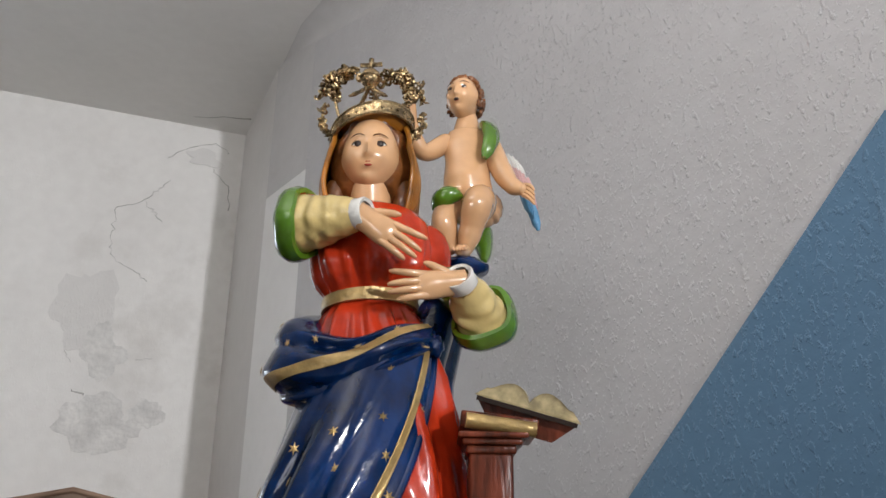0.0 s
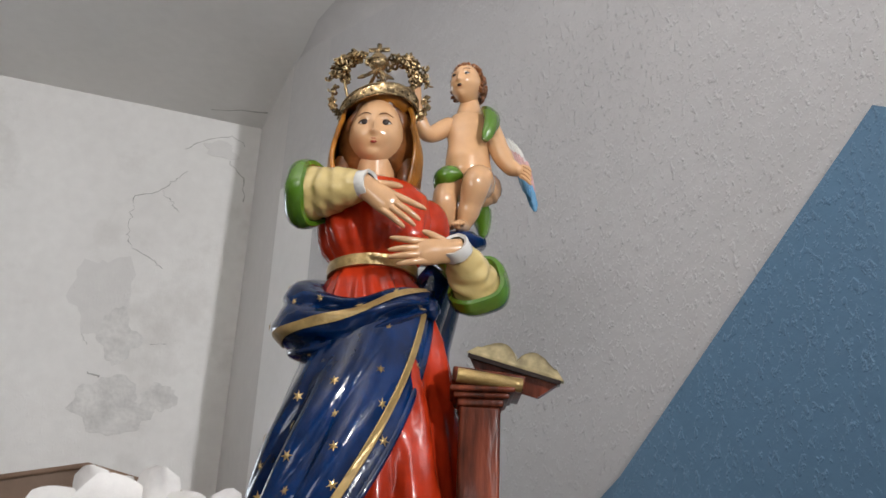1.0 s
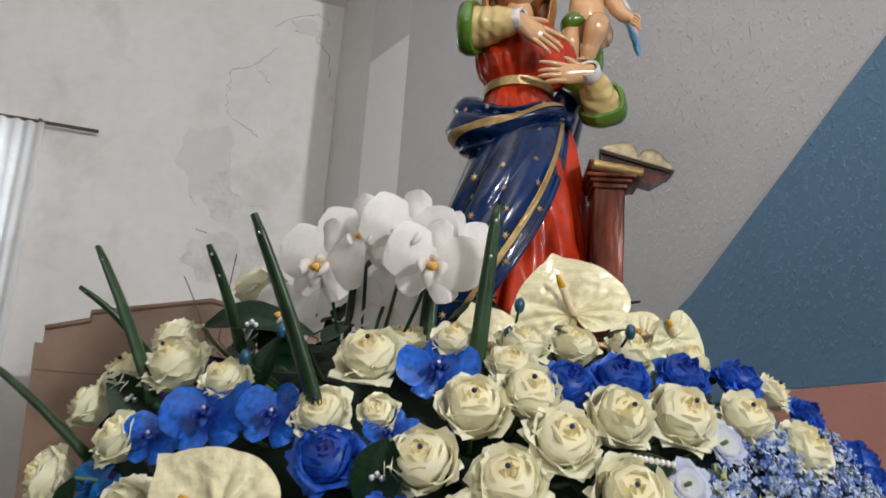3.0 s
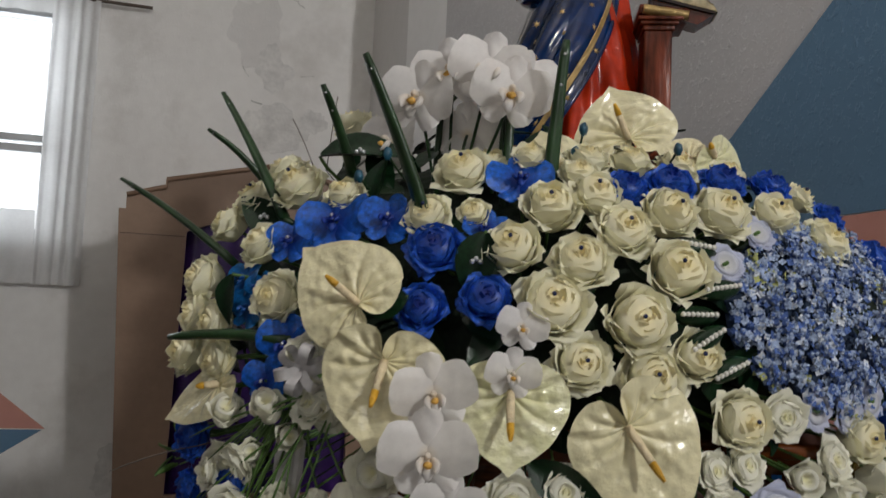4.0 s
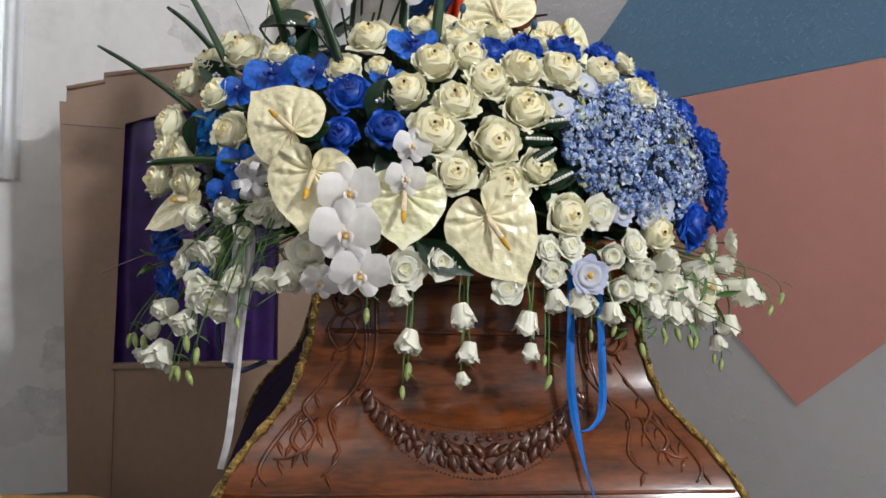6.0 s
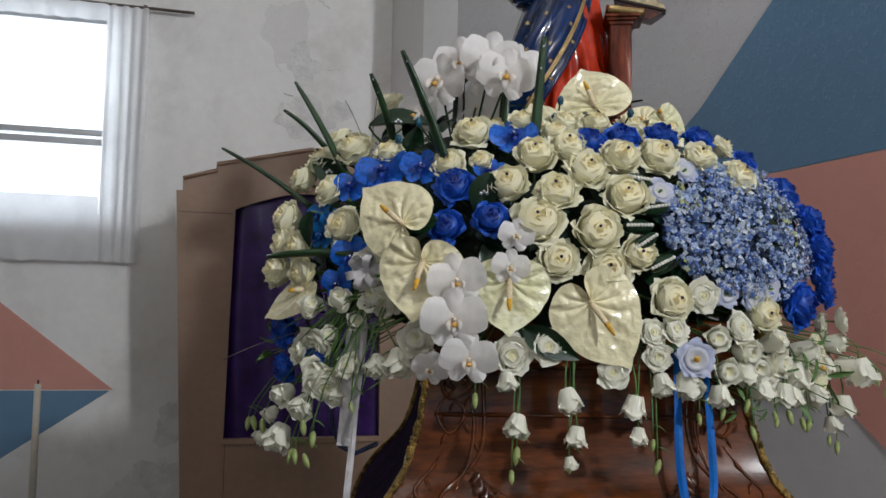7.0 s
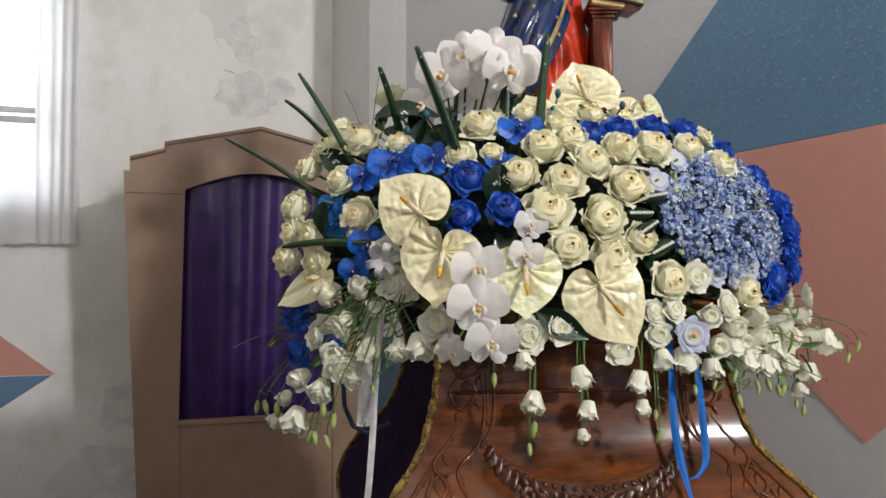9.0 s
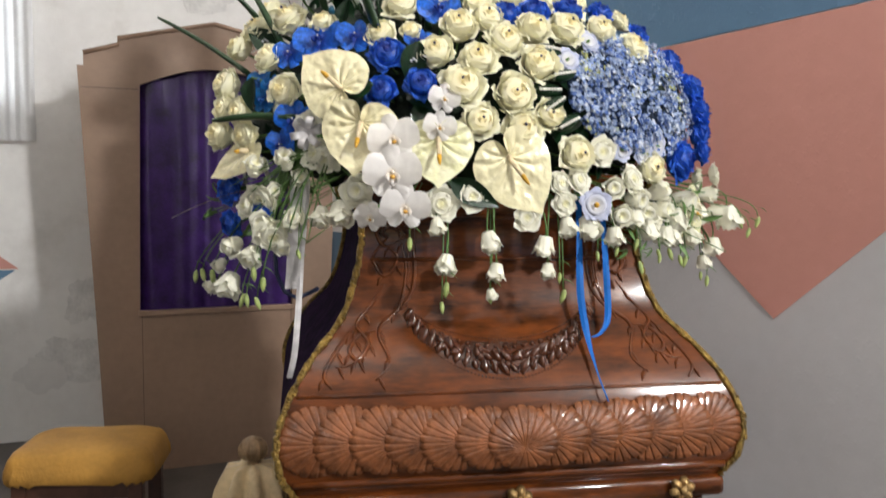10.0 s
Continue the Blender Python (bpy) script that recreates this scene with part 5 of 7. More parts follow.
g.tube([(0.010, 0.880, 1.935), (-0.008, 0.866, 1.895), (-0.024, 0.856, 1.850), (-0.032, 0.850, 1.80)], [0.016, 0.024, 0.028, 0.026], S_BLUE, 16)
# wing: feathers in three rows, white, rose and blue
for mm, n, x0, x1, z0, ln in ((S_WHITE, 5, 0.072, 0.094, 2.136, 0.024), (S_PINKW, 6, 0.078, 0.102, 2.118, 0.034), (S_PINKW, 5, 0.088, 0.105, 2.102, 0.034), (S_SKYB, 5, 0.095, 0.108, 2.084, 0.036)):
    for k in range(n):
        u = k / (n - 1)
        p = Vector((x0 + (x1 - x0) * u, 0.957 + 0.02 * u, z0 + 0.004 * math.sin(math.pi * u) - 0.006 * u))
        q = p + Vector((0.010, 0.004, -ln * (0.75 + 0.25 * u)))
        g.tube([p, p.lerp(q, 0.35), p.lerp(q, 0.75), q], [0.0052, 0.0064, 0.0056, 0.002], mm, 8, 0.5)
# lectern and open book beside her
LECTERN = len(g.v)
g.box((0.024, 0.800, 1.535), (0.066, 0.862, 1.752), S_BRICK, None, 0.004)
for z0, z1, w in ((1.750, 1.758, 0.002), (1.758, 1.764, 0.006), (1.764, 1.770, 0.010)):
    g.box((0.024 - w, 0.800 - w, z0), (0.066 + w * 1.4, 0.862 + w, z1), S_BRICK, None, 0.002)
g.tube([(0.021, 0.792, 1.780), (0.087, 0.797, 1.772)], 0.0074, S_GOLD, 14)
g.box((0.016, 0.797, 1.7715), (0.090, 0.880, 1.787), S_BRICK, pose(0.05, 0, 1.78, 0, 6, 0) @ pose(-0.05, 0, -1.78), 0.002)
bk = pose(0.085, 0.836, 1.802, 10, 16, -4)


def leaf_top(u):
    return 0.0135 * math.sin(math.pi * min(1, u * 1.1) ** 0.75 * 0.92) + 0.002


for s in (-1, 1):
    g.grid([[bk @ Vector((s * 0.042 * i / 12, y, leaf_top(i / 12) + 0.0008 * noise.noise((i, y * 60, s)))) for y in (-0.040, -0.02, 0.0, 0.02, 0.040)] for i in range(13)], S_PAGE, flip=s > 0)
    for y in (-0.040, 0.040):
        g.grid([[bk @ Vector((s * (0.042 + 0.002 * q) * i / 12, y - math.copysign(0.0006, y) * (q % 2), leaf_top(i / 12) * (1 - q / 5) - 0.004 * q / 5)) for i in range(13)] for q in range(6)], S_PAGE)
    g.grid([[bk @ Vector((s * (0.042 + 0.002 * q), y, leaf_top(1) * (1 - q / 5) - 0.004 * q / 5)) for y in (-0.04, 0.04)] for q in range(6)], S_PAGE)
    g.slab([(s * 0.049 * i / 6, -0.0042) for i in range(7)] + [(s * 0.049 * i / 6, -0.0085) for i in range(6, -1, -1)], -0.043, 0.043, S_DARK, bk)
    g.slab([(s * 0.047 * i / 6, -0.0086) for i in range(7)] + [(s * 0.030 * i / 6, -0.028) for i in range(6, -1, -1)], -0.036, 0.040, S_BRICK, bk)
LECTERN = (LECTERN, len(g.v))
# V0 is a camera eye: the figure is scaled out from it to fit that view, the lectern less
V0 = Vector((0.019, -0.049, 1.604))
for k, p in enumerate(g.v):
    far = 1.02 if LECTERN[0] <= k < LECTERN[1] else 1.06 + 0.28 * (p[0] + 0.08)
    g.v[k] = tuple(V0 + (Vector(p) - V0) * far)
g.box((-0.235, 0.76, 1.525), (0.110, 1.02, 1.541), S_BRICK, None, 0.004)
g.box((-0.238, 0.755, 1.528), (0.113, 0.761, 1.536), S_GOLD, None, 0.002)
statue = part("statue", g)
statue.data.set_sharp_from_angle(angle=radians(48))
tagged(statue, "glossy painted saint statue with red gown, starry navy mantle, crown", "statue")
# where each bloom sits: x, y, z and its width, in metres
CREAM_ROSES = [(-0.218, 0.526, 1.477, 0.072), (-0.253, 0.491, 1.420, 0.059), (-0.115, 0.494, 1.432, 0.074), (-0.064, 0.513, 1.452, 0.067),
    (-0.155, 0.468, 1.383, 0.073), (-0.034, 0.494, 1.410, 0.074), (-0.080, 0.469, 1.372, 0.073), (0.018, 0.519, 1.433, 0.074),
    (0.083, 0.549, 1.440, 0.077), (0.153, 0.588, 1.443, 0.067), (0.224, 0.623, 1.420, 0.068), (0.207, 0.668, 1.479, 0.049),
    (0.026, 0.489, 1.365, 0.083), (-0.110, 0.451, 1.324, 0.085), (-0.021, 0.462, 1.310, 0.087), (-0.079, 0.448, 1.264, 0.068),
    (-0.004, 0.461, 1.252, 0.076), (0.043, 0.475, 1.276, 0.065)]
TOP_ROSES = [(-0.070, 0.590, 1.506, 0.060), (-0.015, 0.615, 1.508, 0.058), (0.050, 0.650, 1.510, 0.062), (0.120, 0.690, 1.508, 0.058), (-0.190, 0.600, 1.500, 0.058)]
SIDE_ROSES = [(0.096, 0.493, 1.208, 0.074), (0.252, 0.584, 1.187, 0.070), (-0.430, 0.586, 1.462, 0.077), (-0.497, 0.630, 1.449, 0.073),
    (-0.531, 0.629, 1.415, 0.063), (-0.460, 0.544, 1.384, 0.063), (-0.548, 0.594, 1.341, 0.069), (-0.425, 0.500, 1.319, 0.069),
    (-0.550, 0.580, 1.295, 0.061), (-0.559, 0.584, 1.247, 0.067), (-0.504, 0.537, 1.244, 0.059), (-0.390, 0.723, 1.570, 0.073),
    (-0.360, 0.537, 1.447, 0.055), (-0.490, 0.727, 1.504, 0.067), (-0.200, 0.487, 1.422, 0.042), (-0.082, 0.529, 1.477, 0.053),
    (-0.139, 0.540, 1.496, 0.053), (-0.514, 0.548, 1.290, 0.059)]
BLUE_ROSES = [(-0.241, 0.471, 1.382, 0.067), (-0.250, 0.452, 1.315, 0.057), (-0.181, 0.450, 1.328, 0.061), (-0.028, 0.529, 1.464, 0.055),
    (0.025, 0.550, 1.473, 0.061), (0.093, 0.590, 1.483, 0.063), (0.162, 0.639, 1.488, 0.057), (0.251, 0.691, 1.459, 0.050),
    (0.328, 0.744, 1.407, 0.062), (0.375, 0.750, 1.359, 0.060), (0.393, 0.751, 1.311, 0.060), (0.397, 0.754, 1.265, 0.058),
    (0.333, 0.666, 1.205, 0.072), (0.403, 0.752, 1.229, 0.045), (-0.542, 0.571, 1.146, 0.062), (-0.540, 0.574, 1.080, 0.056),
    (-0.470, 0.520, 1.105, 0.048)]
BLUE_ORCHIDS = [(-0.363, 0.513, 1.411, 0.089), (-0.418, 0.523, 1.387, 0.064), (-0.297, 0.496, 1.414, 0.069), (-0.151, 0.515, 1.467, 0.075),
    (-0.186, 0.478, 1.406, 0.049), (-0.404, 0.483, 1.267, 0.070), (-0.430, 0.494, 1.224, 0.055)]
SMALL_ORCHIDS = [(-0.462, 0.516, 1.305, 0.054), (-0.475, 0.535, 1.341, 0.051), (-0.451, 0.517, 1.332, 0.039)]
LOW_ORCHIDS = [(-0.227, 0.396, 1.229, 0.088), (-0.228, 0.373, 1.172, 0.097), (-0.207, 0.386, 1.115, 0.085), (-0.150, 0.418, 1.251, 0.059),
    (-0.142, 0.426, 1.299, 0.056), (-0.267, 0.419, 1.098, 0.057)]
# the loose spray at the side: place, width, and how each bloom leans sideways and upwards
SIDE_SPRAY = [(-0.481, 0.511, 1.184, 0.037, 0.3, 0.5), (-0.472, 0.506, 1.124, 0.052, -0.5, -0.5), (-0.444, 0.511, 1.141, 0.030, 0, 0.1), (-0.446, 0.492, 1.058, 0.053, 0.25, -0.5),
    (-0.462, 0.500, 1.082, 0.042, -0.3, 0.1), (-0.491, 0.517, 1.024, 0.040, -0.2, -0.5), (-0.539, 0.547, 0.969, 0.045, -0.3, -0.9), (-0.530, 0.541, 1.042, 0.037, -0.5, -0.3),
    (-0.356, 0.455, 1.098, 0.035, -0.1, -1), (-0.320, 0.445, 1.105, 0.042, 0.1, -1), (-0.354, 0.454, 1.199, 0.053, -0.3, -0.3), (-0.284, 0.437, 1.142, 0.045, -0.3, 0),
    (-0.565, 0.586, 1.002, 0.026, -0.4, -0.6), (-0.421, 0.480, 1.196, 0.036, 0, 0.6), (-0.398, 0.490, 1.166, 0.032, 0.2, 0), (-0.432, 0.505, 1.043, 0.028, 0, -0.6), (-0.584, 0.601, 0.960, 0.027, -0.5, -0.6)]
SPRAY_HUB = Vector((-0.384, 0.495, 1.228))
HANGING_MIDDLE = [(-0.290, 0.439, 1.141, 0.049), (-0.145, 0.430, 1.121, 0.054), (-0.091, 0.434, 1.134, 0.047), (-0.152, 0.430, 1.079, 0.032),
    (-0.139, 0.431, 1.013, 0.040), (-0.059, 0.439, 1.051, 0.043), (-0.050, 0.440, 0.999, 0.036), (-0.057, 0.439, 0.961, 0.023),
    (0.005, 0.452, 1.097, 0.042), (0.036, 0.459, 1.043, 0.042), (0.043, 0.462, 1.000, 0.031), (0.067, 0.470, 1.158, 0.041),
    (0.102, 0.483, 1.164, 0.043), (0.074, 0.472, 1.121, 0.041), (0.081, 0.475, 1.076, 0.039), (0.122, 0.492, 1.075, 0.049),
    (0.172, 0.516, 1.058, 0.040)]
HANGING_RIGHT = [(0.184, 0.523, 1.098, 0.046), (0.146, 0.502, 1.215, 0.047), (0.211, 0.539, 1.167, 0.049), (0.239, 0.557, 1.105, 0.045),
    (0.280, 0.590, 1.108, 0.048), (0.342, 0.655, 1.124, 0.052), (0.401, 0.753, 1.171, 0.045), (0.432, 0.742, 1.180, 0.044),
    (0.458, 0.731, 1.086, 0.057), (0.247, 0.564, 1.066, 0.041), (0.286, 0.596, 1.056, 0.044), (0.429, 0.743, 1.026, 0.044),
    (0.413, 0.749, 0.994, 0.035), (0.220, 0.545, 1.128, 0.045), (0.319, 0.628, 1.082, 0.051), (0.273, 0.584, 1.145, 0.044),
    (-0.369, 0.458, 1.208, 0.048), (-0.378, 0.461, 1.258, 0.041), (-0.504, 0.520, 1.115, 0.042), (-0.407, 0.470, 1.095, 0.037),
    (0.404, 0.752, 1.091, 0.045), (0.309, 0.618, 1.050, 0.039), (0.220, 0.545, 1.090, 0.041), (0.420, 0.747, 1.138, 0.044), (0.437, 0.739, 1.097, 0.044),
    (0.370, 0.695, 1.048, 0.043), (0.259, 0.573, 1.096, 0.044), (0.330, 0.640, 1.100, 0.045), (0.167, 0.514, 1.149, 0.040), (0.375, 0.700, 1.105, 0.046)]

# ---- the flowers ----
BC = Vector((-0.12, 0.83, 1.25))
BR, BF = Vector((math.cos(radians(9)), math.sin(radians(9)), 0)), Vector((math.sin(radians(9)), -math.cos(radians(9)), 0))
AX = (0.53, 0.385, 0.37)


def outward(p, lift=0.0):
    """The way a bloom at p faces: out of the rounded arrangement."""
    d = Vector(p) - BC
    n = BR * (d.dot(BR) / AX[0] ** 2) + BF * (d.dot(BF) / AX[1] ** 2) + Vector((0, 0, d.z / AX[2] ** 2 * (0.35 if d.z < 0 else 1)))
    return (n.normalized() + Vector((0, 0, lift))).normalized()


def facing(p, n, size, spin=0.0, up=None):
    """A pose at p with local z along n and local y towards up, scaled."""
    n = Vector(n).normalized()
    up = Vector(up) if up else Vector((0, 0, 1))
    x = up.cross(n)
    if x.length < 1e-3:
        x = Vector((1, 0, 0))
    x.normalize()
    y = n.cross(x)
    m = Matrix((x, y, n)).transposed().to_4x4()
    return Matrix.Translation(p) @ m @ Matrix.Rotation(spin, 4, "Z") @ Matrix.Scale(size, 4)


def petal(g, mm, th, W, R, H, curl, seed, nu=7, nv=7, ruffle=0.0, rb=0.05, point=0.26):
    rows = []
    for i in range(nv):
        v = i / (nv - 1)
        row = []
        for j in range(nu):
            u = 2 * j / (nu - 1) - 1
            w = W * (0.42 + 0.58 * math.sin(math.pi * min(1, v * 0.72 + 0.10)))
            a = th + u * w * 0.5
            r = rb + (R - rb) * math.sin(min(1, v * 1.15) * math.pi / 2) ** 0.8
            z = H * v * (1 - point * u * u * v) + 0.018 * math.sin(5 * u + seed) * v ** 3
            if v > 0.5:
                k = (v - 0.5) / 0.5
                r += curl * k * k
                z -= max(0, curl) * 0.9 * k * k * k
            wob = ruffle * v * noise.noise((u * 2.2 + seed, v * 3, seed * 1.7))
            r += (0.02 * u * u + (0.055 * u ** 4 if curl > 0 else 0.0)) * v + wob
            row.append((r * math.cos(a), r * math.sin(a), z + wob))
        rows.append(row)
    g.grid(rows, mm)


def rose_mesh(name, mm, seed, layers, point=0.36, fill=0.47):
    """The petals of a bloom, a mesh each, from the heart outwards."""
    rnd = random.Random(seed)
    made = []
    for k, (n, R, H, curl, W) in enumerate(layers):
        t0 = rnd.uniform(0, 6.28)
        for i in range(n):
            g = Geo()
            petal(g, mm, t0 + 2 * math.pi * i / n + rnd.uniform(-.15, .15), W * rnd.uniform(0.9, 1.1), R * rnd.uniform(0.93, 1.07),
                  H * rnd.uniform(0.93, 1.05), curl * rnd.uniform(0.5, 1.4), seed * 13 + k * 5 + i, ruffle=(0.10 if point > 0.2 else 0.11) * R * 2, rb=0.03 + fill * R, point=point)
            # dome added under the petals to keep the gaps between them light
            if k == 0 and i == 0:
                dome = [(0.004, H * 0.86)] + [(q[1] * 0.92, q[2] - 0.078) for q in layers[:-1]] + [(layers[-1][1] * 0.8, layers[-1][2] * 0.55), (0.10, 0.0)]
                g.grid([[(rr * math.cos(2 * math.pi * w / 14), rr * math.sin(2 * math.pi * w / 14), zz) for w in range(14)] for rr, zz in reversed(dome)], mm, True)
            made.append(g.mesh(name))
    return made


def bloom(parent, petals, m):
    for me in petals:
        part("petal", me, parent, m=m)


FULL = [(2, 0.050, 0.55, -0.02, 3.6), (3, 0.100, 0.56, -0.04, 3.0), (3, 0.165, 0.555, -0.05, 2.8), (4, 0.235, 0.535, -0.03, 2.5), (4, 0.300, 0.50, 0.015, 2.3),
        (5, 0.360, 0.43, 0.045, 2.1), (5, 0.400, 0.33, 0.070, 2.0)]
CUP = [(2, 0.060, 0.58, -0.03, 3.6), (3, 0.115, 0.59, -0.05, 2.9), (3, 0.185, 0.58, -0.06, 2.7), (4, 0.255, 0.56, -0.02, 2.4), (4, 0.32, 0.52, 0.015, 2.2), (5, 0.375, 0.44, 0.045, 2.1)]
LIS = [(2, 0.08, 0.40, -0.01, 3.4), (3, 0.16, 0.43, -0.01, 2.9), (4, 0.26, 0.44, 0.02, 2.4), (4, 0.36, 0.42, 0.05, 2.2), (5, 0.43, 0.36, 0.08, 1.9)]
BELL = [(2, 0.11, 0.70, 0.0, 3.2), (3, 0.20, 0.80, -0.03, 2.8), (3, 0.29, 0.85, 0.0, 2.5), (4, 0.36, 0.80, 0.07, 2.2)]
FLARE = [(3, 0.10, 0.16, 0.02, 2.2), (4, 0.24, 0.30, 0.05, 2.1), (5, 0.36, 0.33, 0.09, 1.9), (5, 0.42, 0.27, 0.09, 1.8)]
CREAM_BLOOMS = [rose_mesh("petal", CREAM, s, lay, 0.24, 0.60) for s, lay in ((1, FULL), (2, FULL), (3, CUP), (4, FULL), (5, CUP))]
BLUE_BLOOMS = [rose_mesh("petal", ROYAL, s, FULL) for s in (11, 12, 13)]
LIS_BLOOMS = [rose_mesh("petal", LISP, s, LIS, 0.12, 0.34) for s in (21, 22, 23, 24)]
BELLS = [rose_mesh("petal", LISP, s, BELL, 0.26, 0.60) for s in (31, 32, 33)]
LILAC_BLOOM = rose_mesh("petal", LILAC, 41, FLARE, 0.10, 0.2)


def ball_mesh(name, mm, r, seg=8, rings=6, bumpy=0.0):
    g = Geo()
    g.ball((0, 0, 0), r, mm, None, seg, rings, bumpy)
    return g.mesh(name)


PIN_MESH = ball_mesh("pin", PIN, 0.0026)
GEM_MESH = ball_mesh("rhinestone", GEM, 0.0032, 6, 4)


def stem_to_core(parent, p, n, mm=None, r=0.0022, name="stem"):
    """A stem from the bloom's foot to the foam in the middle."""
    p, n = Vector(p), Vector(n)
    core = BC + Vector((0, 0, 0.04))
    end = p.lerp(core, 0.45)
    g = Geo()
    g.tube(bez(p + n * 0.002, p - n * 0.03, end, 6), r, mm or STEM, 6)
    return part(name, g, parent)


def rose(i, p, size, blooms, name, label, group, lift=0.12, pin=True):
    n = outward(p, lift)
    n = (n + Vector((random.uniform(-.16, .16), random.uniform(-.10, .10), random.uniform(-.12, .16)))).normalized()
    foot = Vector(p) - n * size * 0.25
    t = thing(name, label, "flower", group)
    bloom(t, blooms[i % len(blooms)], facing(foot, n, size * 1.04, random.uniform(0, 6.28)))
    if pin:
        part("pin", PIN_MESH, t, "small dark blue pearl pin", m=Matrix.Translation(foot + n * size * 0.60 + Vector((random.uniform(-.004, .004), 0, 0))))
    stem_to_core(t, foot, n)
    return t


def petal_disc(name, mm, cx, cy, rx, ry, tilt, cup, seed, notch=0.0):
    """One broad orchid petal lying round (cx, cy), narrowing to the middle of the bloom."""
    g = Geo()
    ang = math.atan2(cy, cx)
    L = math.hypot(cx, cy) * 2
    rows = []
    for i in range(12):
        v = i / 11
        w = 0.16 + 0.84 * max(0.0, 1 - abs(2 * v ** 0.85 - 1.12) ** 2.6) ** 0.5 if v < 0.999 else 0.22
        row = []
        for j in range(9):
            u = 2 * j / 8 - 1
            x, y = v * (rx + math.hypot(cx, cy)), u * ry * w
            z = tilt * v + cup * (u * u * w * w) - cup * 0.7 * v * v + 0.02 * noise.noise((v * 3, u * 2, seed))
            row.append((x * math.cos(ang) - y * math.sin(ang), x * math.sin(ang) + y * math.cos(ang), z))
        rows.append(row)
    g.grid(rows, mm)
    return g.mesh(name)


def orchid_kit(mm, broad=0.285):
    kit = [("petal", petal_disc("petal", mm, s * 0.25, 0.06, 0.25, broad, 0.09, -0.07, 3 + s)) for s in (-1, 1)]
    kit.append(("sepal", petal_disc("sepal", mm, 0.0, 0.24, 0.24, 0.165, -0.02, -0.07, 9)))
    kit += [("sepal", petal_disc("sepal", mm, s * 0.14, -0.19, 0.21, 0.15, -0.04, -0.06, 12 + s)) for s in (-1, 1)]
    return kit


def lip_mesh(mm, hm):
    g = Geo()
    for s in (-1, 1):
        g.tube(bez((s * 0.02, -0.02, 0.05), (s * 0.09, -0.03, 0.13), (s * 0.05, -0.10, 0.16), 6), [0.02, 0.035, 0.04, 0.04, 0.03, 0.01], mm, 8, 0.6)
    g.tube(bez((0, -0.02, 0.06), (0, -0.10, 0.12), (0, -0.17, 0.10), 6), [0.02, 0.03, 0.04, 0.045, 0.03, 0.01], mm, 8, 0.6)
    g.ball((0, 0.015, 0.085), (0.028, 0.028, 0.045), mm, None, 8, 6)
    g.ball((0, -0.045, 0.120), (0.034, 0.030, 0.026), hm, None, 8, 6, 0.3)
    return g.mesh("lip")


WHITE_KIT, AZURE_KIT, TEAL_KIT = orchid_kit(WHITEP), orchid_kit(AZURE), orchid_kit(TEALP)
SPRAY_KIT = orchid_kit(WHITEP, 0.30)
WHITE_LIP, AZURE_LIP, TEAL_LIP = lip_mesh(WHITEP, HEART), lip_mesh(ROYAL, ROYAL), lip_mesh(TEALP, TEALP)


def orchid(p, n, size, kit, lip, name, label, group, up=None, stem=None, gem=False):
    n = Vector(n).normalized()
    t = thing(name, label, "flower", group)
    m = facing(p, n, size, random.uniform(-.25, .25), up)
    for nm, me in kit:
        part(nm, me, t, m=m @ Matrix.Rotation(random.uniform(-.06, .06), 4, "X"))
    part("lip", lip, t, "orchid lip with a coloured throat", m=m @ Matrix.Scale(1.35 if kit is not SPRAY_KIT else 1.75, 4))
    if gem:
        part("rhinestone", GEM_MESH, t, m=Matrix.Translation(Vector(p) + n * size * 0.17) @ Matrix.Scale(0.7, 4))
    if stem:
        g = Geo()
        g.tube(bez(Vector(p) - n * 0.0, Vector(p) - n * 0.02 + Vector((0, 0, -0.02)), stem, 8), 0.0021, BLADE, 6)
        part("stem", g, t)
    else:
        stem_to_core(t, Vector(p), n)
    return t


def heart_mesh(name, mm, seed, cup=0.10):
    """A heart-shaped spathe, 1 wide; its stalk joins at the origin, its tip points to -y, two lobes to +y."""
    g = Geo()
    n = 128
    reach = ((0.0, 0.90), (0.10, 0.80), (0.35, 0.70), (0.8, 0.57), (1.3, 0.51), (1.75, 0.47), (2.2, 0.42), (2.6, 0.37), (2.85, 0.31), (3.02, 0.21), (math.pi, 0.05))
    rim = []
    for j in range(n):
        t = 2 * math.pi * j / n
        q = min(t, 2 * math.pi - t)
        for (q0, r0), (q1, r1) in zip(reach, reach[1:]):
            if q0 <= q <= q1 + 1e-6:
                e = (q - q0) / (q1 - q0)
                r = r0 + (r1 - r0) * e
                break
        rim.append((q, math.sin(t) * r, -math.cos(t) * r))
    rows = []
    for i in range(26):
        k = (i / 25) ** 0.85
        row = []
        for j, (q, x, y) in enumerate(rim):
            # broad quilted bulges between veins that sweep from the midrib to the rim
            bulge = abs(math.sin(6.0 * (q - 0.45 * k) + 0.6)) ** 0.7
            z = 0.040 * bulge * math.sin(math.pi * min(1, k * 1.02)) ** 0.8 * min(1, q * 2.2)
            z += cup * k * k * (0.30 + 0.45 * math.cos(2 * q)) - 0.10 * k * max(0, -y) + 0.04 * k * k * (q > 2.0)
            z += 0.035 * k * noise.noise((x * 3 + seed, y * 3, seed)) + 0.022 * math.sin(math.pi * k) * noise.noise((x * k * 14 + seed, y * k * 11, seed * 2))
            row.append((x * k, y * k, z))
        rows.append(row)
    g.grid(rows, mm, True)
    return g.mesh(name)


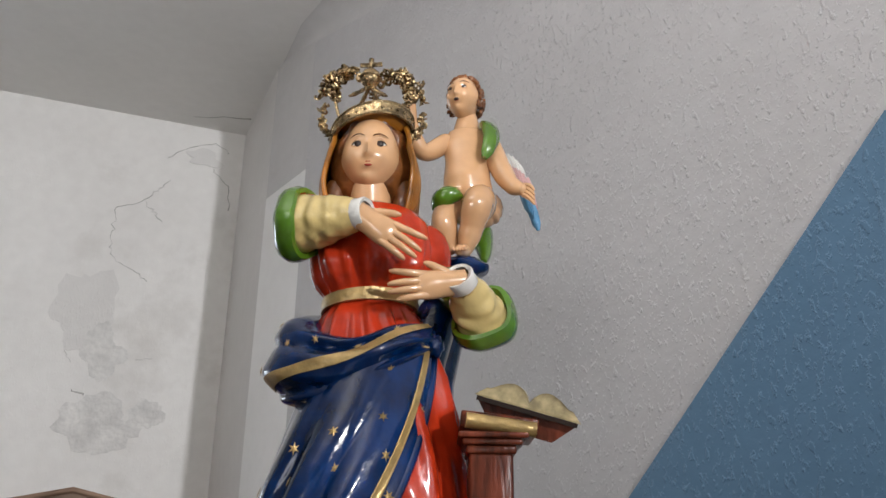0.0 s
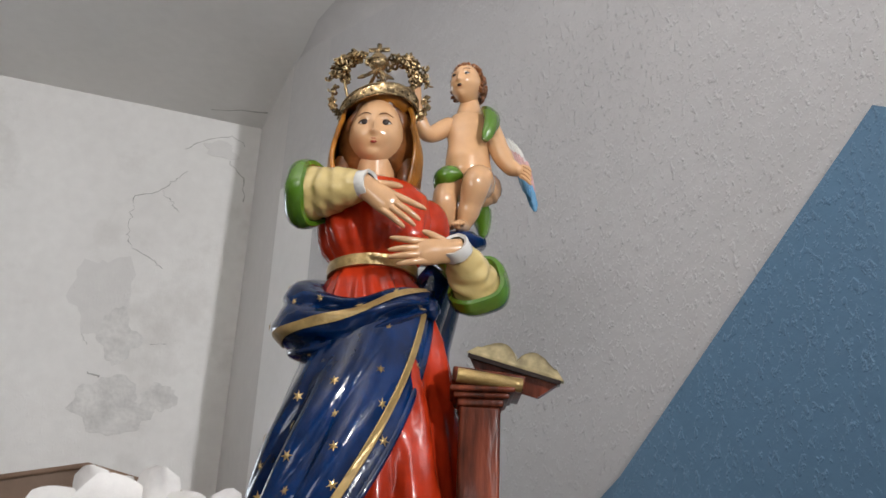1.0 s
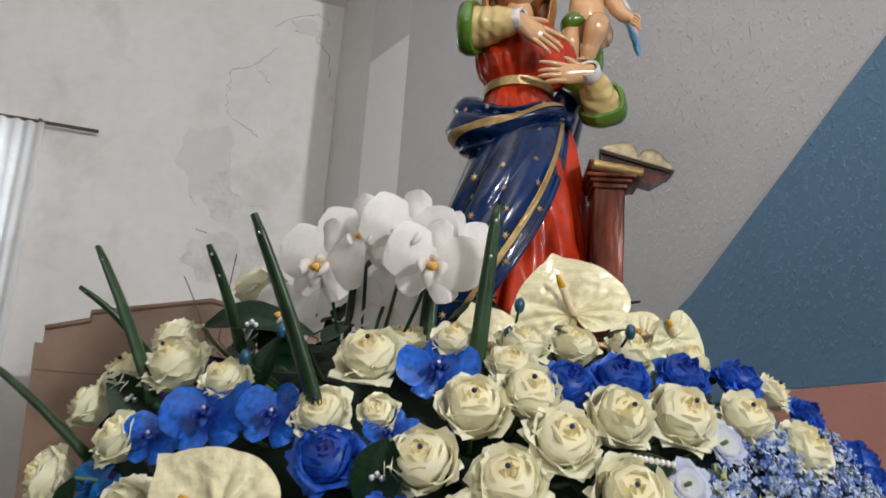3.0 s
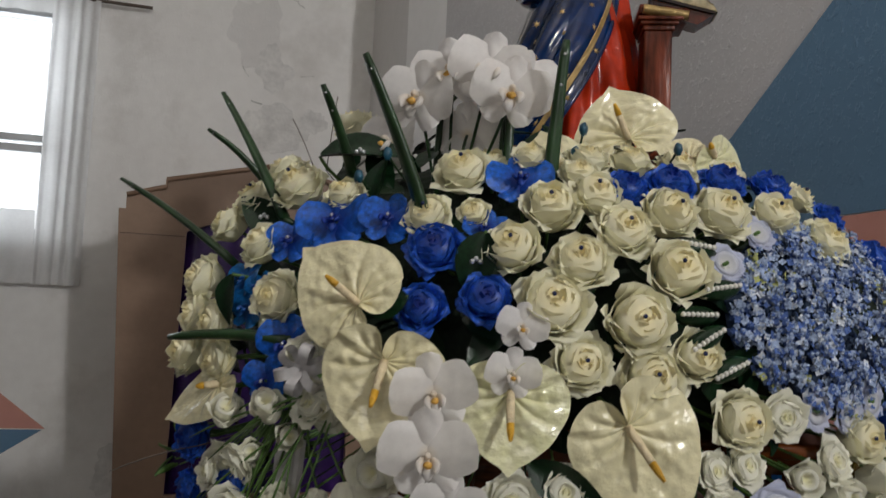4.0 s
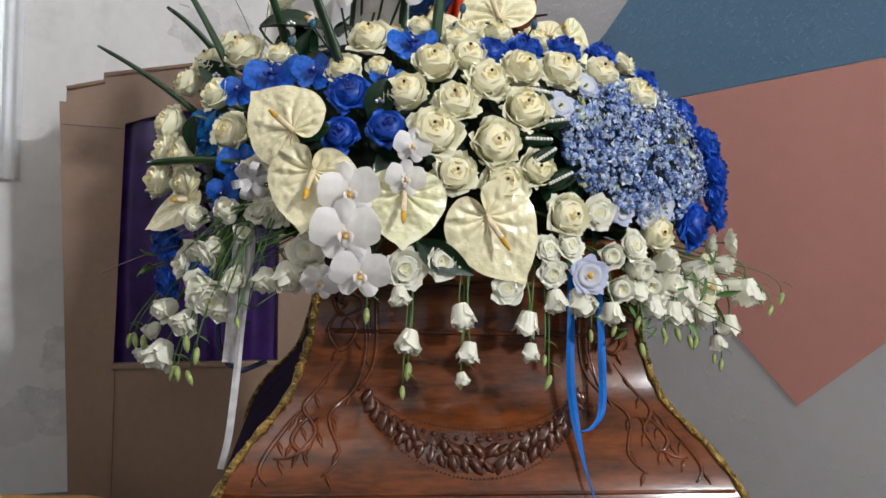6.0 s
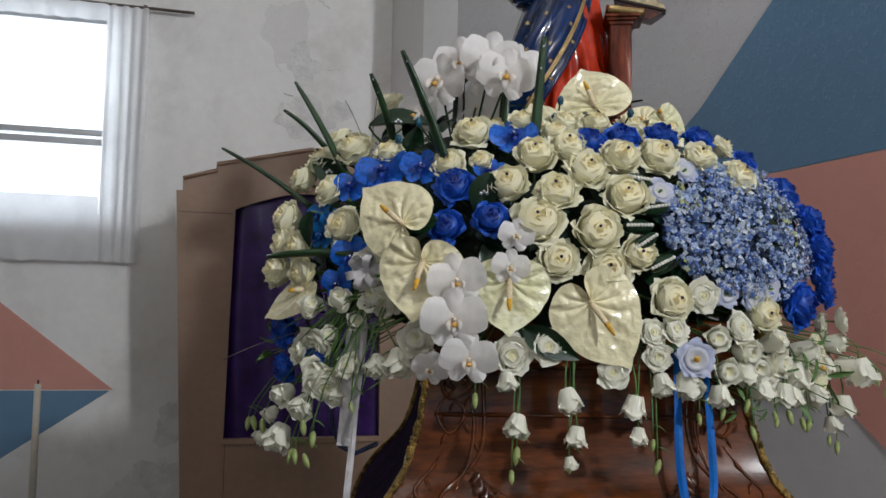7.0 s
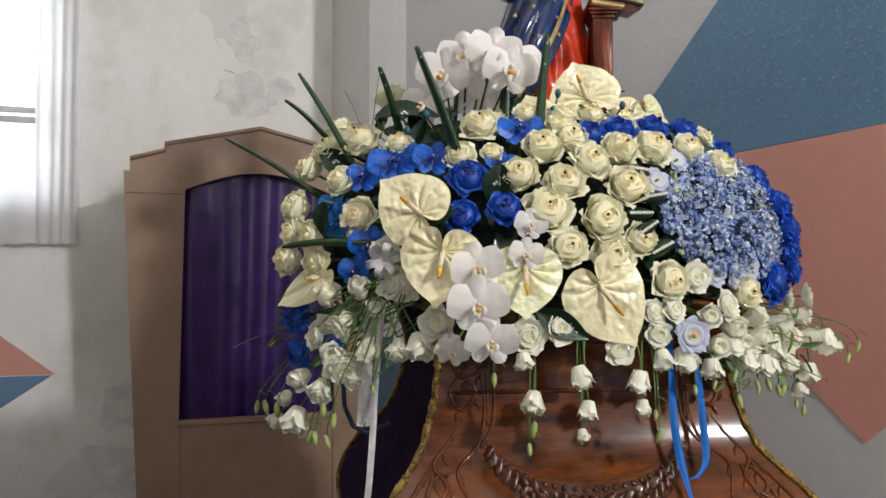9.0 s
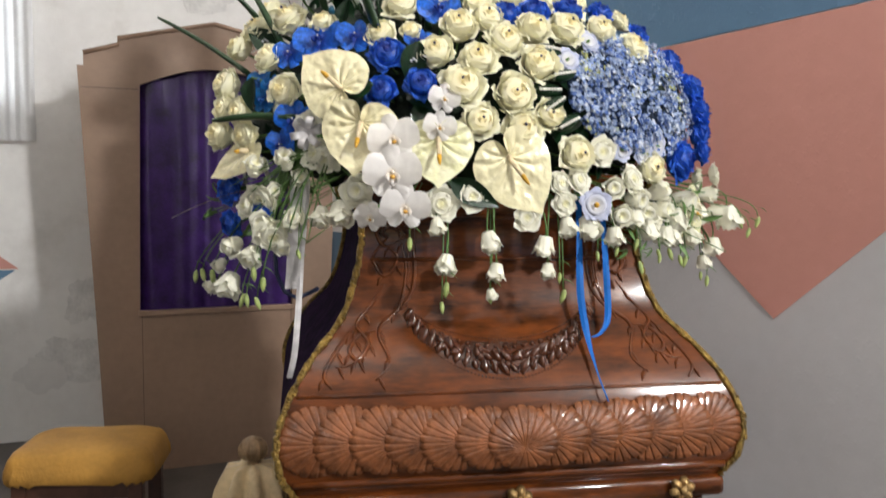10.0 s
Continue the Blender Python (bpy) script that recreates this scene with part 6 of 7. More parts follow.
SPATHES = [heart_mesh("spathe", LIMESP if s == 3 else SPATHE, s) for s in (1, 2, 3)]


def anthurium(i, a, tip, n, width, label, lean=(0.0, -0.55, 0.75), long=0.42, stem=None):
    a, tip = Vector(a), Vector(tip)
    y = -(tip - a).normalized()
    n = Vector(n)
    n = (n - y * n.dot(y)).normalized()
    x = y.cross(n)
    m = Matrix.Translation(a) @ Matrix((x, y, n)).transposed().to_4x4() @ Matrix.Diagonal((width, (tip - a).length / 0.90, width, 1))
    t = thing("anthurium", label, "flower", "anthuriums in the arrangement")
    part("spathe", SPATHES[i % 3], t, m=m)
    g = Geo()
    d = (x * lean[0] + y * lean[1] + n * lean[2]).normalized()
    L = width * long
    pts = [a + n * 0.002 + d * L * k / 6 for k in range(7)]
    g.tube(pts[:5], [0.0042, 0.0046, 0.0046, 0.0044, 0.0042], SPADIX, 9)
    g.tube(pts[4:], [0.0042, 0.0038, 0.0018], SPTIP, 9)
    part("spadix", g, t, "cream spadix with an orange tip")
    stem_to_core(t, a - n * 0.002, n, r=0.003)
    return t


# foam and filler leaves that hold it all
arr = thing("flower_arrangement_base", "dark green foam mound thick with glossy filler leaves", "foam base")
g = Geo()
rows = []
for i in range(19):
    a = math.pi * i / 18
    h = -math.cos(a)
    row = []
    for j in range(40):
        b = 2 * math.pi * j / 40
        q = BR * (AX[0] * 0.80 * math.sin(a) * math.cos(b)) + BF * (AX[1] * 0.80 * math.sin(a) * math.sin(b))
        k = 1 + 0.06 * noise.noise((math.cos(b) * 3, math.sin(b) * 3, h * 3))
        row.append(BC + q * k + Vector((0, 0, (0.30 if h > 0 else 0.11) * h)))
    rows.append(row)
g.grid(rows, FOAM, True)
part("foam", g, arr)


def leaf_mesh(name, mm, L=1.0, W=0.36, fold=0.12, bend=0.15):
    g = Geo()
    rows = []
    for i in range(9):
        v = i / 8
        w = W * math.sin(math.pi * (0.03 + 0.94 * v) ** 0.8) * 0.5
        rows.append([(u * w, v * L, fold * abs(u) * w * 2 - bend * v * v * L + 0.012) for u in (-1, -0.5, 0, 0.5, 1)])
    g.grid(rows, mm)
    return g.mesh(name)


g = Geo()
for k in range(330):
    a, b = random.uniform(0.25, 2.2), random.uniform(0, 2 * math.pi)
    q = BR * (AX[0] * math.sin(a) * math.cos(b)) + BF * (AX[1] * math.sin(a) * math.sin(b))
    z = AX[2] * math.cos(a) * (1 if a < math.pi / 2 else 0.4)
    p = BC + (q + Vector((0, 0, z))) * random.uniform(0.80, 0.93)
    n = outward(p)
    d = n.cross(Vector((random.uniform(-1, 1), random.uniform(-1, 1), random.uniform(-1, 1)))).normalized()
    d = (d + n * random.uniform(0.0, 0.7)).normalized()
    s = d.cross(n).normalized()
    L, W = random.uniform(0.045, 0.085), random.uniform(0.010, 0.018)
    rows = []
    for i in range(6):
        v = i / 5
        w = W * math.sin(math.pi * (0.04 + 0.92 * v))
        c = p + d * L * v + n * (-0.012 * v * v)
        rows.append([c - s * w + n * 0.003, c, c + s * w + n * 0.003])
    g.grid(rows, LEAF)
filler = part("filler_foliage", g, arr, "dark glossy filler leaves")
tagged(filler, kind="stuff")

for i, (x, y, z, w) in enumerate(CREAM_ROSES + SIDE_ROSES + TOP_ROSES):
    rose(i, (x, y, z), w, CREAM_BLOOMS, "cream_rose", "open cream white rose with a dark pearl pin" if i < 20 else "cream white rose at the side of the arrangement", "cream roses in the arrangement", 0.10, i < 22)
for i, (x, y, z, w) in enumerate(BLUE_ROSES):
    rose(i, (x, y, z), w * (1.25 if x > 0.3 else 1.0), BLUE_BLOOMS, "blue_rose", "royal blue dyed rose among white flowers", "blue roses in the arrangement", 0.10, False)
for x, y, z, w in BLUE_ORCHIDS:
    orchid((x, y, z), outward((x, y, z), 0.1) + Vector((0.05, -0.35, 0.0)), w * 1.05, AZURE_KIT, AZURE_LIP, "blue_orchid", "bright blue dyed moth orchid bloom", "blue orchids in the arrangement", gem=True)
for x, y, z, w in SMALL_ORCHIDS:
    orchid((x, y, z), outward((x, y, z), 0.2), w * 1.1, TEAL_KIT, TEAL_LIP, "small_blue_orchid", "small teal blue dyed orchid bloom", "small blue orchids")
for x, y, z, w in LOW_ORCHIDS:
    orchid((x, y, z), outward((x, y, z), 0.0) + Vector((0.25, -0.4, -0.05)), w * 1.0, WHITE_KIT, WHITE_LIP, "white_orchid", "white moth orchid bloom with a yellow throat, hanging low", "white orchids hanging low")
# arching spray before the statue
for x, y, z, w, n in ((-0.282, 0.578, 1.578, 0.100, (-0.25, -1, -0.05)), (-0.243, 0.585, 1.612, 0.100, (-0.15, -1, 0.05)), (-0.194, 0.56, 1.611, 0.100, (0.05, -1, 0.0)),
                      (-0.166, 0.545, 1.577, 0.098, (0.12, -1, 0.0)), (-0.142, 0.60, 1.607, 0.085, (0.75, -1, 0.05)), (-0.222, 0.615, 1.540, 0.092, (0.25, 1, 0.1)), (-0.318, 0.60, 1.525, 0.088, (-0.55, -1, 0.1))):
    orchid((x, y, z), n, w, SPRAY_KIT, WHITE_LIP, "white_orchid", "white moth orchid bloom on an arching stem before the statue", "white orchids on the arching spray", stem=(-0.25, 0.66, 1.40))
for pts in ([(-0.255, 0.64, 1.40), (-0.262, 0.632, 1.50), (-0.258, 0.625, 1.575), (-0.225, 0.62, 1.61)], [(-0.175, 0.62, 1.40), (-0.178, 0.615, 1.50), (-0.172, 0.60, 1.58)]):
    g = Geo()
    g.tube(pts, 0.0045, BLADE, 8)
    tagged(part("orchid_cane", g), "dark green orchid stem rising from the flowers", "stem")

# anthuriums
anthurium(0, (-0.316, 0.437, 1.316), (-0.385, 0.452, 1.375), outward((-0.33, 0.45, 1.32)) + Vector((-0.10, -0.5, 0.05)), 0.128, "waxy cream anthurium with a green-tipped spadix", (0.0, -0.80, 0.45), 0.36)
anthurium(1, (-0.281, 0.415, 1.258), (-0.294, 0.400, 1.166), outward((-0.29, 0.41, 1.2)) + Vector((-0.05, -0.4, -0.1)), 0.138, "large waxy cream anthurium drooping over the edge", (0.05, -0.80, 0.40), 0.40)
anthurium(2, (-0.151, 0.427, 1.233), (-0.150, 0.420, 1.147), outward((-0.15, 0.42, 1.2)) + Vector((0.05, -0.4, -0.1)), 0.126, "waxy greenish cream anthurium with an orange spadix", (0.0, -0.80, 0.45), 0.44)
anthurium(0, (-0.031, 0.440, 1.203), (0.032, 0.452, 1.102), outward((-0.03, 0.44, 1.15)) + Vector((0.1, -0.4, -0.05)), 0.140, "waxy cream anthurium with a pointed tip over the base", (0.0, -0.80, 0.40), 0.46)
anthurium(1, (-0.012, 0.668, 1.551), (-0.038, 0.675, 1.626), Vector((0.0, -1, 0.10)), 0.142, "upright waxy white anthurium at the top of the flowers", (0.10, -0.95, 0.30), 0.36)
anthurium(2, (0.118, 0.757, 1.548), (0.160, 0.775, 1.500), Vector((0.15, -0.9, 0.35)), 0.085, "waxy white anthurium turned down beside the blue roses", (-0.1, 0.85, 0.5), 0.33)
anthurium(0, (0.088, 0.765, 1.545), (0.040, 0.770, 1.560), Vector((-0.1, -0.9, 0.45)), 0.080, "waxy white anthurium behind the blue roses", (0.1, -0.5, 0.4), 0.25)
anthurium(1, (-0.105, 0.64, 1.505), (-0.128, 0.66, 1.560), Vector((-0.1, -1, 0.3)), 0.090, "small waxy white anthurium near the statue's foot", (0.0, -0.6, 0.4), 0.35)
anthurium(2, (0.350, 0.68, 1.115), (0.398, 0.735, 1.045), outward((0.36, 0.69, 1.08)) + Vector((0, -0.3, 0)), 0.105, "greenish cream anthurium among hanging lisianthus", (0.1, -0.6, 0.4), 0.35)
anthurium(0, (-0.495, 0.525, 1.215), (-0.575, 0.560, 1.165), Vector((-0.3, -0.85, 0.45)), 0.075, "cream anthurium seen edge on at the side", (0.1, -0.3, 0.5), 0.35)

# lisianthus, some upright in the mound, some hanging on thin stems
def lisianthus(i, p, w):
    p, w = Vector(p), w * 1.18
    hang = p.z < (1.04 if p.x < -0.4 else 1.092)
    t = thing("lisianthus", "white lisianthus bell hanging on a thin green stem" if hang else "ruffled white lisianthus bloom low in the arrangement", "flower",
              "hanging lisianthus" if hang else "lisianthus in the arrangement")
    o = outward(p)
    o.z = 0
    if hang:
        n = (o * random.uniform(0.15, 0.5) + Vector((random.uniform(-.25, .25), random.uniform(-.1, .1), -0.9))).normalized()
        foot = p - n * w * 0.42
        bloom(t, BELLS[i % 3], facing(foot, n, w * 0.90, random.uniform(0, 6.28), (0, 1, 0)))
        top = Vector((p.x * 0.97 - 0.003, p.y + 0.02, max(1.13, p.z + 0.06))) + Vector((random.uniform(-.012, .012), 0, 0))
        g = Geo()
        g.tube(bez(foot, foot + Vector((random.uniform(-.006, .006), -0.006, 0.03)), top, 8), 0.0015, STEM, 5)
        g.ball(foot + n * 0.002, (0.0042, 0.0042, 0.005), STEM, None, 7, 5)
        part("stem", g, t)
        for k in range(4):
            g = Geo()
            a = k * 1.6 + i
            g.tube([foot, foot + n * w * 0.22 + Vector((math.cos(a), math.sin(a), 0)) * w * 0.24], [0.002, 0.0006], STEM, 4)
            part("sepal", g, t)
        stem_to_core(t, top, o, r=0.0015)
    else:
        n = (o + Vector((random.uniform(-.4, .4), random.uniform(-.2, .1), random.uniform(-.15, .50)))).normalized()
        foot = p - n * w * 0.3
        if p.x > 0.15 and i % 5 < 3:
            n = (o + Vector((random.uniform(-.5, .7), random.uniform(-.3, .2), random.uniform(-.9, .35)))).normalized()
            foot = p - n * w * 0.42
            bloom(t, BELLS[i % 3], facing(foot, n, w * 0.92, random.uniform(0, 6.28), (0, 0.3, 1)))
        else:
            bloom(t, LIS_BLOOMS[i % 4], facing(foot, n, w * 0.93, random.uniform(0, 6.28)))
        stem_to_core(t, foot, n, r=0.0016)


for i, (x, y, z, w) in enumerate(HANGING_MIDDLE + HANGING_RIGHT):
    lisianthus(i, (x, y, z), w)
for i, (x, y, z, w, dx, dz) in enumerate(SIDE_SPRAY):
    t = thing("lisianthus", "white lisianthus cup on a long green stem at the side", "flower", "lisianthus of the side spray")
    n = Vector((dx, -0.62, dz)).normalized()
    p = Vector((x, y, z))
    foot = p - n * w * 0.45
    bloom(t, BELLS[i % 3] if w < 0.05 else LIS_BLOOMS[i % 4], facing(foot, n, w * 1.22, random.uniform(0, 6.28), (0, 0.3, 1)))
    g = Geo()
    bow = foot.lerp(SPRAY_HUB, 0.45) + Vector((random.uniform(-.01, .01), -0.012, random.uniform(-.004, .016)))
    hub = SPRAY_HUB + Vector((random.uniform(-.02, .02), random.uniform(-.006, .01), random.uniform(-.012, .012)))
    g.tube(bez(foot, bow, hub, 9), 0.0015, STEM, 5)
    g.ball(foot + n * 0.002, (0.0042, 0.0042, 0.005), STEM, None, 7, 5)
    part("stem", g, t)
    for k in range(4):
        g = Geo()
        side = Matrix.Rotation(k * 1.57 + i, 3, n) @ n.orthogonal().normalized()
        g.tube([foot, foot + n * w * 0.20 + side * w * 0.22, foot + n * w * 0.45 + side * w * 0.36], [0.0018, 0.0016, 0.0004], STEM, 4)
        part("sepal", g, t)
    stem_to_core(t, hub, outward(hub), r=0.0015)
lil = thing("lilac_lisianthus", "open lisianthus with lilac blue edges and a brown heart", "flower")
bloom(lil, LILAC_BLOOM, facing((0.128, 0.487, 1.118), (0.15, -1, 0.1), 0.056))
g = Geo()
g.ball((0.130, 0.472, 1.119), (0.005, 0.004, 0.005), SPTIP, None, 8, 6)
part("heart", g, lil, "brown and yellow heart")
stem_to_core(lil, (0.128, 0.487, 1.118), (0.15, -1, 0.1))

# closed green buds on their own threads
BUDS = [(-0.137, 0.430, 0.973), (-0.144, 0.430, 0.942), (-0.060, 0.439, 0.958), (0.065, 0.469, 0.990), (0.072, 0.472, 0.957), (0.138, 0.498, 1.027), (0.177, 0.519, 1.034),
        (0.230, 0.552, 1.001), (0.274, 0.585, 1.016), (0.331, 0.642, 1.008), (0.419, 0.747, 0.956), (0.478, 0.722, 1.078), (0.492, 0.714, 1.060), (0.508, 0.708, 1.082),
        (-0.466, 0.498, 0.975), (-0.500, 0.517, 0.943), (-0.478, 0.505, 0.939), (-0.633, 0.662, 0.973), (-0.397, 0.467, 1.031), (-0.200, 0.430, 1.052),
        (-0.485, 0.508, 0.992), (-0.510, 0.524, 0.942), (-0.579, 0.584, 0.980), (-0.607, 0.619, 0.980),
        (0.219, 0.544, 1.045), (0.271, 0.583, 1.026), (0.345, 0.658, 1.006), (0.301, 0.609, 1.023), (0.407, 0.751, 0.967)]
g = Geo()
g.tube([(0, 0, 0.014), (0, 0, 0.009), (0, 0, 0.0), (0, 0, -0.010), (0, 0, -0.017)], [0.0018, 0.0052, 0.0062, 0.0045, 0.0008], BUD, 9)
BUD_MESH = g.mesh("bud")
for i, p in enumerate(BUDS):
    p = Vector(p)
    t = thing("lisianthus_bud", "closed pale green lisianthus bud on a thin stem", "flower bud", "lisianthus buds")
    part("bud", BUD_MESH, t, m=pose(*p, random.uniform(-15, 15), random.uniform(-20, 20), 0) @ Matrix.Scale(random.uniform(0.6, 0.95), 4))
    o = outward(p)
    top = SPRAY_HUB if p.x < -0.38 else Vector((p.x * (0.80 if p.x > 0.45 else 0.97), p.y + 0.03, max(1.125, p.z + 0.06)))
    g = Geo()
    g.tube(bez(p + Vector((0, 0, 0.012)), p + Vector((0, -0.004, 0.05)), top, 8), 0.0012, STEM, 5)
    g.tube(bez(p + Vector((0, 0, 0.03)), p + Vector((0.012, -0.004, 0.03)), p + Vector((0.02, 0, 0.018)), 5), [0.0012, 0.003, 0.0034, 0.002, 0.0004], STEM, 5, 0.3)
    part("stem", g, t)
    stem_to_core(t, top, o, r=0.0012)

# soft green leaflets among the hanging blooms
g = Geo()
rows = []
for i in range(7):
    v = i / 6
    w = 0.16 * math.sin(math.pi * (0.04 + 0.93 * v) ** 0.85)
    rows.append([(u * w, v, 0.10 * abs(u) - 0.22 * v * v) for u in (-1, 0, 1)])
g.grid(rows, STEM)
LEAFLET = g.mesh("leaflet")
for k in range(34):
    x = random.choice((random.uniform(-0.60, -0.38), random.uniform(0.16, 0.44), random.uniform(0.20, 0.40)))
    y = 0.48 + 0.35 * abs(x + 0.1) ** 1.4 if x < 0 else 0.455 + 0.62 * max(0, x) ** 1.25
    p = Vector((x, y + random.uniform(-.01, .02), random.uniform(1.02, 1.17)))
    t = thing("green_leaflet", "soft green leaf among the hanging white blooms", "leaf", "green leaflets")
    d = Vector((random.uniform(-.7, .7), random.uniform(-.7, 0), random.uniform(-1, 0.2))).normalized()
    n = (outward(p) - d * outward(p).dot(d)).normalized()
    part("leaflet", LEAFLET, t, m=Matrix.Translation(p) @ Matrix((d.cross(n), d, n)).transposed().to_4x4() @ Matrix.Scale(random.uniform(0.022, 0.042), 4))
    stem_to_core(t, p, -d, r=0.0011)

# hydrangea
hyd = thing("hydrangea", "blue and white hydrangea head of countless small florets", "flower")
g = Geo()
random.seed(5)
for k in range(4600):
    a, q = random.uniform(0, 6.283), math.sqrt(random.uniform(0, 1))
    r, h = 0.325 + 0.172 * q * math.cos(a), 0.078 + 0.120 * q * math.sin(a)
    f2 = 1 - (r / AX[0]) ** 2 - (max(0, h) / AX[2]) ** 2
    f = AX[1] * math.sqrt(max(0.03, f2)) + 0.012 * (1 - q * q) - 0.006 + random.uniform(-0.014, 0.010) + 0.012 * noise.noise((r * 22, h * 22, 3))
    p = BC + BR * r + BF * f + Vector((0, 0, h))
    if noise.noise(p * 48) < -0.16:
        continue
    n = (outward(p) + Vector((random.uniform(-.6, .6), random.uniform(-.6, .6), random.uniform(-.6, .6)))).normalized()
    x = n.orthogonal().normalized()
    x = Matrix.Rotation(random.uniform(0, 6.28), 3, n) @ x
    y = n.cross(x)
    u = random.random() + 0.25 * noise.noise(p * 14)
    mm = HYD2 if u < 0.40 else HYD1 if u < 0.76 else HYD3 if u < 0.99 else HYD4
    s = random.uniform(0.0030, 0.0056)
    for w in range(4):
        d = x * math.cos(w * math.pi / 2) + y * math.sin(w * math.pi / 2)
        e = n.cross(d)
        base = len(g.v)
        g.v += [tuple(p), tuple(p + d * s * 0.55 + e * s * 0.48 + n * s * 0.2), tuple(p + d * s * 1.05 + n * s * 0.12), tuple(p + d * s * 0.55 - e * s * 0.48 + n * s * 0.2)]
        g.f.append((base, base + 1, base + 2, base + 3))
        g.m.append(g.slot(mm))
    if k % 2 == 0:
        g.ball(p + n * 0.004, random.uniform(0.0013, 0.0024), HYD3 if k % 2 else HYD1, None, 5, 4)
# dark sheet closing the gaps between florets, coloured as their shade
shade_sheet = []
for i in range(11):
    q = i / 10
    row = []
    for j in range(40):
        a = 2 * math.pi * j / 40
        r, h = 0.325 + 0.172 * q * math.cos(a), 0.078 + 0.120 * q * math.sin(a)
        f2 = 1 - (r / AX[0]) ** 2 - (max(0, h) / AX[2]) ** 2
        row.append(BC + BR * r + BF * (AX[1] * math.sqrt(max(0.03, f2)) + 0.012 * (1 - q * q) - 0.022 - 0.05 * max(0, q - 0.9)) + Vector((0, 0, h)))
    shade_sheet.append(row)
g.grid(shade_sheet, HYDSHADE, True)
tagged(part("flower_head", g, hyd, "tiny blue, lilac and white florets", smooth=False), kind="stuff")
# dark ball added inside the mound, so gaps between florets look shaded
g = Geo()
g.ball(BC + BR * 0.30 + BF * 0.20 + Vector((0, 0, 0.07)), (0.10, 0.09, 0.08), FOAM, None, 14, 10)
part("stalk_core", g, hyd, "dark filler ball under the florets")
for k, (r, h) in enumerate(((0.20, 0.17), (0.26, -0.03), (0.31, -0.035), (0.35, -0.02), (0.15, 0.13))):
    p = BC + BR * r + BF * (AX[1] * math.sqrt(1 - (r / AX[0]) ** 2 - (max(0, h) / AX[2]) ** 2) + 0.002) + Vector((0, 0, h))
    pale = thing("pale_blue_bloom", "loose pale blue petals at the hydrangea's edge", "flower", "pale blue blooms")
    bloom(pale, LILAC_BLOOM, facing(p - outward(p) * 0.01, outward(p), 0.045, k))
    stem_to_core(pale, p, outward(p))

# dark leaves with pearls or rhinestones
LEAF_MESH = leaf_mesh("leaf", LEAF, 1.0, 0.62, 0.25, 0.12)


def dressed_leaf(p, d, L, wide, label, gems=1, name="dark_leaf"):
    p, d = Vector(p), Vector(d).normalized()
    n = outward(p)
    n = (n - d * n.dot(d)).normalized()
    x = d.cross(n)
    t = thing(name, label, "leaf", "dressed leaves")
    m = Matrix.Translation(p) @ Matrix((x, d, n)).transposed().to_4x4() @ Matrix.Diagonal((L * wide, L, L, 1))
    part("leaf", LEAF_MESH, t, m=m)
    for k in range(gems):
        for q in range(3):
            part("rhinestone", GEM_MESH, t, m=Matrix.Translation(p + d * L * (0.45 + 0.0 * k) + n * (0.004) + Vector(((q - 1) * 0.0045, 0, 0.003 * (q % 2)))))
    stem_to_core(t, p, n)


dressed_leaf((-0.185, 0.462, 1.400), (-0.25, 0.0, -1), 0.075, 1.0, "dark green leaf with a rhinestone between the blue roses")
dressed_leaf((-0.265, 0.442, 1.325), (-0.9, -0.1, -0.25), 0.055, 1.2, "rounded dark green leaf with a rhinestone")
dressed_leaf((-0.405, 0.585, 1.500), (1, -0.15, 0.08), 0.120, 0.75, "folded dark leaf with rhinestones beside the roses")
dressed_leaf((-0.45, 0.60, 1.40), (-0.6, 0, 0.5), 0.08, 0.9, "dark green leaf between the side roses")
dressed_leaf((-0.130, 0.440, 1.160), (0.75, -0.05, -0.40), 0.095, 0.75, "broad dark leaf under the anthuriums", 0)
dressed_leaf((-0.485, 0.520, 1.345), (-0.1, 0.0, -1), 0.06, 1.0, "dark rolled leaf among the side roses", 0)
dressed_leaf((-0.33, 0.56, 1.44), (0.2, -0.1, 0.9), 0.06, 0.9, "dark green leaf with blue beads", 0)
dressed_leaf((0.255, 0.60, 1.225), (0.8, 0.45, 0.35), 0.06, 0.6, "dark green leaf under the hydrangea", 0)
dressed_leaf((0.29, 0.645, 1.245), (0.7, 0.6, 0.25), 0.055, 0.6, "dark green leaf beside the blue roses", 0)
PEARL_MESH = ball_mesh("pearl", PEARL, 0.0030, 8, 6)
for p, d in (((0.020, 0.496, 1.396), (1, 0.3, -0.12)), ((0.045, 0.484, 1.344), (1, 0.3, 0.18)), ((0.018, 0.470, 1.318), (1, 0.3, 0.03)),
             ((0.030, 0.464, 1.280), (0.8, 0.2, 0.55)), ((0.055, 0.474, 1.252), (0.85, 0.25, 0.45))):
    p, d = Vector(p), Vector(d).normalized()
    t = thing("pearl_leaf", "rolled dark leaf with a string of small pearls", "leaf", "rolled leaves with pearls")
    g = Geo()
    L = 0.052
    g.tube([p + d * L * k / 6 for k in range(7)], [0.002, 0.009, 0.0115, 0.012, 0.011, 0.008, 0.002], LEAF, 10)
    part("leaf", g, t)
    n = outward(p)
    for k in range(8):
        part("pearl", PEARL_MESH, t, m=Matrix.Translation(p + d * L * (0.12 + 0.105 * k) + n * 0.0115))
    stem_to_core(t, p, n)

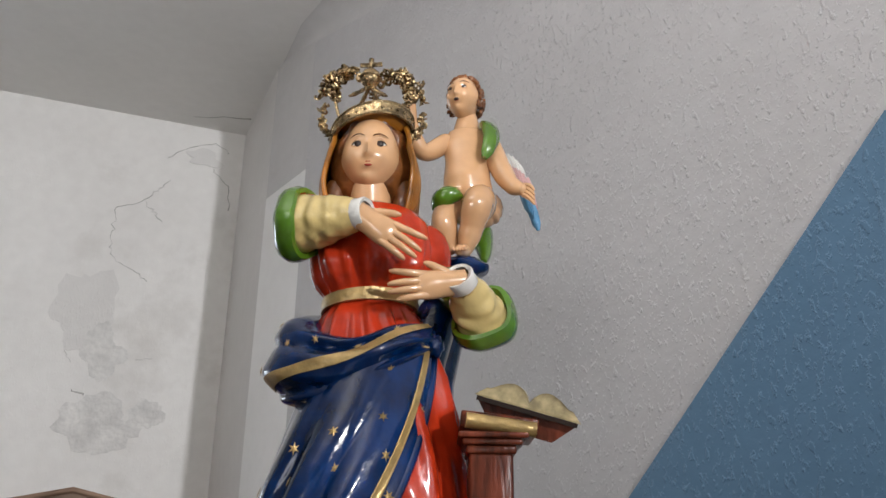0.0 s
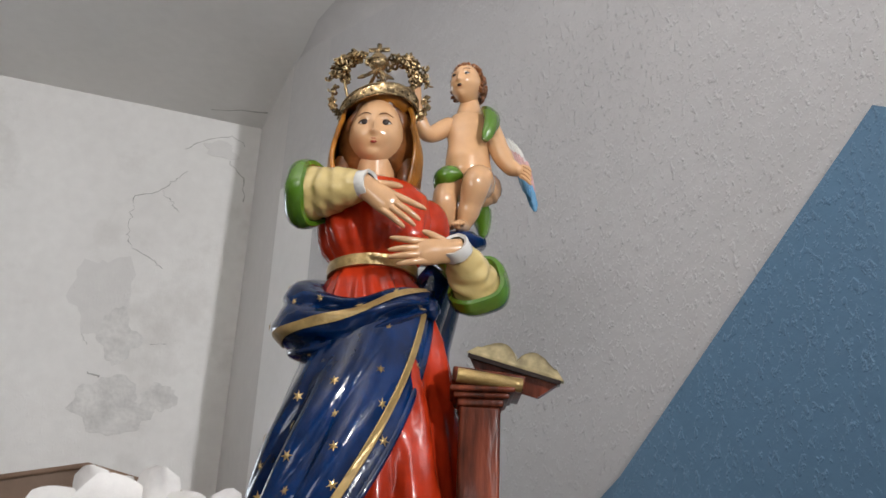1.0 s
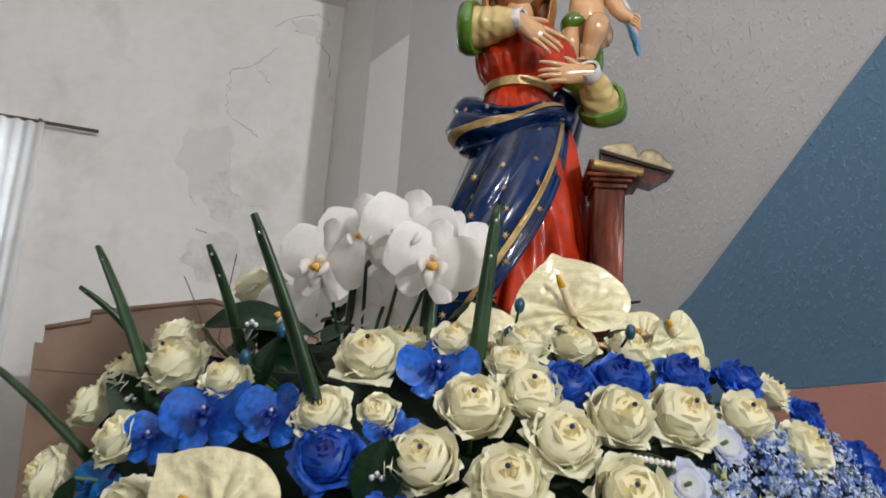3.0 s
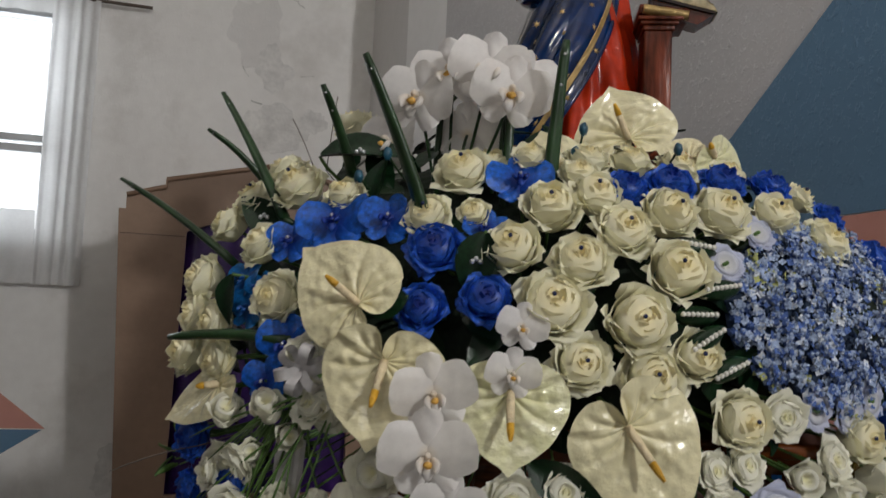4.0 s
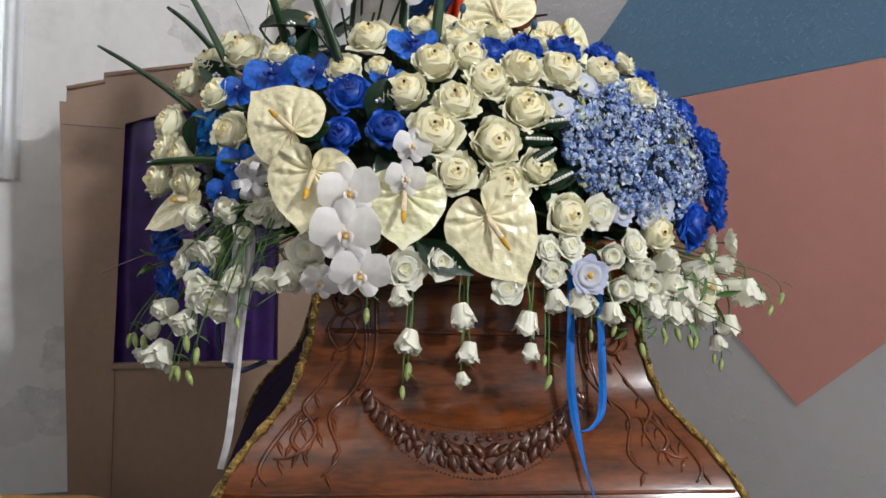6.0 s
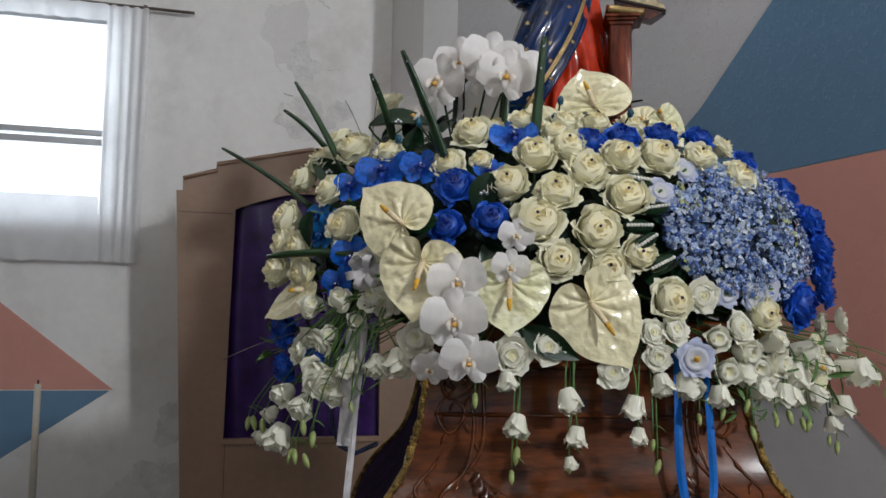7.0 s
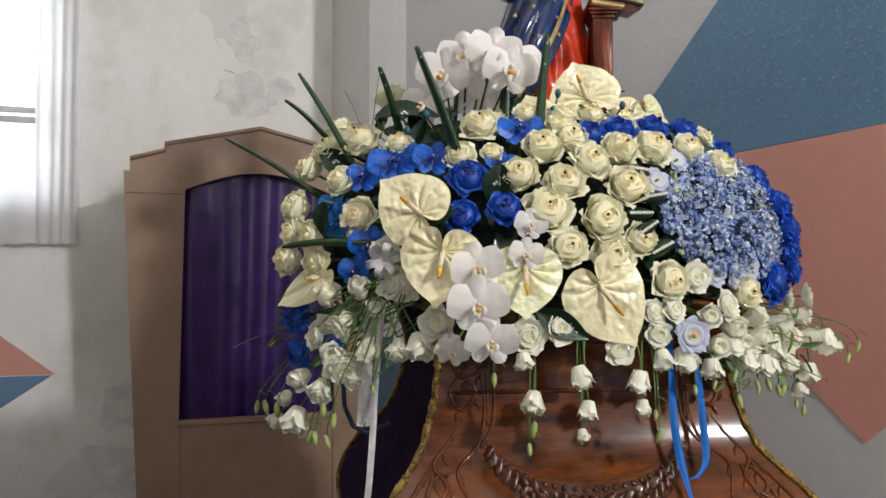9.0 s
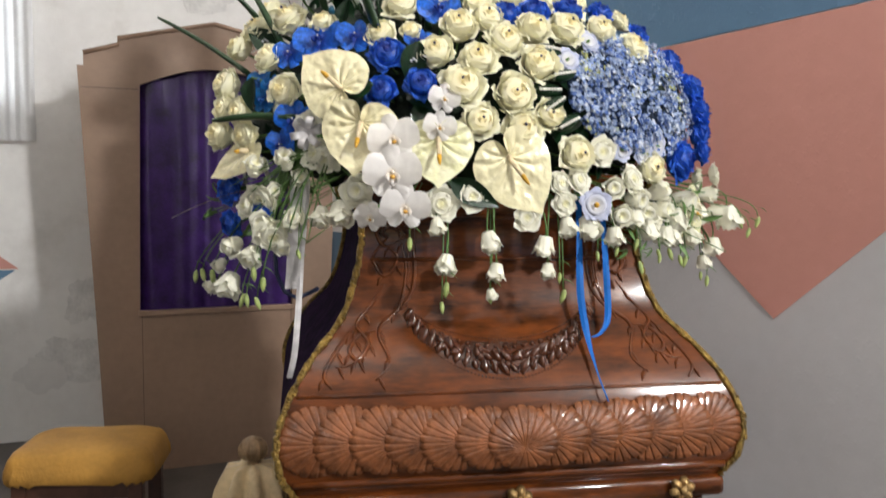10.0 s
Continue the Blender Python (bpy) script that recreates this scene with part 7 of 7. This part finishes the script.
# long rolled blades with wire and stones
for a, b, r in (((-0.505, 0.585, 1.360), (-0.686, 0.625, 1.472), 0.0065), ((-0.445, 0.580, 1.420), (-0.548, 0.612, 1.589), 0.0075), ((-0.510, 0.690, 1.485), (-0.582, 0.652, 1.549), 0.0065),
                ((-0.362, 0.585, 1.480), (-0.393, 0.530, 1.580), 0.0062), ((-0.255, 0.490, 1.415), (-0.325, 0.445, 1.592), 0.0092), ((-0.117, 0.530, 1.460), (-0.103, 0.510, 1.632), 0.0068),
                ((-0.400, 0.490, 1.270), (-0.556, 0.515, 1.268), 0.0100), ((-0.170, 0.60, 1.45), (-0.166, 0.60, 1.60), 0.0055)):
    a, b = Vector(a), Vector(b)
    t = thing("rolled_blade", "stiff dark green rolled leaf blade with tiny stones", "leaf", "rolled blades")
    g = Geo()
    pts = [a.lerp(b, k / 9) + Vector((0, 0, 0.006 * math.sin(math.pi * k / 9))) for k in range(10)]
    g.tube(pts, [r * (1.35 - 0.55 * (k / 9) ** 1.3) for k in range(9)] + [r * 0.62], BLADE, 9, 0.6)
    part("blade", g, t)
    for k in (6, 8):
        part("rhinestone", GEM_MESH, t, m=Matrix.Translation(pts[k] + Vector((0, -r * 0.6, 0))) @ Matrix.Scale(0.6, 4))
    stem_to_core(t, a, outward(a), BLADE, r * 0.7)
# thin grasses fanning down
g0 = [(-0.455, 0.482, 1.164), (-0.496, 0.505, 1.130), (-0.435, 0.473, 1.095), (-0.415, 0.465, 1.068), (-0.475, 0.492, 1.150), (-0.53, 0.53, 1.15), (-0.45, 0.48, 1.05), (-0.40, 0.46, 1.03), (-0.38, 0.455, 1.05), (-0.51, 0.52, 1.08)]
for i, p in enumerate(g0):
    t = thing("grass_blade", "thin green grass stem hanging from the flowers", "grass", "grass stems")
    g = Geo()
    a = Vector((-0.366 + 0.004 * i, 0.462, 1.215))
    g.tube(bez(a, a.lerp(Vector(p), 0.5) + Vector((0, -0.012, 0.02)), p, 8), [0.0014] * 7 + [0.0004], STEM, 5)
    part("stem", g, t)
    stem_to_core(t, a, outward(a), STEM, 0.0014)
for a, b in (((-0.52, 0.54, 1.14), (-0.66, 0.60, 1.09)), ((-0.42, 0.68, 1.50), (-0.405, 0.66, 1.60)), ((-0.44, 0.70, 1.50), (-0.475, 0.69, 1.575))):
    t = thing("thin_wire", "hair-thin wire twig standing out of the flowers", "wire", "thin wires")
    g = Geo()
    g.tube(bez(a, Vector(a).lerp(Vector(b), 0.5) + Vector((0, 0, 0.008)), b, 6), 0.0007, ROD, 4)
    part("wire", g, t)
    stem_to_core(t, a, outward(a), ROD, 0.0007)
# small teal buds on wires
for p in ((-0.312, 0.545, 1.50), (-0.075, 0.600, 1.548), (-0.085, 0.585, 1.515), (-0.345, 0.54, 1.47), (0.045, 0.62, 1.53)):
    t = thing("teal_bud", "small teal dyed bud on a dark wire", "flower bud", "teal buds")
    g = Geo()
    g.ball(p, (0.0058, 0.0058, 0.0085), TEALB, None, 10, 8, 0.2)
    part("bud", g, t)
    stem_to_core(t, Vector(p), outward(p), BLADE, 0.0015)

# ---- ribbons ----
def ribbon(name, pts, w, mm, label, m=None, taper=0.0):
    g = Geo()
    fine = []
    P = [Vector(p) for p in pts]
    for k in range(len(P) - 1):
        p0, p1, p2, p3 = P[max(k - 1, 0)], P[k], P[k + 1], P[min(k + 2, len(P) - 1)]
        for q in range(6):
            t = q / 6
            fine.append(0.5 * ((2 * p1) + (p2 - p0) * t + (2 * p0 - 5 * p1 + 4 * p2 - p3) * t * t + (3 * p1 - p0 - 3 * p2 + p3) * t ** 3))
    fine.append(P[-1])
    rows = []
    for k, p in enumerate(fine):
        tw = 0.35 * math.sin(k * 0.35)
        s = Vector((math.cos(tw), math.sin(tw), 0)) * w * 0.5 * (1 - taper * min(1.0, max(0.0, (k / len(fine) - 0.52) / 0.25)))
        rows.append([p - s, p + Vector((0, -0.0012, 0)), p + s, p + Vector((0, 0.0008, 0))])
    g.grid(rows, mm, True)
    return tagged(part(name, g, m=m, smooth=False), label, "ribbon", "ribbons")


ribbon("blue_ribbon", [(0.141, -0.300, 1.14), (0.141, -0.310, 1.05), (0.138, -0.330, 0.95), (0.141, -0.364, 0.875), (0.148, -0.402, 0.815), (0.160, -0.424, 0.770)], 0.0135, RIBBON, "bright blue satin ribbon hanging over the carved base", BASE, 0.78)
ribbon("blue_ribbon", [(0.186, -0.300, 1.14), (0.191, -0.308, 1.05), (0.193, -0.322, 0.96), (0.184, -0.350, 0.905), (0.166, -0.362, 0.882), (0.148, -0.367, 0.876)], 0.0125, RIBBON, "bright blue satin ribbon hanging over the carved base", BASE)
ribbon("silver_ribbon", [(-0.386, 0.500, 1.16), (-0.389, 0.498, 1.11), (-0.395, 0.492, 1.036), (-0.398, 0.480, 0.96), (-0.405, 0.470, 0.86), (-0.415, 0.466, 0.81)], 0.011, SILVER, "narrow silver ribbon hanging over the velvet side")
ribbon("silver_ribbon", [(-0.404, 0.508, 1.17), (-0.406, 0.506, 1.11), (-0.412, 0.503, 1.03), (-0.415, 0.503, 0.965)], 0.026, SILVER, "broad silver ribbon end under the flowers")
bow = thing("silver_bow", "small bow of pale silver ribbon in the flowers", "bow", "ribbons")
for k, (a, up) in enumerate(((0.3, 0.5), (1.3, 0.7), (2.3, 0.6), (3.4, 0.2), (4.4, -0.2), (5.5, 0.0))):
    c = Vector((-0.378, 0.452, 1.242))
    d = Vector((math.cos(a), -0.25, math.sin(a))).normalized()
    s = d.cross(Vector((0.2, 1, up))).normalized()
    n = s.cross(d)
    rows = []
    for q in range(11):
        t = q / 10
        p = c + d * (0.030 * math.sin(math.pi * t)) + n * (0.011 * math.sin(2 * math.pi * t))
        rows.append([p - s * 0.006, p + s * 0.006])
    g = Geo()
    g.grid(rows, SILVER)
    part("loop", g, bow)
g = Geo()
g.tube([(-0.455, 0.60, 1.14), (-0.464, 0.60, 1.043), (-0.461, 0.60, 0.983), (-0.445, 0.60, 0.948), (-0.42, 0.60, 0.936), (-0.38, 0.60, 0.955)], 0.0042, NAVY, 8)
tagged(part("navy_cord", g), "navy cord hanging in a loop beside the base", "cord")
